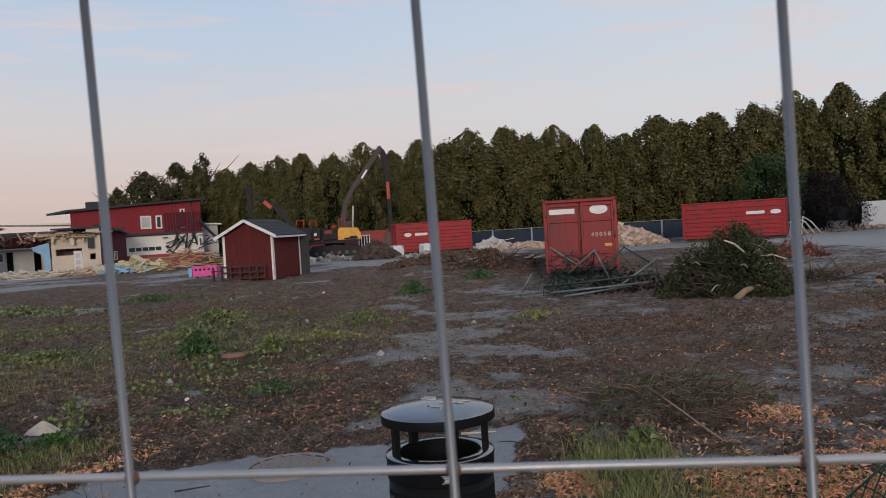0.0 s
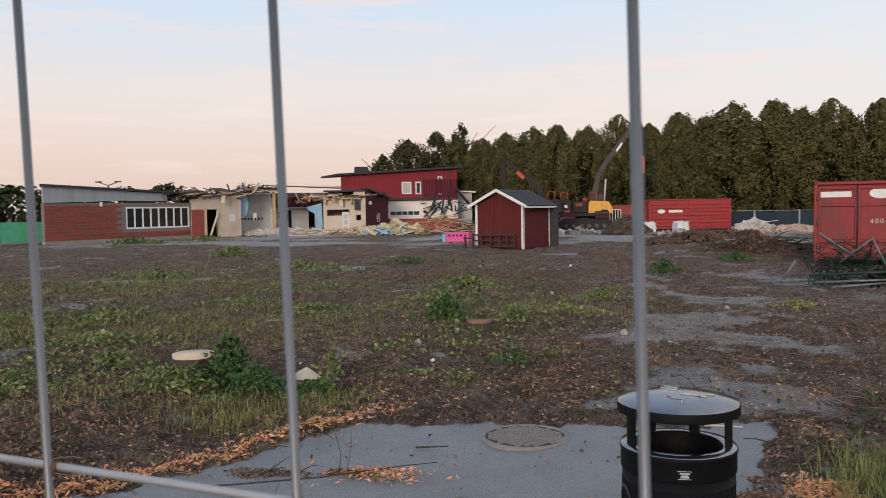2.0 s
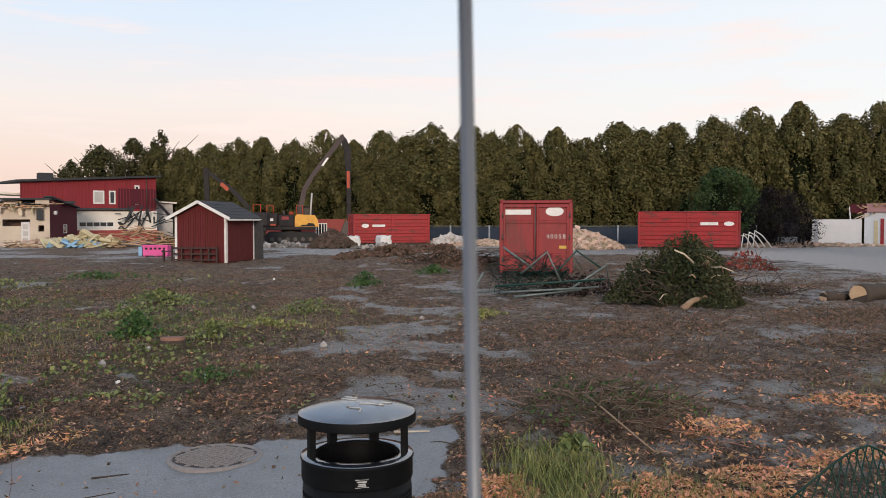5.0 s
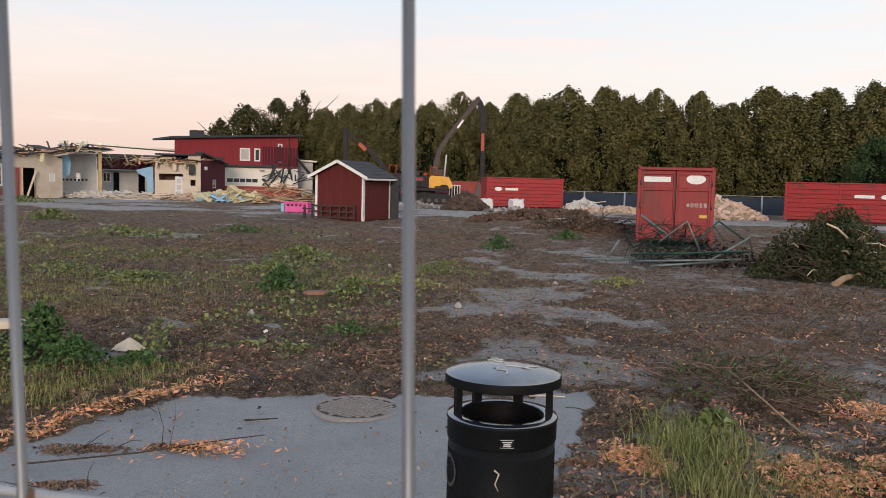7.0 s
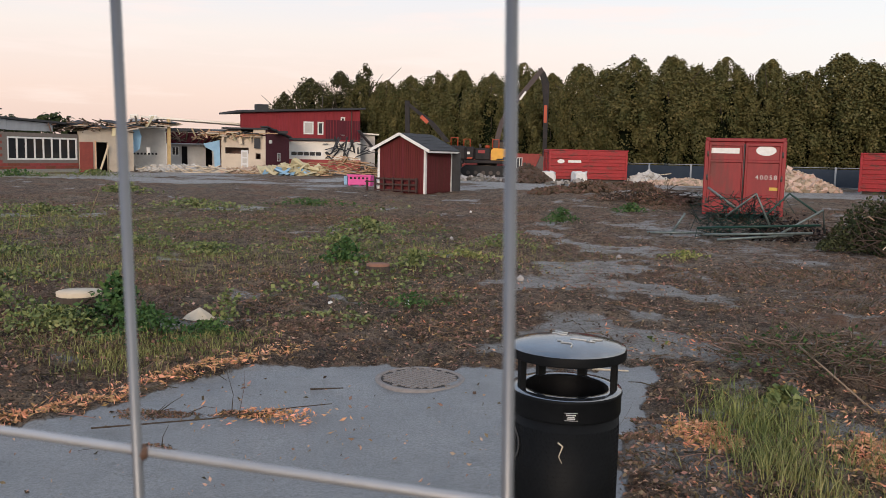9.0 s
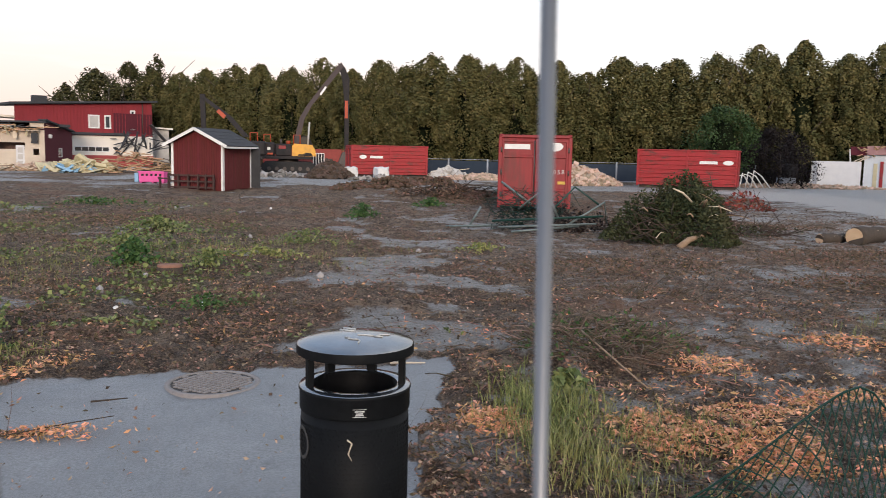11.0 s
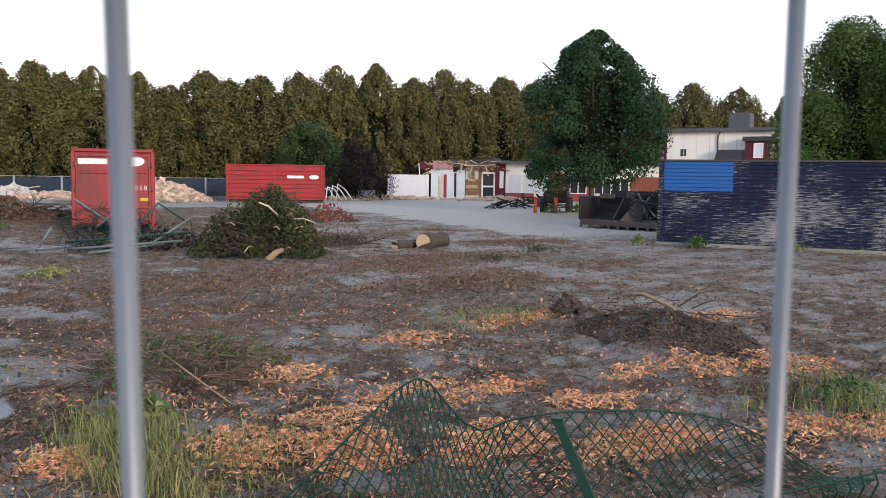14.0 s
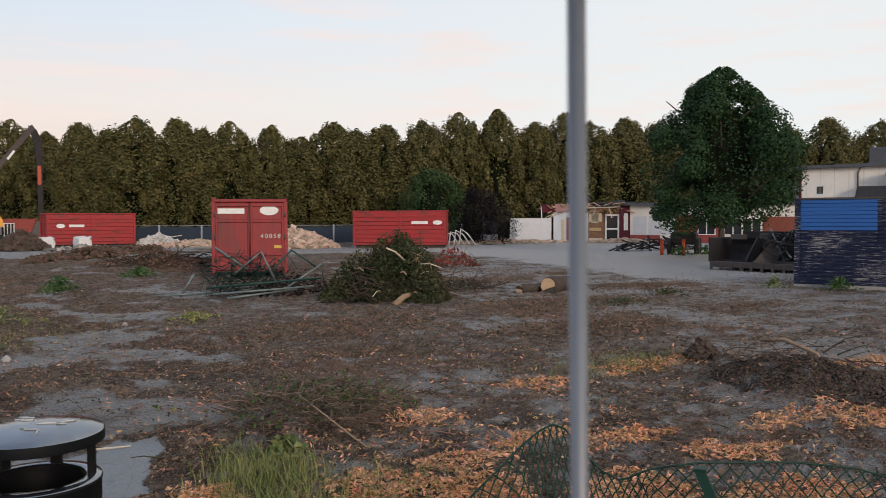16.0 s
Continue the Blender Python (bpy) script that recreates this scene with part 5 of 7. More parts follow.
for x, y in ((-27.2, 64.0), (-26.2, 65.2)):
    t = thing("roof_vent", x, y, 3.6, 20, "pale sheet-metal roof ventilator", "ventilator")
    part("base", B(-0.4, 0.4, -0.4, 0.4, -0.8, 0.35, bevel=0.03), "fascia", t)
    part("cap", B(-0.3, 0.3, -0.3, 0.3, 0.38, 0.7, bevel=0.05), "creamwhite", t)
t = thing("street_lamp", -40, 66, 0, 0, "twin-armed street lamp beyond the roof", "street lamp")
part("pole", T([(0, 0, 0), (0, 0, 4.35)], 0.06, 8), "steel", t)
for s in (-1, 1):
    part("arm", T([(0, 0, 4.3), (s * 0.9, 0, 4.6)], 0.04, 6), "steel", t)
    part("head", B(s * 0.9 - 0.25, s * 0.9 + 0.25, -0.1, 0.1, 4.57, 4.67), "steel", t)
t, L = along("netting_screen", (-42, 43.0), (-33.6, 49.6), "green safety netting screen on posts", "screen")
for k in range(6):
    part("net", B(k * 1.8, k * 1.8 + 1.74, 0, 0.03, 0.15, 1.45), "greensheet", t)
    part("post", T([(k * 1.8, -0.03, 0), (k * 1.8, -0.03, 1.6)], 0.03, 6), "steel", t)
for i in range(7):
    tree("distant_tree", -82 + 5.0 * i, 92 + 3.2 * i, 4.6 + 0.5 * (i % 3), 4.0, 900, 0.7, 0.3, "limelow", 60 + i, round_shape, "hazy round tree beyond the site", "far trees", 30)

# brick wall behind the digger
t, L = along("brick_shed", (-2.3, 75.2), (5.2, 75.2), "low brick building with a white barred window")
part("wall", wall_bm(7.5, 0, 1.95, 0.2, [(4.3, 5.3, 0.5, 1.6)]), "brick", t)
window(t, 4.3, 5.3, 0.5, 1.6, 4)

# white house and ruin on the east side
t, L = along("ruined_pavilion", (39.6, 52.97), (43.99, 49.39), "half-demolished pavilion with pale walls, door and shattered roof")
part("wall", wall_bm(1.72, -0.1, 2.35, 0.15), "bluewhite", t, "pale blue-white rendered wall").matrix_local = Matrix.Translation((-0.15, 0, 0))
part("board_strip", B(0.45, 0.70, -0.05, 0.0, 0.0, 1.75), "yellowsheet", t, "tan board leaning on the wall")
part("red_post", B(0.86, 1.08, -0.06, 0.0, 0.0, 1.9), "redworn", t, "bright red painted board")
window(t, 1.60, 1.90, 0.1, 2.1, 1, y=0.1)
part("wall", B(1.90, 2.50, -0.02, 0.13, -0.1, 2.25), "bluewhite", t, "pale panel")
part("wall", wall_bm(3.1, -0.1, 2.5, 0.15, [(1.28, 2.34, 0.0, 2.15)]), "tornwall", t, "brown wall stripped of its boards").matrix_local = Matrix.Translation((2.5, 0.2, 0))
for x0, x1, z0, z1, mt in ((2.55, 3.55, 1.55, 2.2, "palewood"), (2.75, 3.3, 1.45, 2.25, "yellowsheet"), (2.6, 3.5, 0.85, 1.1, "orangetimber"), (2.55, 3.6, 0.1, 0.3, "palewood"), (2.6, 3.7, 2.3, 2.65, "timber")):
    part("bare_board", B(x0, x1, 0.12, 0.19, z0, z1), mt, t, "bare board on the stripped wall")
part("door_frame", wall_bm(1.06, 0, 2.15, 0.12, [(0.12, 0.94, 0.05, 2.0)]), "white", t).matrix_local = Matrix.Translation((3.79, 0.1, 0))
part("door", B(3.91, 4.73, 0.2, 0.24, 0.05, 2.0), "glass", t, "glazed door")
part("door_rail", B(3.91, 4.73, 0.15, 0.2, 0.95, 1.08), "white", t)
part("side_wall", B(4.86, 5.6, 0.05, 0.2, -0.1, 2.75), "darkred", t, "dark red boarded wall")
window(t, 5.2, 5.5, 0.9, 2.2, 1, y=0.03, pane="paleglass")
part("fascia", B(0.0, 1.55, -0.25, -0.1, 2.35, 2.95), "rosewall", t, "faded red fascia board")
part("end_board", B(-1.05, 0.0, -0.1, 0.3, 2.3, 2.9), "darkred", t)
part("end_trim", beam(bmesh.new(), (-1.1, -0.15, 2.75), (-1.0, -0.15, 1.55), 0.12, 0.06), "white", t)
for x0, z0, x1, z1 in ((-1.7, 0.9, 0.2, 2.2), (-0.6, 1.1, -0.1, 2.2), (-1.2, 1.3, 0.0, 2.25)):
    part("hanging_lath", T([(x0, -0.2, z0), ((x0 + x1) / 2 - 0.1, -0.25, (z0 + z1) / 2 + 0.15), (x1, -0.1, z1)], 0.03, 5), "palewood", t)
part("interior", B(0.2, 5.4, 2.2, 2.3, 0, 2.4), "oldtimber", t, "dim inner wall")
bm = bmesh.new()
for k in range(70):
    x = rr.uniform(-0.2, 5.0)
    beam(bm, (x, rr.uniform(-0.5, 0.8), rr.uniform(2.3, 2.75)), (x + rr.uniform(-1.3, 1.3), rr.uniform(-0.6, 1.0), rr.uniform(2.2, 3.05)), 0.12, 0.05)
part("broken_rafters", bm, "timber", t, "splintered pale roof timber")
torn_roof(t, 1.2, 5.0, 2.55, 2.95, 64)
part("roof_remnant", B(2.4, 6.0, 0.6, 4.0, 2.95, 3.1), "felt", t)
t, L = along("white_house_wing", (43.99, 49.39), (49.0, 38.24), "low white wing with pale panels, brick base and flat roof", "house")
part("wall", B(0, 12.2, 0, 0.2, 0, 2.8), "creamwhite", t)
for k, x in enumerate((0.3, 1.5, 2.7, 3.8)):
    part("panel", B(x, x + 1.05, -0.03, 0.0, 0.55, 1.95), "paleglass", t)
part("brick_base", B(0, 2.4, -0.06, 0.0, -0.05, 0.55), "brick", t)
for x0, x1 in ((5.0, 6.8), (9.9, 12.2)):
    part("brick_base", B(x0, x1, -0.06, 0.0, 0.0, 1.9), "brick", t)
for x in (5.3, 7.2, 8.5):
    window(t, x, x + 1.3, 0.6, 1.8, 2, y=-0.07)
part("roof", B(-0.3, 12.6, -0.5, 6, 2.8, 3.0), "slate", t)
t, L = along("white_house", (52.26, 40.56), (55.35, 32.46), "white two-storey house with dark red gable, dormer and flat roof", "house")
part("wall", wall_bm(8.7, 0, 5.3, 0.2, [(0.93, 1.56, 3.41, 4.12), (7.75, 8.3, 3.8, 4.1)]), "creamwhite", t)
for k in range(9):
    part("panel_joint", B(0.95 * k + 0.3, 0.95 * k + 0.32, -0.012, 0.0, 2.0, 5.28), "plaster", t)
window(t, 0.93, 1.56, 3.41, 4.12, 1, w=0.09)
part("small_window", B(7.75, 8.3, -0.01, 0.02, 3.8, 4.1), "glass", t)
part("gable_wall", B(-0.2, -0.02, 0.0, 5.5, 0, 5.4), "darkred", t)
part("gable_wall", B(-3.4, -0.2, 3.6, 3.8, 0, 5.5), "darkred", t)
window(t, -1.7, -0.9, 3.3, 4.6, 1, y=3.55, pane="paleglass")
part("roof", B(-3.6, 9.2, -0.45, 7, 5.3, 5.52), "slate", t)
part("chimney", B(3.95, 5.5, 2.0, 3.4, 5.5, 6.75, bevel=0.03), "slate", t, "grey brick chimney")
part("porch_roof", extrude(bmesh.new(), [(3.7, 3.1), (6.3, 3.1), (6.0, 3.95), (3.9, 3.95)], -0.8, -0.02), "felt", t, "dark porch roof")
part("dormer", B(5.85, 7.4, -0.9, -0.02, 3.2, 4.55), "darkred", t)
part("dormer_roof", B(5.7, 7.7, -1.1, -0.02, 4.55, 4.85), "felt", t)
window(t, 6.45, 7.1, 3.35, 4.4, 1, y=-0.92, pane="paleglass")
part("gutter_pipe", T([(3.75, -0.08, 3.9), (3.75, -0.08, 4.9), (3.9, -0.1, 5.25)], 0.05, 6), "steel", t)
part("gutter_pipe", T([(7.3, -0.08, 3.2), (7.3, -0.08, 4.2), (7.6, -0.1, 4.5), (8.4, -0.1, 4.6)], 0.05, 6), "steel", t)

# plank hoarding
t, L = along("plank_hoarding", (18.86, 14.71), (23.65, 6.02), "tall plank hoarding with flaking navy paint and bright blue patch", "hoarding")
for k in range(22):
    z = 0.12 + k * 0.099
    for s, (a, b) in enumerate(((0.05, 1.84), (1.845, 3.42), (3.425, 5.4), (5.405, 7.6), (7.605, L))):
        mt = "bluepaint" if s == 0 and z > 1.47 else "flaking"
        part("plank", B(a, b, 0.0 + 0.006 * ((k * 7 + s * 3) % 3), 0.05, z, z + 0.093, bevel=0.006), mt, t)
# added sheet, stops light from showing through the gaps between planks
part("backing", B(0.0, L, 0.052, 0.06, 0.1, 2.3), "dark", t, "dark sheet added to block light in the plank gaps")
part("end_post", B(-0.08, 0.05, -0.05, 0.12, 0, 2.32), "flaking", t)
part("cap_rail", B(-0.1, L, -0.03, 0.09, 2.30, 2.345), "steel", t, "dark capping rail")
part("foundation_beam", B(-0.1, L, -0.08, 0.16, -0.05, 0.11), "concrete", t)
for x in (1.84, 3.42, 5.4, 7.6):
    part("post", B(x - 0.05, x + 0.05, 0.055, 0.15, 0, 2.3), "oldtimber", t)

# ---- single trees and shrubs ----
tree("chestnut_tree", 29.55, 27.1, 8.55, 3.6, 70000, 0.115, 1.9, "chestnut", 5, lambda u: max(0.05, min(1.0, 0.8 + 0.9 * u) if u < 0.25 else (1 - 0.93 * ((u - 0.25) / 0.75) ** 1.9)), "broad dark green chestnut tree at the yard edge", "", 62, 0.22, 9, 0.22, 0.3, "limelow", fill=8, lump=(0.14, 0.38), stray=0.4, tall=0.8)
for x, y, H, R, s in ((38.0, 19.6, 8.9, 2.6, 41), (40.5, 20.5, 9.6, 2.4, 42), (39.3, 17.0, 9.6, 2.6, 43), (36.3, 20.3, 5.6, 1.9, 44), (38.0, 15.0, 8.8, 2.4, 45)):
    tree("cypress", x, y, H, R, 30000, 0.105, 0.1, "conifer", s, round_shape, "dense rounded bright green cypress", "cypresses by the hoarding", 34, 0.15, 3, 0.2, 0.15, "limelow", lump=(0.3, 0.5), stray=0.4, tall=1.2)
tree("small_maple", 27.7, 51.1, 5.2, 2.3, 9000, 0.14, 0.6, "maple", 51, round_shape, "small round green maple before the limes", "", 40, 0.1, 5, 0.2, 0.25, "limelow")
for x, y, R, s in ((32.0, 51.5, 2.4, 52), (33.6, 55.6, 2.2, 53)):
    tree("copper_beech", x, y, 3.9, R, 8000, 0.12, 0.1, "purple", s, round_shape, "dark purple leafy shrub before the limes", "", 40, 0.08, 5, 0.1, 0.25)
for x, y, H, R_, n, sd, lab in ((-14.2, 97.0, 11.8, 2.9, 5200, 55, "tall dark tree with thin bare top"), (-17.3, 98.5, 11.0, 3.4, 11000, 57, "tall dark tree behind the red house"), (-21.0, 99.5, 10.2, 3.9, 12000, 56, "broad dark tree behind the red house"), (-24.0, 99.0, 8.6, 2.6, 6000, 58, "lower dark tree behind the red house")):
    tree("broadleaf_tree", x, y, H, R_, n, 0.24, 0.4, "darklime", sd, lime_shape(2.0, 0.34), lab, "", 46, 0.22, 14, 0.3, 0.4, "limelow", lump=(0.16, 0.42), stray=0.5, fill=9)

# ---- far fence ----
pts = [(9.0, 63.5), (19.5, 57.5), (33.0, 56.0)]
for (x0, y0), (x1, y1) in zip(pts, pts[1:]):
    d = math.hypot(x1 - x0, y1 - y0)
    k = round(d / 3.4)
    for i in range(k):
        t, L = along("site_fence_panel", (x0 + (x1 - x0) * i / k, y0 + (y1 - y0) * i / k), (x0 + (x1 - x0) * (i + 1) / k, y0 + (y1 - y0) * (i + 1) / k), "site fence panel with dark blue mesh sheet", "fence")
        tagged(t, group="fence panels along the trees")
        part("sheet", B(0.06, L - 0.06, 0, 0.02, 0.12, 1.3), "bluefence", t)
        for x in (0.03, L - 0.03):
            part("post", T([(x, 0, 0), (x, 0, 1.45)], 0.03, 6), "fascia", t)
        part("rail", T([(0, 0, 1.4), (L, 0, 1.4)], 0.02, 6), "fascia", t)
        part("rail", T([(0, 0, 0.1), (L, 0, 0.1)], 0.02, 6), "fascia", t)

# ---- piles ----
def rubble_pile(name, x, y, rx, ry, h, n, material, seed, label, size=0.22, flat=0.6):
    rng = np.random.default_rng(seed)
    vs, fs = [], []
    cube = np.array([(a, b, c) for a in (-1, 1) for b in (-1, 1) for c in (-1, 1)], float)
    quads = np.array([(0, 1, 3, 2), (4, 6, 7, 5), (0, 4, 5, 1), (2, 3, 7, 6), (0, 2, 6, 4), (1, 5, 7, 3)])
    for i in range(n):
        a, q = rng.uniform(0, 6.283), math.sqrt(rng.uniform(0, 1))
        px, py = math.cos(a) * q * rx, math.sin(a) * q * ry
        pz = h * (1 - q) ** 0.8 * rng.uniform(0.55, 1.05) + 0.02
        dims = size * rng.uniform(0.35, 1.3, 3) * np.array([1, 1, flat])
        e = np.array(Euler(rng.uniform(-0.7, 0.7, 3) * np.array([1, 1, 4])).to_matrix())
        c = cube * dims * (1 + rng.uniform(-0.25, 0.25, (8, 3)))
        vs.append(c @ e.T + np.array([px, py, pz + height(x + px, y + py) - height(x, y)]))
        fs.append(quads + 8 * i)
    ob = mesh_np(name, np.concatenate(vs), np.concatenate(fs), material)
    ob.matrix_world = pose(x, y, height(x, y))
    return tagged(ob, label, "rubble", kind="stuff")


rubble_pile("rubble_heap", 17.6, 50.5, 2.9, 1.6, 1.25, 900, "rubble", 3, "heap of pale broken rubble beside the container", 0.17)
rubble_pile("rubble_heap", 13.1, 57.5, 3.0, 1.1, 0.42, 600, "rubble", 4, "low heap of reddish rubble and scrap", 0.13)
rubble_pile("rubble_heap", 11.2, 60.0, 1.5, 1.1, 0.85, 360, "plaster", 5, "heap of pale plaster pieces", 0.15)
rubble_pile("rubble_heap", 33.0, 51.0, 7.0, 1.2, 0.28, 900, "rubble", 6, "low strip of pale rubble along the yard", 0.1, 0.4)
rubble_pile("rubble_heap", 42.0, 48.0, 4.0, 1.0, 0.3, 600, "rubble", 16, "low strip of rubble before the pavilion", 0.1, 0.3)
rubble_pile("rubble_strip", -23.0, 62.5, 5.0, 1.4, 0.45, 900, "plaster", 7, "strip of white plaster and board debris", 0.24, 0.16)
rubble_pile("rubble_strip", -16.5, 62.5, 4.2, 1.4, 0.5, 800, "rubble", 17, "strip of cream debris before the ruins", 0.24, 0.16)
rubble_pile("insulation_heap", -14.0, 60.8, 2.2, 1.2, 0.8, 110, "yellowsheet", 8, "heap of pale yellow insulation sheets", 0.55, 0.15)
rubble_pile("insulation_pieces", -14.4, 60.0, 1.6, 0.7, 0.35, 16, "bluesheet", 18, "light blue insulation pieces", 0.5, 0.15)
rubble_pile("dirt_heap", 2.6, 55.5, 1.5, 1.2, 1.3, 420, "soilclod", 9, "dark heap of earth and roots", 0.16)
rubble_pile("stone_blocks", -0.6, 56.5, 1.6, 0.8, 0.4, 50, "gravelstone", 59, "grey concrete lumps before the excavator", 0.16)
rubble_pile("dirt_heap", 4.9, 37.0, 3.2, 1.4, 0.45, 1300, "rootsoil", 19, "low brown heap of earth, bark and roots", 0.075)
rubble_pile("dirt_heap", 7.3, 33.0, 2.0, 1.2, 0.25, 700, "rootsoil", 69, "low brown spread of bark and earth", 0.07)
rubble_pile("dirt_heap", 7.75, 5.9, 0.8, 1.1, 0.05, 2600, "soilclod", 39, "dark mound of dug earth and roots", 0.013)
rubble_pile("dirt_heap", 8.05, 7.65, 0.22, 0.2, 0.26, 240, "soilclod", 49, "dark lump of earth beside the mound", 0.03)
rubble_pile("stone_blocks", 5.6, 52.5, 2.2, 0.8, 0.35, 50, "gravelstone", 29, "grey broken concrete lumps", 0.14)


def planks(name, x, y, rx, ry, h, n, material, seed, label, ln=2.2):
    rr = random.Random(seed)
    bm = bmesh.new()
    for k in range(n):
        a, q = rr.uniform(0, 6.28), math.sqrt(rr.random())
        px, py, pz = math.cos(a) * q * rx, math.sin(a) * q * ry, 0.05 + h * (1 - q) * rr.uniform(0.4, 1.0)
        d = rr.uniform(0, 6.28)
        s = ln * rr.uniform(0.4, 1.0) / 2
        beam(bm, (px - math.cos(d) * s, py - math.sin(d) * s * 0.5, max(0.03, pz + rr.uniform(-0.25, 0.25))), (px + math.cos(d) * s, py + math.sin(d) * s * 0.5, max(0.03, pz + rr.uniform(-0.25, 0.3))), 0.12, 0.045)
    return solid(name, bm, material, x, y, height(x, y), 0, label, "timber", kind="stuff")


planks("plank_heap", -10.6, 61.5, 3.4, 1.6, 1.7, 130, "timber", 5, "heap of splintered pale planks from the roof")
planks("plank_strip", -21.0, 61.8, 5.5, 1.2, 0.35, 80, "palewood", 15, "pale boards strewn before the ruins", 1.6)
planks("plank_strip", -15.5, 61.5, 3.5, 1.0, 0.5, 60, "timber", 16, "splintered boards strewn before the ruins", 1.6)
planks("plank_heap", -8.0, 62.5, 2.2, 1.2, 1.2, 60, "oldtimber", 6, "heap of dark broken planks")
planks("plank_heap", 11.2, 60.0, 1.4, 0.8, 0.9, 14, "palewood", 7, "few long planks and pipes on rubble", 3.2)
crate = thing("plastic_crate", -6.75, 44.5, height(-6.7, 44.5), -8, "bright pink plastic crate with slotted sides", "crate")
for y0 in (-0.34, 0.30):
    part("side", B(-0.62, 0.62, y0, y0 + 0.04, 0.08, 0.56, bevel=0.012), "pink", crate)
for x0 in (-0.62, 0.58):
    part("end", B(x0, x0 + 0.04, -0.30, 0.30, 0.08, 0.56, bevel=0.012), "pink", crate)
part("base", B(-0.6, 0.6, -0.32, 0.32, 0.06, 0.1), "pink", crate)
part("rim", B(-0.65, 0.65, -0.37, -0.34, 0.50, 0.60, bevel=0.01), "pink", crate)
# no holes: near-black plates give the shade of open slots
for k in range(5):
    part("slot", B(-0.50 + k * 0.22, -0.38 + k * 0.22, -0.345, -0.338, 0.36, 0.46), "dark", crate, "dark plate standing for a shaded slot")
for x0 in (-0.58, 0.0, 0.5):
    part("foot", B(x0, x0 + 0.08, -0.3, 0.3, 0.0, 0.06), "pink", crate)
part("lid_flap", B(-0.85, -0.66, -0.3, 0.25, 0.05, 0.5, bevel=0.01), "bluesheet", crate, "light blue sheet behind the crate")
for x, y in ((3.9, 56.0), (6.0, 56.4)):
    bm = bmesh.new()
    bmesh.ops.create_cube(bm, size=1.0)
    bmesh.ops.subdivide_edges(bm, edges=bm.edges[:], cuts=4, use_grid_fill=True)
    for v in bm.verts:
        v.co = Vector((v.co.x * 0.8, v.co.y * 0.8, v.co.z * 0.75 + 0.38)) + Vector((noise.noise(v.co * 3), noise.noise(v.co * 3 + Vector((5, 0, 0))), noise.noise(v.co * 2.4 + Vector((0, x, 0))))) * 0.14
    solid("bulk_bag", bm, "whitebag", x, y, height(x, y), 20, "white woven bulk bag", "bag", "bulk bags", smooth=True)

# ---- diggers ----
def digger(x, y, rz, label, small=False):
    t = thing("excavator", x, y, 0.05, rz, label, "excavator")
    for s in (-1, 1):
        tr = part("track", extrude(bmesh.new(), [(-2.1, 0.25), (-1.8, 0.0), (1.8, 0.0), (2.1, 0.25), (2.1, 0.6), (1.8, 0.85), (-1.8, 0.85), (-2.1, 0.6)], s * 1.3 - 0.3, s * 1.3 + 0.3), "rubber", t)
        for k in range(6):
            part("roller", T([(-1.5 + 0.6 * k, s * 1.3 - 0.33, 0.3), (-1.5 + 0.6 * k, s * 1.3 + 0.33, 0.3)], 0.16, 10), "steel", tr)
    part("slew_ring", T([(0, 0, 0.6), (0, 0, 1.1)], 0.8, 16), "steel", t)
    part("deck", B(-2.4, 1.9, -1.45, 1.45, 1.05, 1.3, bevel=0.04), "machine", t)
    part("counterweight", B(-2.6, -1.0, -1.4, 1.4, 1.3, 2.35, bevel=0.15), "machine", t, "charcoal counterweight")
    part("lettering_bar", B(-2.2, -1.4, -1.42, -1.395, 1.75, 1.95), "white", t, "plain white maker's bar")
    part("red_patch", B(-0.75, -0.2, -1.44, -1.4, 1.85, 2.1), "redpaint", t)
    part("red_stripe", B(-2.3, -1.2, -1.43, -1.395, 1.38, 1.52), "orange", t, "orange lower stripe")
    part("engine_hood", B(-1.0, 0.25, -1.4, 1.4, 1.3, 2.25, bevel=0.08), "machine", t, "charcoal engine cover")
    part("hood_louvre", B(-0.9, -0.3, -1.42, -1.4, 1.45, 1.75), "dark", t, "dark air louvre")
    part("exhaust", T([(-0.6, 0.5, 2.2), (-0.6, 0.5, 2.6)], 0.09, 10), "steel", t)
    part("beacon", T([(0.0, 0.2, 2.25), (0.0, 0.2, 2.5)], 0.18, 10), "orange", t, "orange cowl")
    part("sill", B(-2.3, 1.85, -1.46, -1.40, 1.05, 1.28, bevel=0.02), "machine", t, "dark lower sill")
    part("body_side", extrude(bmesh.new(), [(0.28, 1.3), (2.15, 1.3), (2.1, 1.75), (1.85, 2.2), (0.45, 2.28), (0.28, 2.1)], -1.43, -0.5), "yellow", t, "yellow side body")
    # no hollow: the shade of the steps painted as a near-black plate
    part("step_recess", extrude(bmesh.new(), [(0.7, 1.32), (1.9, 1.32), (1.75, 1.55), (1.3, 1.58), (1.2, 1.45), (0.8, 1.45)], -1.445, -1.43), "dark", t, "dark plate standing for the shaded step recess")
    part("cab", extrude(bmesh.new(), [(0.4, 1.3), (1.9, 1.3), (1.95, 2.2), (1.6, 2.95), (0.4, 2.95)], 0.5, 1.4), "machine", t)
    part("cab_glass", extrude(bmesh.new(), [(0.6, 2.0), (1.75, 2.0), (1.5, 2.8), (0.6, 2.8)], 0.47, 0.5), "glass", t)
    for x0 in (-1.9, 0.4):
        part("guard_rail", T([(x0, -1.2, 2.2), (x0, -1.2, 2.95), (x0 + 0.5, -1.2, 2.95), (x0 + 0.5, -1.2, 2.2)], 0.045, 6), "orange", t, "orange guard rail")
    return t


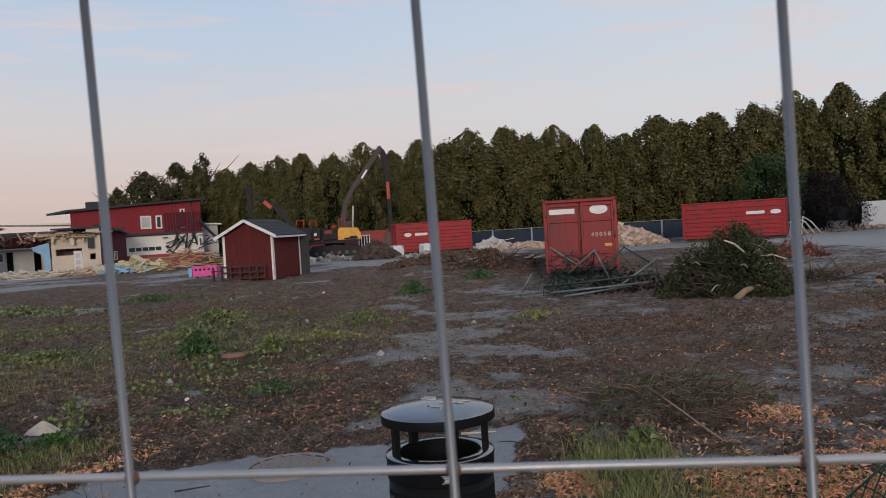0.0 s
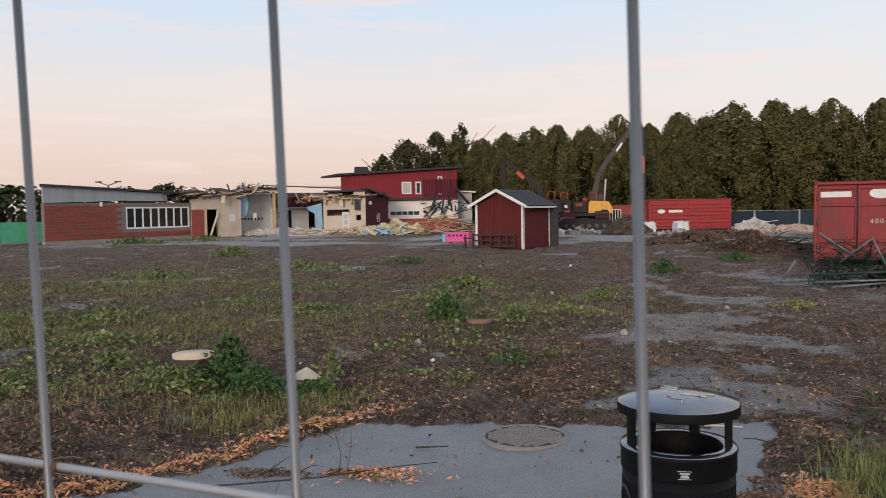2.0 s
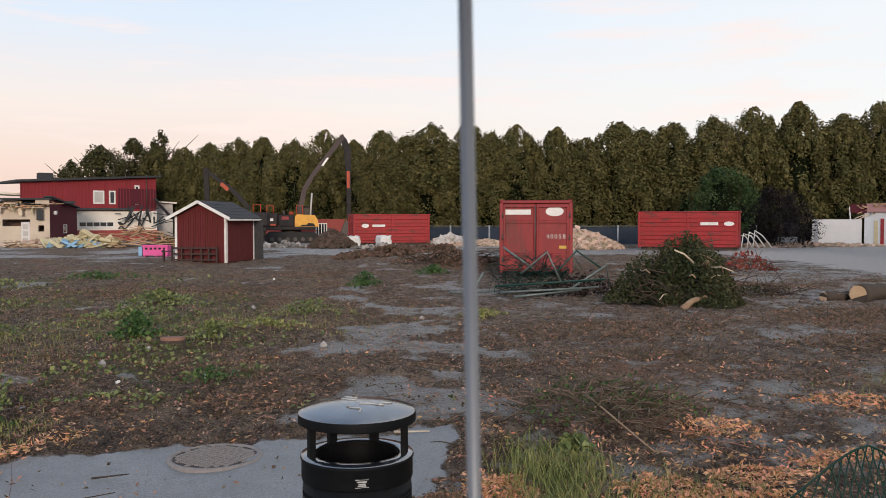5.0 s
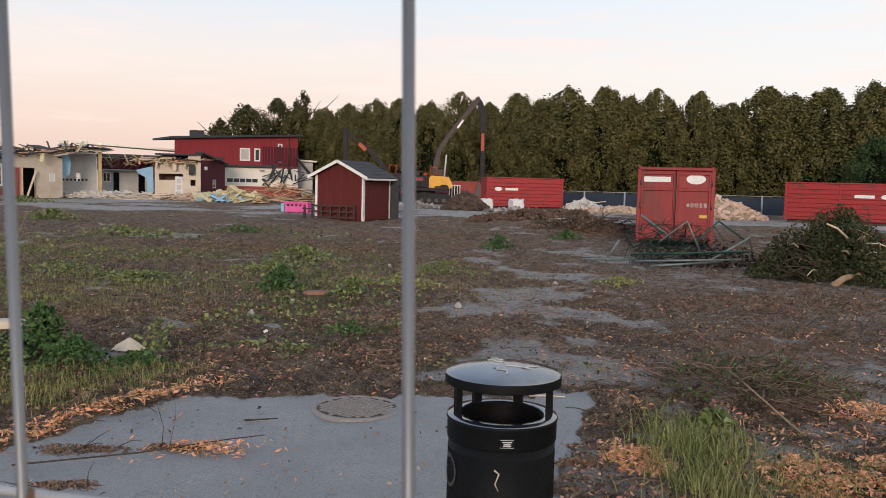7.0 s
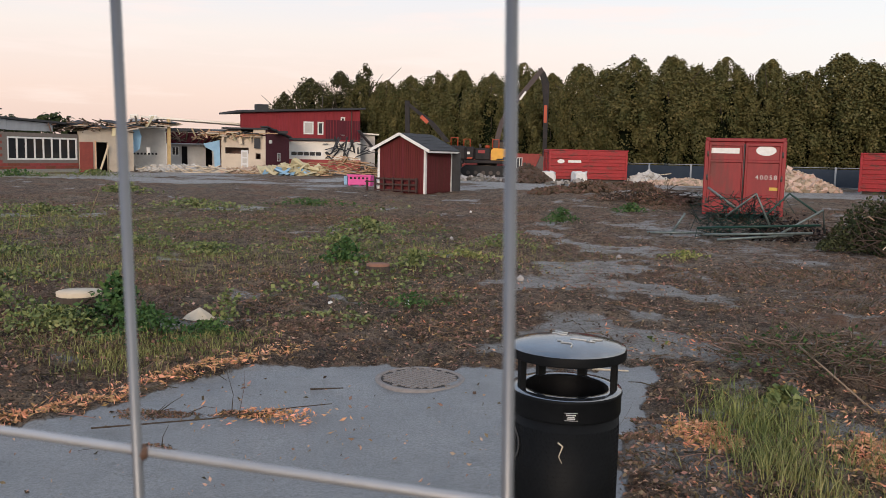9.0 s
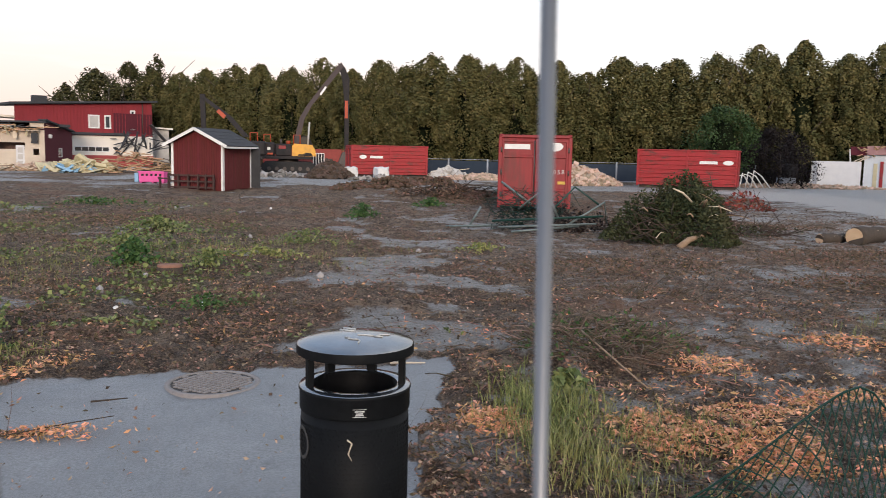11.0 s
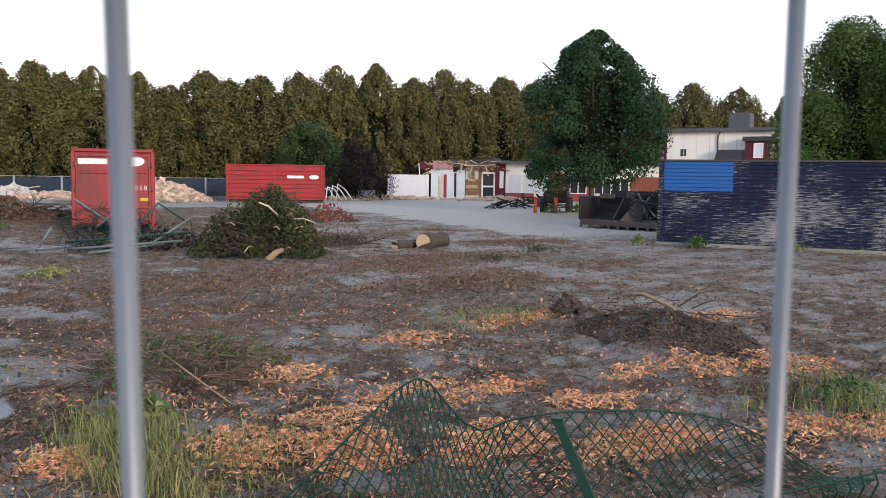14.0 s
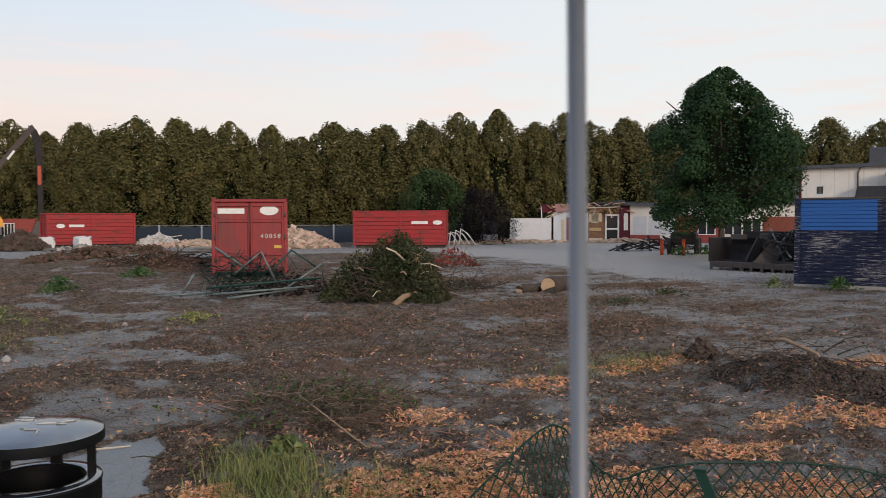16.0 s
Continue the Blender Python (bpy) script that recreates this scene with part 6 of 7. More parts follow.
d1 = digger(-0.1, 69.3, 0, "yellow and charcoal tracked excavator with long raised boom")
OX, OZ = 0.1, 0.05
bo = lambda *p: [(x + OX, -0.0, z - OZ) for x, z in p]
bm = extrude(bmesh.new(), [(x + OX, z - OZ) for x, z in ((0.2, 2.0), (0.65, 1.9), (1.15, 4.3), (1.75, 5.4), (4.25, 8.55), (4.05, 8.88), (3.75, 8.55), (1.4, 5.5), (0.78, 4.4))], -0.25, 0.25)
part("boom", bm, "boom", d1, "long dark boom")
part("boom_lettering", beam(bmesh.new(), (2.4 + OX, -0.27, 6.2), (2.85 + OX, -0.27, 6.85), 0.02, 0.16), "white", d1, "plain pale bar on the boom")
part("boom_cylinder", T([(1.4 + OX, -0.3, 1.9), (1.55 + OX, -0.3, 4.0)], 0.07, 8), "plaster", d1, "bright hydraulic ram")
part("stick", extrude(bmesh.new(), [(x + OX, z - OZ) for x, z in ((3.8, 8.8), (4.35, 8.5), (4.72, 7.6), (4.68, 1.6), (4.38, 1.6), (4.32, 6.0), (4.15, 7.5))], -0.2, 0.2), "machine", d1, "dark dipper arm")
part("stick_panel", B(4.36 + OX, 4.60 + OX, -0.23, -0.2, 4.4, 5.8), "orange", d1, "orange panel")
part("grapple", extrude(bmesh.new(), [(x + OX, z) for x, z in ((4.2, 1.7), (4.9, 1.7), (5.2, 0.9), (4.9, 0.2), (4.6, 0.5), (4.2, 0.2), (3.9, 0.9))], -0.4, 0.4), "steel", d1)
d2 = digger(-4.2, 61.5, 180, "second excavator with dark folded boom behind the shed")
part("boom", extrude(bmesh.new(), [(1.65, 5.35), (1.95, 5.3), (0.2, 3.95), (-1.0, 2.6), (-1.4, 2.6), (-0.2, 4.0)], -0.25, 0.25), "machine", d2).matrix_local = Matrix.Translation((0, 0, 0))
part("boom_panel", beam(bmesh.new(), (0.75, 0.28, 4.4), (0.25, 0.28, 3.95), 0.02, 0.26), "orange", d2, "orange panel")
part("stick", extrude(bmesh.new(), [(1.95, 5.5), (1.6, 5.5), (1.55, 2.6), (1.85, 2.6)], -0.2, 0.2), "machine", d2)

# ---- open skip with attachments, orange loader, bollards ----
sk = thing("open_skip", 22.75, 21.4, 0.0, -84, "low dark flat-rack skip loaded with buckets and hoses", "skip")
part("bed", B(0, 3.4, 0, 1.9, 0.12, 0.32, bevel=0.02), "steel", sk)
part("back_board", B(0.05, 3.35, 1.82, 1.9, 0.32, 1.35, bevel=0.01), "machine", sk, "dark back board")
for k in range(9):
    part("cross_bar", B(0.05 + k * 0.4, 0.15 + k * 0.4, -0.03, 0.0, 0.02, 0.30), "steel", sk)
part("end_gate", B(-0.05, 0.05, 0, 1.9, 0.3, 1.15, bevel=0.02), "machine", sk, "dark end board")
part("end_gate", B(3.35, 3.45, 0, 1.9, 0.3, 1.75, bevel=0.02), "steel", sk)
for x, z, s, a in ((0.75, 0.85, 0.85, 40), (1.7, 0.95, 0.9, -8)):
    bk = thing("digger_bucket", 22.75 + 0.105 * x + 0.6, 21.4 - 0.99 * x, 0.32, -35 + a, "dark steel digger bucket lying in the skip", "bucket", "buckets in the skip")
    pr = [(-0.45, 0.0), (0.3, 0.0), (0.5, 0.25), (0.52, 0.7), (0.35, 1.0), (0.30, 0.98), (0.44, 0.68), (0.42, 0.3), (0.26, 0.07), (-0.45, 0.05)]
    part("shell", extrude(bmesh.new(), [(q * s, w * s) for q, w in pr], -0.5, 0.6), "machine", bk)
    part("cheek", extrude(bmesh.new(), [(q * s, w * s) for q, w in pr[:5]], -0.52, -0.48), "steel", bk)
    part("bracket", B(-0.1, 0.15, -0.2, 0.3, 0.9 * s, 1.1 * s), "steel", bk)
rr = random.Random(3)
for k in range(12):
    pts = [(rr.uniform(1.9, 3.3), rr.uniform(-0.05, 0.9), rr.uniform(0.4, 1.5)) for _ in range(4)]
    cv = [Vector(pts[0]).lerp(Vector(pts[1]), i / 4) for i in range(4)] + [Vector(pts[1]).lerp(Vector(pts[2]), i / 4) for i in range(4)] + [Vector(pts[2]).lerp(Vector(pts[3]), i / 4) for i in range(5)]
    for i in range(3):
        cv = [cv[0]] + [(a + b * 2 + c) / 4 for a, b, c in zip(cv, cv[1:], cv[2:])] + [cv[-1]]
    part("hose", T(cv, 0.035, 6), "rubber" if k % 3 else "greynet", sk, "coiled hydraulic hose")
for dx in (0, 1.05):
    t = thing("bollard", 29.4 + dx, 30.7 - 0.36 * dx, 0, 0, "red steel bollard at the yard edge", "bollard", "red bollards")
    part("post", T([(0, 0, 0), (0, 0, 0.78)], 0.085, 12), "orange", t)
    part("cap", T([(0, 0, 0.78), (0, 0, 0.81)], 0.09, 12), "orange", t)
t = thing("loader", 31.6, 31.4, 0, 40, "orange compact loader parked by the wing", "loader")
part("body", B(-0.9, 0.9, -0.6, 0.6, 0.5, 1.15, bevel=0.1), "machine", t)
part("seat_guard", extrude(bmesh.new(), [(-0.9, 1.1), (-0.2, 1.1), (-0.3, 2.0), (-0.7, 2.0)], -0.4, 0.4), "orange", t, "orange guard")
for x in (-0.6, 0.6):
    for y in (-0.65, 0.65):
        part("wheel", T([(x, y - 0.12, 0.4), (x, y + 0.12, 0.4)], 0.4, 16), "rubber", t)
part("arm", beam(bmesh.new(), (0.2, -0.5, 1.1), (1.6, -0.5, 0.5), 0.12, 0.2), "machine", t)
planks("scrap_heap", 33.5, 35.5, 3.2, 1.0, 0.8, 70, "machine", 9, "heap of dark scrap by the wing", 1.8)
t, L = along("white_screen", (36.2, 54.2), (38.8, 52.4), "pale site cabin wall beside the pavilion", "cabin")
part("wall", B(0, L, 0, 1.5, 0, 1.85), "paleglass", t)
part("door_strip", B(0.1, 0.4, -0.02, 0, 0, 1.8), "fascia", t)
t = thing("bent_tubes", 27.6, 49.3, 0.05, 0, "bent white metal tubes on the ground", "scrap tubes")
for k in range(4):
    part("tube", T([(k * 0.4, 0, 0), (k * 0.4 + 0.2, 0.1, 0.8 + 0.1 * k), (k * 0.4 + 0.8, 0.2, 0.75), (k * 0.45 + 1.3, 0.2, 0.0)], 0.04, 6), "white", t)
t = thing("light_mast", 32.6, 51.5, 0, 0, "small grey mobile machine by the trees", "machine")
part("base", B(-0.5, 0.5, -0.4, 0.4, 0.05, 0.7, bevel=0.05), "fascia", t)
part("drum", T([(0.1, -0.5, 1.2), (0.1, 0.3, 1.2)], 0.45, 14), "machine", t)
part("arm", T([(-0.4, 0, 0.6), (-0.4, 0, 1.4), (0.1, 0, 1.4)], 0.05, 6), "steel", t)

# ---- logs, stumps, manhole ----
def log(x, y, z, rz, ln, r, label, tilt=0):
    t = thing("log", x, y, z, rz, label, "log")
    rr = random.Random(int(x * 100))
    bm = T([(ln * i / 6, 0.02 * rr.uniform(-1, 1), r + 0.02 * rr.uniform(-1, 1)) for i in range(7)], r, 18, 0.94)
    for v in bm.verts:
        v.co += Vector((0, 1, 0)) * 0.03 * noise.noise(v.co * 4) + Vector((0, 0, 0.03 * noise.noise(v.co * 3.3 + Vector((7, 0, 0)))))
    part("bark", bm, "bark", t)
    part("cut_face", T([(-0.006, 0, r), (0.004, 0, r)], r * 0.93, 24), "wood", t, "fresh pale cut face")
    for k in range(3):
        part("bare_patch", B(0.1 + ln * k * 0.28, 0.22 + ln * k * 0.3, -r * 0.72, -r * 0.5, r * 1.1, r * 1.62, bevel=0.04), "palewood", t, "patch with bark torn off")
    return t


log(12.2, 16.55, 0.0, 28, 1.15, 0.205, "thick sawn tree trunk section with pale cut face")
log(11.6, 16.9, 0.0, 10, 0.7, 0.12, "thin dark sawn log")
solid("split_limb", T([(7.7, 15.75, 0.05), (7.95, 15.85, 0.2), (8.3, 16.0, 0.26), (8.5, 16.2, 0.2)], 0.075, 8, 0.5), "palewig", 0, 0, 0, 0, "pale split limb poking out of the brush pile", "branch", smooth=True)


def stump(x, y, r, hh, label, top="palewood", name="tree_stump"):
    t = thing(name, x, y, height(x, y) - 0.03, 0, label, "stump")
    bm = lathe(bmesh.new(), [(r * 1.35, 0), (r * 1.1, hh * 0.4), (r, hh)], 22)
    for v in bm.verts:
        k = 1 + 0.13 * noise.noise(Vector((v.co.x * 6, v.co.y * 6, x)))
        v.co.x *= k
        v.co.y *= k
    part("bark", bm, "bark", t)
    bm = lathe(bmesh.new(), [(r * 1.02, hh - 0.03), (r * 1.03, hh + 0.012), (0.001, hh + 0.018)], 22)
    for v in bm.verts:
        k = 1 + 0.12 * noise.noise(Vector((v.co.x * 6, v.co.y * 6, x)))
        v.co.x *= k
        v.co.y *= k
    part("cut_top", bm, top, t, "pale sawn top")
    return t


stump(-4.25, 8.35, 0.21, 0.27, "sawn tree stump with pale top among weeds")
stump(-1.72, 12.75, 0.17, 0.16, "low reddish sawn stump among weeds", "rosewood")
bm = bmesh.new()
bmesh.ops.create_cone(bm, cap_ends=True, segments=7, radius1=0.19, radius2=0.03, depth=0.10, matrix=Matrix.Translation((0, 0, 0.05)))
for v in bm.verts:
    v.co += Vector((noise.noise(v.co * 9), noise.noise(v.co * 9 + Vector((3, 0, 0))), 0)) * 0.05
solid("wood_slab", bm, "palewood", -3.1, 8.68, height(-3.1, 8.68), 20, "pale wedge of split wood on the soil", "wood")

mh = thing("manhole_cover", -0.59, 6.71, height(-0.59, 6.71) + 0.014, 52, "round cast iron manhole cover with chequered pattern", "manhole cover")
part("ring", lathe(bmesh.new(), [(0.325, -0.02), (0.325, 0.008), (0.365, 0.008), (0.372, -0.02)], 48), "iron", mh)
# plate darker than the ring and the studs
part("plate", lathe(bmesh.new(), [(0.32, -0.02), (0.32, 0.002), (0.001, 0.002)], 48, False), "ironlow", mh)
bm = bmesh.new()
for i in range(-6, 7):
    for j in range(-6, 7):
        x, y = i * 0.049, j * 0.049
        if math.hypot(x, y) < 0.295:
            box(bm, x - 0.017, x + 0.017, y - 0.017, y + 0.017, 0.002, 0.010)
part("stud_pattern", bm, "iron", mh, "raised square studs")

# ---- brush pile, twig piles, scrap ----
def brush(name, x, y, rx, ry, h, nt, nl, leafm, seed, label, tw=0.012, leaf=0.09, twigm="twig", twl=None):
    t = thing(name, x, y, height(x, y) - 0.03, 0, label, "brush pile")
    rr = random.Random(seed)
    bm = bmesh.new()
    for k in range(nt):
        a, q = rr.uniform(0, 6.28), math.sqrt(rr.random()) * 0.95
        p = Vector((math.cos(a) * q * rx, math.sin(a) * q * ry, 0.03 + h * (1 - q * q) * rr.uniform(0.1, 1.0)))
        d = Vector((rr.uniform(-1, 1) + math.cos(a) * 0.6, rr.uniform(-1, 1) + math.sin(a) * 0.4, rr.uniform(-0.35, 0.6))).normalized()
        ln = rr.uniform(0.3, 0.8) * (twl or max(rx, 0.5) * 0.8)
        e = p + d * ln
        e.z = max(0.02, e.z)
        mid = (p + e) / 2 + Vector((rr.uniform(-.1, .1), rr.uniform(-.1, .1), rr.uniform(-.05, .12))) * ln
        mid.z = max(0.02, mid.z)
        tube(bm, [p, mid, e], tw * rr.uniform(0.4, 1.5), 4, 0.35, False)
    tagged(part("branch_tangle", bm, twigm, t), kind="stuff")
    if nl:
        rng = np.random.default_rng(seed)
        a, q = rng.uniform(0, 6.283, nl), np.sqrt(rng.uniform(0, 1, nl))
        lump = 1 + 0.25 * np.sin(a * 3 + seed) + 0.15 * np.sin(a * 7)
        c = np.stack([np.cos(a) * q * rx * lump, np.sin(a) * q * ry * lump, 0.03 + h * (1 - q ** 2.6) * (1 + 0.22 * np.sin(a * 2 + seed) * q + 0.16 * np.sin(a * 5 + 9 * q)) * np.sqrt(rng.uniform(0.02, 1.1, nl))], 1)
        nm = rng.normal(size=(nl, 3)) + np.array([0, 0, 0.5])
        v, f = tri_leaves(c, nm, rng.uniform(0.6, 1.3, nl) * leaf, rng, 0.5)
        mesh_np("leaves", v, f, leafm, t)
    return t


brush("brush_pile", 8.4, 17.1, 1.3, 1.2, 1.25, 240, 15000, "drybush", 31, "big pile of cut branches with wilting leaves", 0.014, 0.085, "twig", 0.95)
rr = random.Random(44)
for k in range(16):
    a = rr.uniform(0, 6.28)
    p = Vector((8.35 + math.cos(a) * rr.uniform(0.2, 1.2), 17.1 - abs(math.sin(a)) * rr.uniform(0.5, 1.25), rr.uniform(0.15, 1.0)))
    q = p + Vector((rr.uniform(-0.6, 0.6), rr.uniform(-0.3, 0.1), rr.uniform(-0.15, 0.3)))
    solid("cut_branch", T([p, (p + q) / 2 + Vector((0, 0, 0.05)), q], rr.uniform(0.012, 0.03), 6, 0.7), "palewig" if k % 3 else "palewood", 0, 0, 0, 0, "pale sawn branch sticking out of the brush pile", "branch", "sawn branches in the brush", smooth=True)
brush("brush_pile", 10.9, 19.0, 1.5, 0.8, 0.25, 120, 700, "drybush", 32, "flat spread of cut twigs by the log", 0.012, 0.08)
brush("brush_pile", 6.7, 19.4, 0.9, 0.5, 0.5, 60, 500, "purple", 33, "dark tangle of twigs", 0.014, 0.1)
brush("twig_heap", 2.7, 7.1, 0.8, 0.55, 0.30, 560, 420, "darkweed", 34, "low heap of dry dark twigs on the soil", 0.0060, 0.045, "barkbits", 0.38)
brush("twig_heap", 7.75, 6.0, 0.7, 0.8, 0.30, 50, 0, "drybush", 35, "roots and twigs in the earth mound", 0.007, 0.05, "twig", 0.6)
brush("twig_heap", 6.0, 33.0, 1.8, 0.8, 0.5, 130, 500, "chip", 36, "low brown heap of roots and twigs", 0.018, 0.12)
brush("twig_heap", 15.8, 27.5, 1.3, 0.6, 0.6, 50, 420, "redleaf", 37, "small heap with red withered leaves", 0.014, 0.14)
rr = random.Random(12)
for (p, r, mt, lab) in (([(2.52, 7.05, 0.33), (2.58, 6.55, 0.24), (2.70, 6.1, 0.1), (2.72, 5.97, 0.08)], 0.010, "palewig", "dead pale branch lying on the twigs"),
                        ([(8.05, 6.75, 0.42), (8.02, 6.4, 0.47), (8.05, 6.0, 0.36), (8.02, 5.85, 0.2)], 0.03, "palewig", "pale root sticking out of the mound"),
                        ([(-2.6, 5.15, 0.03), (-1.9, 5.4, 0.04), (-1.4, 5.75, 0.03), (-1.15, 5.8, 0.05)], 0.006, "twig", "long dark twig on the asphalt"),
                        ([(-1.4, 6.25, 0.02), (-1.15, 6.28, 0.03)], 0.008, "twig", "short dark twig on the asphalt"),
                        ([(0.85, 7.05, 0.05), (1.15, 7.02, 0.05)], 0.012, "palewood", "short pale stick beside the asphalt"),
                        ([(-9.0, 15.5, 0), (-8.8, 15.4, 0.7)], 0.012, "palewig", "thin dry stalk standing in the field"),
                        ([(-10.0, 20.5, 0), (-9.6, 20.4, 0.9)], 0.012, "palewig", "thin dry stalk standing in the field"),
                        ([(-8.1, 11.2, 0), (-8.25, 11.2, 0.45)], 0.008, "palewig", "thin dry stalk standing in the field")):
    solid("stick", T(p, r, 6, 0.5), mt, 0, 0, 0, 0, lab, "stick", smooth=True)

sc = thing("scrap_frames", 6.0, 19.6, height(6, 19.6), 0, "tangle of green metal frames, pipes and netting", "scrap metal")
rr = random.Random(77)
for p in ([(-1.2, -0.5, 0.25), (1.0, -0.9, 0.4)], [(-1.1, -0.6, 0.12), (0.9, -0.8, 0.22)], [(-0.9, -0.9, 0.05), (0.6, -0.6, 0.15)], [(0.1, -0.4, 0.5), (0.7, 0.0, 1.0), (1.1, -0.5, 0.6)], [(-0.9, 0.0, 1.1), (-0.3, -0.2, 0.6)],
          [(-0.6, -0.3, 0.5), (-0.1, -0.5, 1.0), (0.2, -0.5, 0.3)], [(0.2, -0.7, 0.1), (1.1, -0.7, 0.7), (1.2, -0.6, 0.2)], [(-2.0, 0.3, 0.05), (-0.9, 0.2, 0.08)], [(-1.5, 0.4, 0.0), (-1.25, 0.3, 0.5)]):
    part("pipe", T(p, 0.024, 8), "greynet" if rr.random() < 0.75 else "greenpost", sc)
sc.scale = (1.15, 1.15, 1.05)
for k in range(110):
    a = Vector((rr.uniform(-0.9, 0.5), rr.uniform(-0.3, 0.5), rr.uniform(0.05, 0.8)))
    pts = [a + Vector((rr.uniform(-.35, .35), rr.uniform(-.3, .3), rr.uniform(-.3, .35))) for _ in range(4)]
    pts = [Vector((p.x, p.y, max(0.03, p.z))) for p in pts]
    part("wire", T(pts, 0.007, 4), "greenwire" if k % 3 else "rubber", sc)

# ---- fallen chain-link netting and post ----
net = thing("chain_link_netting", 0, 0, 0, 0, "sagging green plastic-coated chain-link netting", "netting")
NA, NB = Vector((1.50, 3.80, 0)), Vector((5.2, 2.35, 0))
ctrl = [(0.0, 0.0), (0.06, 0.04), (0.13, 0.24), (0.17, 0.38), (0.21, 0.53), (0.25, 0.67), (0.275, 0.73), (0.297, 0.75), (0.315, 0.72), (0.34, 0.60), (0.362, 0.50), (0.385, 0.46), (0.405, 0.51), (0.425, 0.54), (0.48, 0.56), (0.61, 0.54), (0.70, 0.49), (0.755, 0.42), (0.82, 0.30), (0.87, 0.17), (0.915, 0.06), (1.0, 0.02)]


def net_top(u):
    for (u0, a), (u1, b) in zip(ctrl, ctrl[1:]):
        if u0 <= u <= u1:
            return a + (b - a) * (u - u0) / (u1 - u0)
    return ctrl[-1][1]


nu = 56
def npt(u, v):
    u = u if u < 0.25 else (0.25 + (u - 0.25) * 0.567 if u < 0.55 else 0.42 + (u - 0.55) * 1.289)
    top = net_top(max(0.0, min(1.0, u)))
    bulge = 0.14 * math.sin(u * 19) * (1 - v) + (0.25 * math.exp(-((u - 0.33) / 0.06) ** 2)) * (v - 0.3)
    p = NA.lerp(NB, u) + Vector((0.38, 0.92, 0)) * bulge
    p.z = 0.04 + top * v
    return p


nv = 11
for d in (1, -1):
    for i in range(-nv, nu + nv):
        pts = []
        for j in range(nv + 1):
            u = (i + d * j * 0.5 + (nv * 0.5 if d < 0 else 0)) / nu
            if 0 <= u <= 1:
                q = npt(u, j / nv)
                pts.append(q + Vector((0, 0.004 * (1 if (j + i) % 2 else -1), 0)))
        if len(pts) > 1:
            part("wire", T(pts, 0.0038, 5), "greenwire", net)
part("top_wire", T([npt(i / 60, 1.0) for i in range(61)], 0.0055, 6), "greenwire", net)
edge = thing("netting_roll", 0, 0, 0, 0, "curled edge of green chain-link netting near the panel", "netting")
EDGE = [(3.68, 2.25, 0.3), (3.95, 2.15, 0.33), (4.19, 2.08, 0.34), (4.44, 2.0, 0.36), (4.74, 1.9, 0.37)]
part("edge_wire", T(EDGE, 0.007, 6), "greenwire", edge)
for k in range(len(EDGE) - 1):
    for f_ in (0.0, 0.33, 0.66):
        p = Vector(EDGE[k]).lerp(Vector(EDGE[k + 1]), f_)
        part("knot", T([p + Vector((-0.012, 0, 0.006)), p + Vector((0, 0.004, 0.012)), p + Vector((0.012, 0, 0.004))], 0.006, 5), "greenwire", edge)
        part("wire", T([p, p + Vector((0.06, 0.01, -0.07)), p + Vector((0.0, 0.02, -0.15)), p + Vector((0.06, 0.03, -0.23)), p + Vector((0.02, 0.03, -0.33))], 0.005, 5), "greenwire", edge)
pt = thing("fence_post", 3.30, 2.73, 0, -46, "leaning green painted steel fence post", "post")
part("post", extrude(bmesh.new(), [(-0.025, 0), (0.025, 0), (-0.255, 0.63), (-0.305, 0.63)], -0.025, 0.025), "greenpost", pt)
part("cap", B(-0.31, -0.25, -0.03, 0.03, 0.63, 0.645), "greenwire", pt)

# ---- plants, leaves and litter ----
def weeds(x, y, r, n, leaf, hh, material, seed, label="clump of broad-leaved green weeds"):
    t = thing("weed_clump", x, y, 0, 0, label, "weeds", "weed clumps")
    rng = np.random.default_rng(seed)
    a, q = rng.uniform(0, 6.283, n), np.abs(rng.normal(0, 0.55, n))
    px, py = np.cos(a) * q * r, np.sin(a) * q * r * 0.75
    z = np.array([height(x + u, y + w) for u, w in zip(px, py)]) + 0.02 + hh * np.exp(-q * q * 1.2) * rng.uniform(0.05, 1, n)
    nm = rng.normal(size=(n, 3)) * 0.6 + np.array([0, -0.3, 0.8])
    v, f = tri_leaves(np.stack([px, py, z], 1), nm, rng.uniform(0.4, 1.1, n) * leaf, rng, 0.6, 0.6)
    mesh_np("leaves", v, f, material, t)


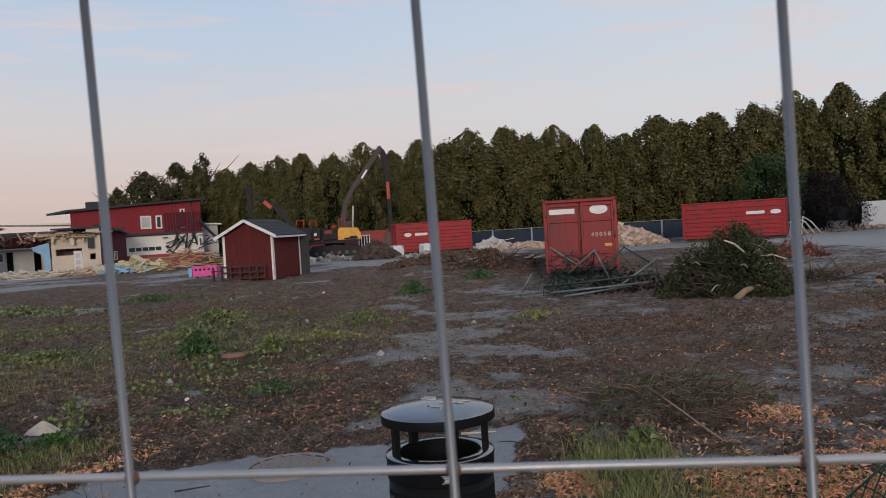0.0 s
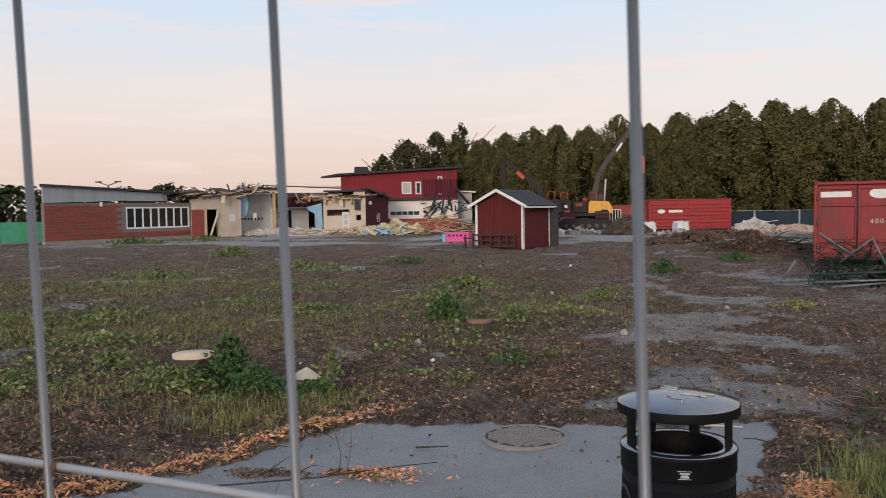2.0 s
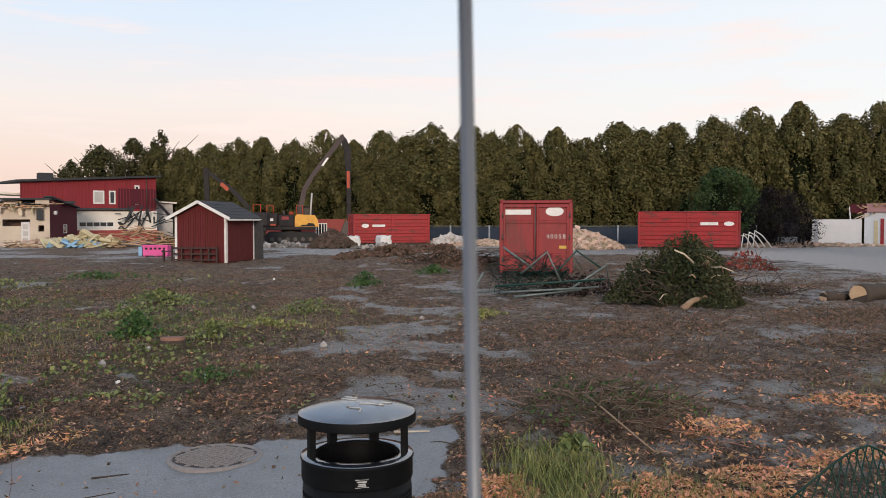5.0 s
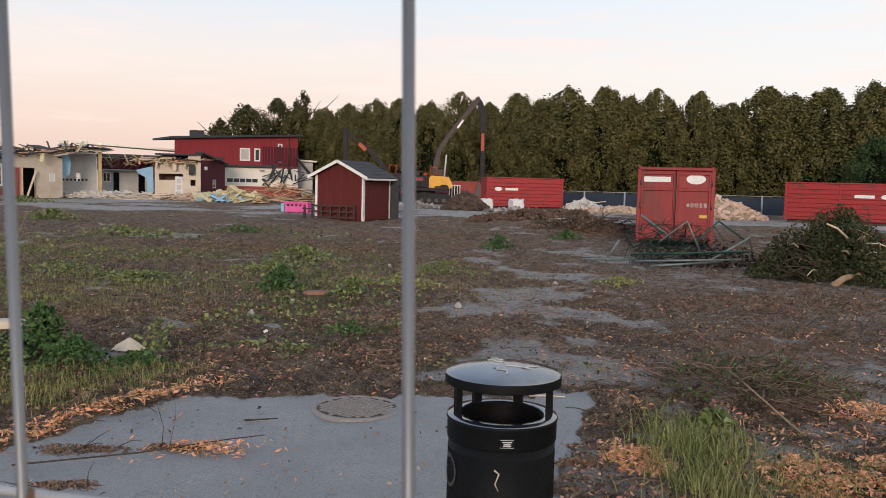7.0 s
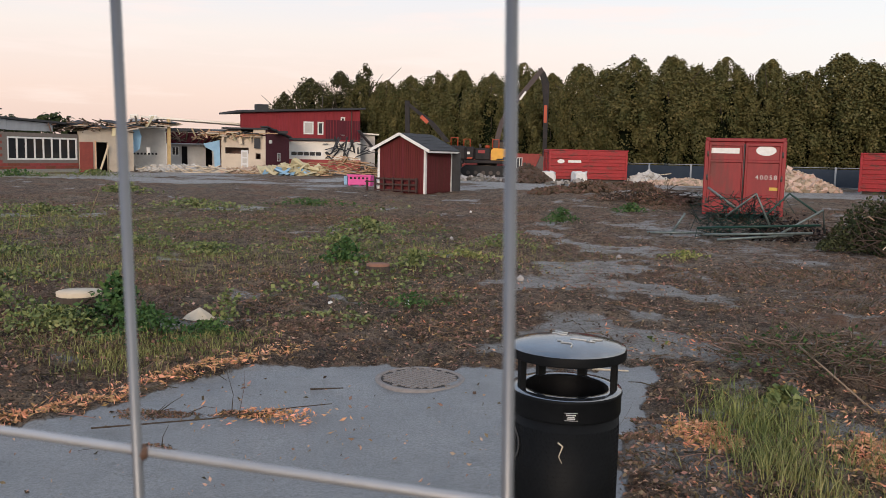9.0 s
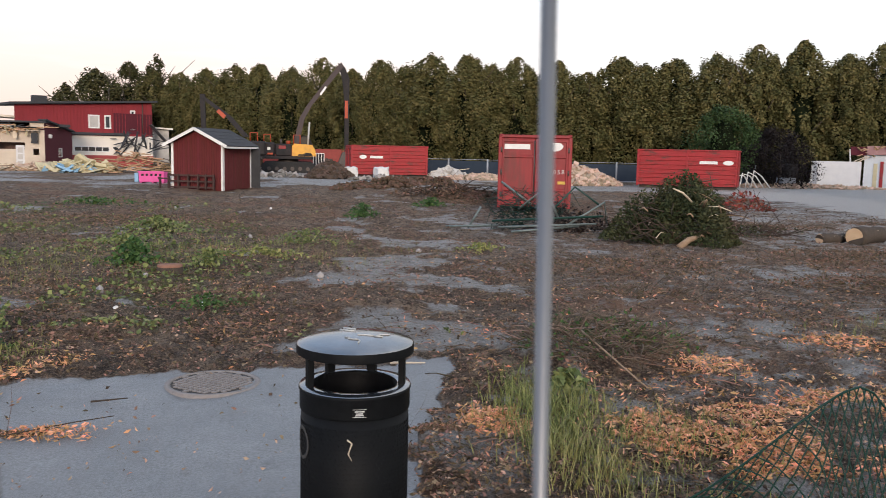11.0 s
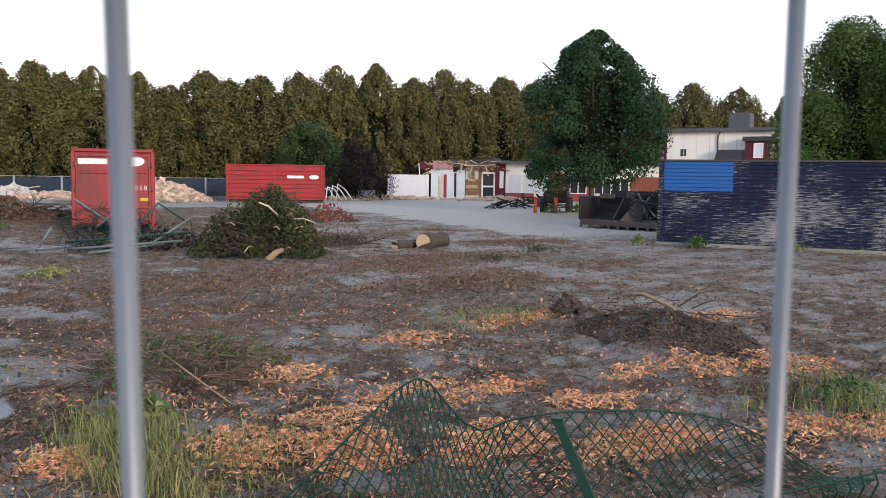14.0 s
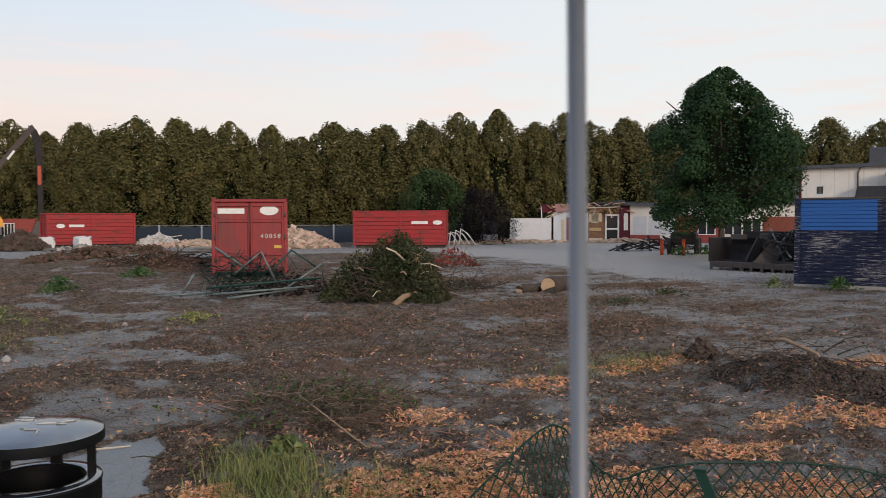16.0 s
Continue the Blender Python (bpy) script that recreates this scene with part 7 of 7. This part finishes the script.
W_ = [(-2.32, 13.3, 0.40, 420, 0.10, 0.42, "darkweed"), (-1.2, 13.2, 0.45, 320, 0.08, 0.28, "weed"), (-0.4, 14.2, 0.9, 420, 0.07, 0.14, "grass"), (0.3, 16.2, 0.8, 420, 0.08, 0.30, "weed"), (-2.7, 18.5, 1.1, 700, 0.10, 0.28, "weed"),
      (1.9, 22.6, 0.45, 420, 0.10, 0.42, "darkweed"), (4.65, 28.0, 0.6, 300, 0.12, 0.3, "darkweed"), (-14.3, 32.5, 1.2, 500, 0.15, 0.4, "weed"), (-4.9, 14.4, 1.0, 620, 0.08, 0.22, "weed"), (-6.4, 15.0, 1.0, 420, 0.08, 0.2, "weed"),
      (-3.75, 8.15, 0.45, 700, 0.085, 0.45, "darkweed"), (-4.1, 7.6, 0.7, 900, 0.06, 0.22, "weed"), (-3.3, 7.7, 0.55, 900, 0.055, 0.22, "darkweed"), (-5.9, 7.6, 0.9, 900, 0.06, 0.2, "weed"), (-2.75, 7.9, 0.35, 500, 0.05, 0.16, "darkweed"), (-2.75, 8.5, 0.3, 130, 0.07, 0.35, "weed"), (-5.3, 8.6, 0.7, 500, 0.07, 0.2, "weed"), (-0.95, 9.95, 0.5, 260, 0.06, 0.16, "darkweed"),
      (-6.5, 10.5, 1.0, 520, 0.08, 0.2, "weed"), (-8.0, 13.0, 1.2, 520, 0.09, 0.22, "weed"), (-3.0, 16.5, 1.0, 500, 0.09, 0.2, "weed"), (2.1, 6.1, 0.22, 120, 0.11, 0.18, "weed"), (3.3, 7.6, 0.35, 160, 0.06, 0.12, "grass"),
      (6.9, 3.4, 0.4, 260, 0.06, 0.18, "darkweed"), (19.0, 13.6, 0.5, 260, 0.10, 0.32, "darkweed"), (20.2, 11.6, 0.5, 260, 0.10, 0.3, "weed"), (18.2, 14.9, 0.3, 160, 0.10, 0.3, "weed"), (22.2, 7.9, 0.7, 260, 0.10, 0.28, "weed"),
      (29.8, 29.9, 0.7, 260, 0.14, 0.5, "darkweed"), (31.0, 29.4, 0.6, 200, 0.14, 0.45, "darkweed"), (3.5, 15.3, 0.5, 200, 0.07, 0.15, "grass"), (14.2, 14.6, 0.7, 240, 0.08, 0.18, "drybush"), (12.0, 13.6, 0.8, 240, 0.07, 0.12, "drybush"),
      (-12.0, 22.0, 1.6, 520, 0.12, 0.25, "weed"), (-9.0, 25.5, 1.6, 460, 0.12, 0.25, "weed"), (-6.0, 28.0, 1.4, 320, 0.12, 0.25, "darkweed"), (-24.0, 50.5, 2.0, 320, 0.2, 0.4, "weed"), (-27.0, 47.0, 2.0, 320, 0.2, 0.4, "darkweed")]
for i, w in enumerate(W_):
    weeds(*w[:3], int(w[3] * 1.1), *w[4:], seed=200 + i)


def grass(x, y, rx, ry, n, hh, seed, label="tuft of tall pale green grass"):
    rng = np.random.default_rng(seed)
    px, py = x + rng.normal(0, 0.5, n) * rx, y + rng.normal(0, 0.5, n) * ry
    z = np.array([height(a, b) for a, b in zip(px, py)])
    h = hh * rng.uniform(0.3, 1.0, n)
    a = rng.uniform(0, 6.283, n)
    ln = rng.uniform(0.2, 1.1, n) * h
    w = np.stack([-np.sin(a), np.cos(a), 0 * a], 1) * (0.0024 + 0.003 * hh)
    b0 = np.stack([px, py, z], 1)
    b1 = b0 + np.stack([np.cos(a) * ln * 0.35, np.sin(a) * ln * 0.35, h * 0.6], 1)
    b2 = b0 + np.stack([np.cos(a) * ln, np.sin(a) * ln, h], 1)
    v = np.stack([b0 - w, b0 + w, b1 + w * 0.8, b1 - w * 0.8, b2], 1).reshape(-1, 3)
    i = np.arange(n)[:, None] * 5
    ob = mesh_np("grass_tuft", v, np.concatenate([i + np.array([[0, 1, 2]]), i + np.array([[0, 2, 3]]), i + np.array([[3, 2, 4]])]), "grass")
    tagged(ob, label, "grass", kind="stuff")


for i, g in enumerate(((1.66, 4.7, 0.34, 1.0, 1100, 0.19), (1.85, 5.8, 0.35, 0.7, 900, 0.20), (2.3, 4.9, 0.7, 1.0, 900, 0.11), (-3.2, 7.0, 0.6, 0.6, 1500, 0.11), (-2.6, 7.6, 0.5, 0.5, 800, 0.10), (-9.5, 12.5, 4.5, 1.6, 5200, 0.09), (-11.0, 20.5, 7.0, 1.3, 3600, 0.10), (-4.6, 7.2, 1.2, 1.0, 800, 0.12),
                       (-7.5, 11.5, 4.0, 2.0, 2600, 0.16), (-5.0, 13.5, 4.0, 2.5, 2400, 0.15), (-1.0, 15.5, 3.0, 2.5, 1800, 0.14), (3.2, 7.6, 0.6, 0.5, 500, 0.14), (7.0, 7.9, 1.3, 0.6, 700, 0.13), (6.9, 3.3, 1.0, 0.7, 900, 0.2),
                       (21.0, 10.0, 2.0, 3.0, 900, 0.25), (-12.0, 18.0, 6.0, 3.0, 2200, 0.2), (-28.0, 49.0, 7.0, 5.0, 1500, 0.35))):
    grass(*g, seed=300 + i)


def litter(name, n, area, dens, size, material, aspect, seed, label, zoff=0.008, tilt=0.35, curl=0.9):
    rng = np.random.default_rng(seed)
    out_ = []
    x0, x1, y0, y1 = area
    while len(out_) < n:
        r = 3.4 * (y1 / 3.4) ** rng.uniform(0, 1)
        b = rng.uniform(-0.85, 1.18)
        x, y = math.sin(b) * r, math.cos(b) * r
        if x0 < x < x1 and y0 < y < y1 and rng.uniform() < dens(x, y):
            out_.append((x, y, height(x, y) + zoff + rng.uniform(0, 0.02)))
    c = np.array(out_)
    nm = rng.normal(size=(n, 3)) * tilt + np.array([0, 0, 1.0])
    v, f = tri_leaves(c, nm, rng.uniform(0.5, 1.4, n) * size * (0.8 + 0.02 * np.hypot(c[:, 0], c[:, 1])), rng, aspect, curl)
    ob = mesh_np(name, v, f, material)
    return tagged(ob, label, "litter", kind="stuff")


# drifts of dead leaves: x, y, half length, half width
DRIFTS = [(1.4, 5.5, 0.22, 0.5), (2.5, 5.0, 0.35, 0.5), (3.2, 5.35, 0.5, 0.25), (4.2, 5.7, 0.5, 0.22), (4.8, 5.3, 0.55, 0.22), (5.1, 4.5, 0.45, 0.25), (6.5, 5.1, 0.7, 0.22), (7.0, 4.6, 0.5, 0.25), (9.8, 6.6, 0.7, 0.3), (7.8, 4.4, 0.55, 0.4),
          (5.8, 3.2, 0.5, 0.3), (6.4, 2.9, 0.5, 0.3), (2.9, 4.6, 0.45, 0.4), (3.8, 4.2, 0.5, 0.35), (3.7, 6.8, 0.3, 0.3), (7.2, 7.7, 0.9, 0.3), (5.5, 7.5, 0.5, 0.35), (4.6, 3.6, 0.6, 0.3)]


def leaf_density(x, y):
    n = fbm(x, y, 0.9, 21.0) + 0.5 * fbm(x, y, 3.0, 4.0)
    ragged = 1 + 0.9 * fbm(x, y, 2.6, 8.0)
    d = 0.10 * smooth01(x, 1.2, 2.4) * smooth01(13 - math.hypot(x, y), 0, 6) * smooth01(n, 0.0, 0.5)
    for cx, cy, a, b in DRIFTS:
        q = ((x - cx) / a) ** 2 + ((y - cy) / b) ** 2
        if q < 4:
            d = max(d, smooth01(1.35 * ragged - q, 0.0, 0.9))
    left = -2.95 + (y - 5.4) * 0.62
    d = max(d, math.exp(-((x - left + 0.18) / 0.20) ** 2) * smooth01(7.9 - y, 0, 1.2) * smooth01(ragged, 0.5, 1.0))
    d = max(d, math.exp(-(((x + 1.55) / 0.24) ** 2 + ((y - 5.6) / 0.11) ** 2)))
    return max(d, 0.004 + 0.03 * smooth01(n, 0.1, 0.6)) * (1 - 0.97 * pad(x, y) * (0 if abs(x + 1.55) < 0.6 and abs(y - 5.6) < 0.3 else 1))


def chip_density(x, y):
    return (1 - 0.96 * pad(x, y)) * (1 - 0.75 * pave(x, y)) * (0.12 + 0.88 * smooth01(fbm(x, y, 0.6, 31.0) + 0.4 * fbm(x, y, 2.4, 6.0), -0.2, 0.4))


litter("dead_leaves", 26000, (-12, 12, 2.4, 16), leaf_density, 0.052, "deadleaf", 0.17, 401, "curled orange-brown dead leaves over the ground", 0.012, 0.55, 0.5)
litter("wood_chips", 75000, (-22, 26, 2.4, 34), chip_density, 0.042, "chip", 0.20, 402, "brown wood chips, bark and leaf litter", 0.008, 0.6, 0.8)
litter("pale_chips", 17000, (-22, 26, 2.4, 30), lambda x, y: (1 - 0.9 * pad(x, y)) * (0.3 + 0.7 * smooth01(fbm(x, y, 0.8, 51.0), -0.1, 0.4)), 0.034, "palechip", 0.22, 405, "pale splinters and dry leaf scraps on the soil", 0.012, 0.5, 0.8)
litter("soil_crumbs", 16000, (-22, 26, 2.4, 34), lambda x, y: (1 - 0.98 * pad(x, y)) * (1 - 0.6 * pave(x, y)), 0.034, "soilclod", 0.8, 403, "dark crumbs of earth", 0.006, 0.7, 1.2)
litter("green_sprouts", 6500, (-22, 6, 6, 30), lambda x, y: green(x, y) ** 1.5 * (1 - pad(x, y)), 0.065, "weed", 0.6, 404, "small green sprouts over the soil", 0.03, 0.5, 0.8)


def scattered_twigs(n, seed):
    rr = random.Random(seed)
    bm = bmesh.new()
    k = 0
    while k < n:
        r = 4.5 * (24 / 4.5) ** rr.random()
        b = rr.uniform(-0.8, 1.15)
        x, y = math.sin(b) * r, math.cos(b) * r
        if pad(x, y) > 0.2 or rr.random() > 0.35 + 0.65 * smooth01(fbm(x, y, 0.5, 41.0), -0.1, 0.4):
            continue
        a, ln = rr.uniform(0, 6.28), rr.uniform(0.06, 0.32)
        z = height(x, y) + 0.012
        x2, y2 = x + math.cos(a) * ln, y + math.sin(a) * ln
        tube(bm, [(x, y, z), ((x + x2) / 2 + rr.uniform(-.02, .02), (y + y2) / 2, z + rr.uniform(0.0, 0.03)), (x2, y2, height(x2, y2) + 0.015)], rr.uniform(0.003, 0.007), 3, 0.5, False)
        k += 1
    ob = part("scattered_twigs", bm, "chip", None)
    tagged(ob, "dry twigs and bark strips scattered over soil", "litter", kind="stuff")


scattered_twigs(2600, 55)

for i, (x, y, r, n) in enumerate(((4.5, 10.5, 1.6, 60), (5.5, 13.0, 2.2, 70), (-3.5, 22.0, 3.0, 80), (9.5, 13.5, 2.0, 60), (1.5, 29.0, 3.0, 90), (6.5, 31.0, 3.0, 110), (12.5, 20.5, 2.2, 70))):
    brush("twig_heap", x, y, r, r * 0.5, 0.06, n * 6, n * 14, "chip", 500 + i, "flat spread of twigs, bark and earth", 0.006, 0.06, "barkbits", 0.42)
rr = random.Random(91)
for k in range(14):
    x, y = rr.uniform(-9, 9), rr.uniform(9, 26)
    bm = bmesh.new()
    bmesh.ops.create_icosphere(bm, subdivisions=1, radius=rr.uniform(0.03, 0.07))
    for v in bm.verts:
        v.co += Vector((rr.uniform(-1, 1), rr.uniform(-1, 1), rr.uniform(-1, 1))) * 0.015
    solid("stone", bm, "gravelstone" if k % 3 else "whitebag", x, y, height(x, y) + 0.02, rr.uniform(0, 360), "small pale stone or plaster lump on the soil", "stone", "stones on the soil")

for i, (x, y, r) in enumerate(((9.0, 11.0, 1.8), (11.5, 14.5, 2.4), (13.5, 12.0, 2.0), (15.5, 17.0, 2.0), (10.5, 22.5, 2.4), (16.5, 22.5, 2.2), (14.0, 31.0, 2.6))):
    brush("twig_heap", x, y, r, r * 0.45, 0.05, 420, 1500, "chip", 540 + i, "flat band of brown twigs and leaf litter", 0.006, 0.06, "barkbits", 0.38)
for i, (x, y, r) in enumerate(((-2.35, 5.55, 0.30), (-1.75, 5.62, 0.22), (1.02, 5.9, 0.25), (0.95, 5.3, 0.22), (-2.2, 4.9, 0.25))):
    brush("leaf_patch", x, y, r, r * 0.35, 0.015, 6, 520, "chip", 560 + i, "thin patch of rotten brown leaf crumbs", 0.003, 0.03)
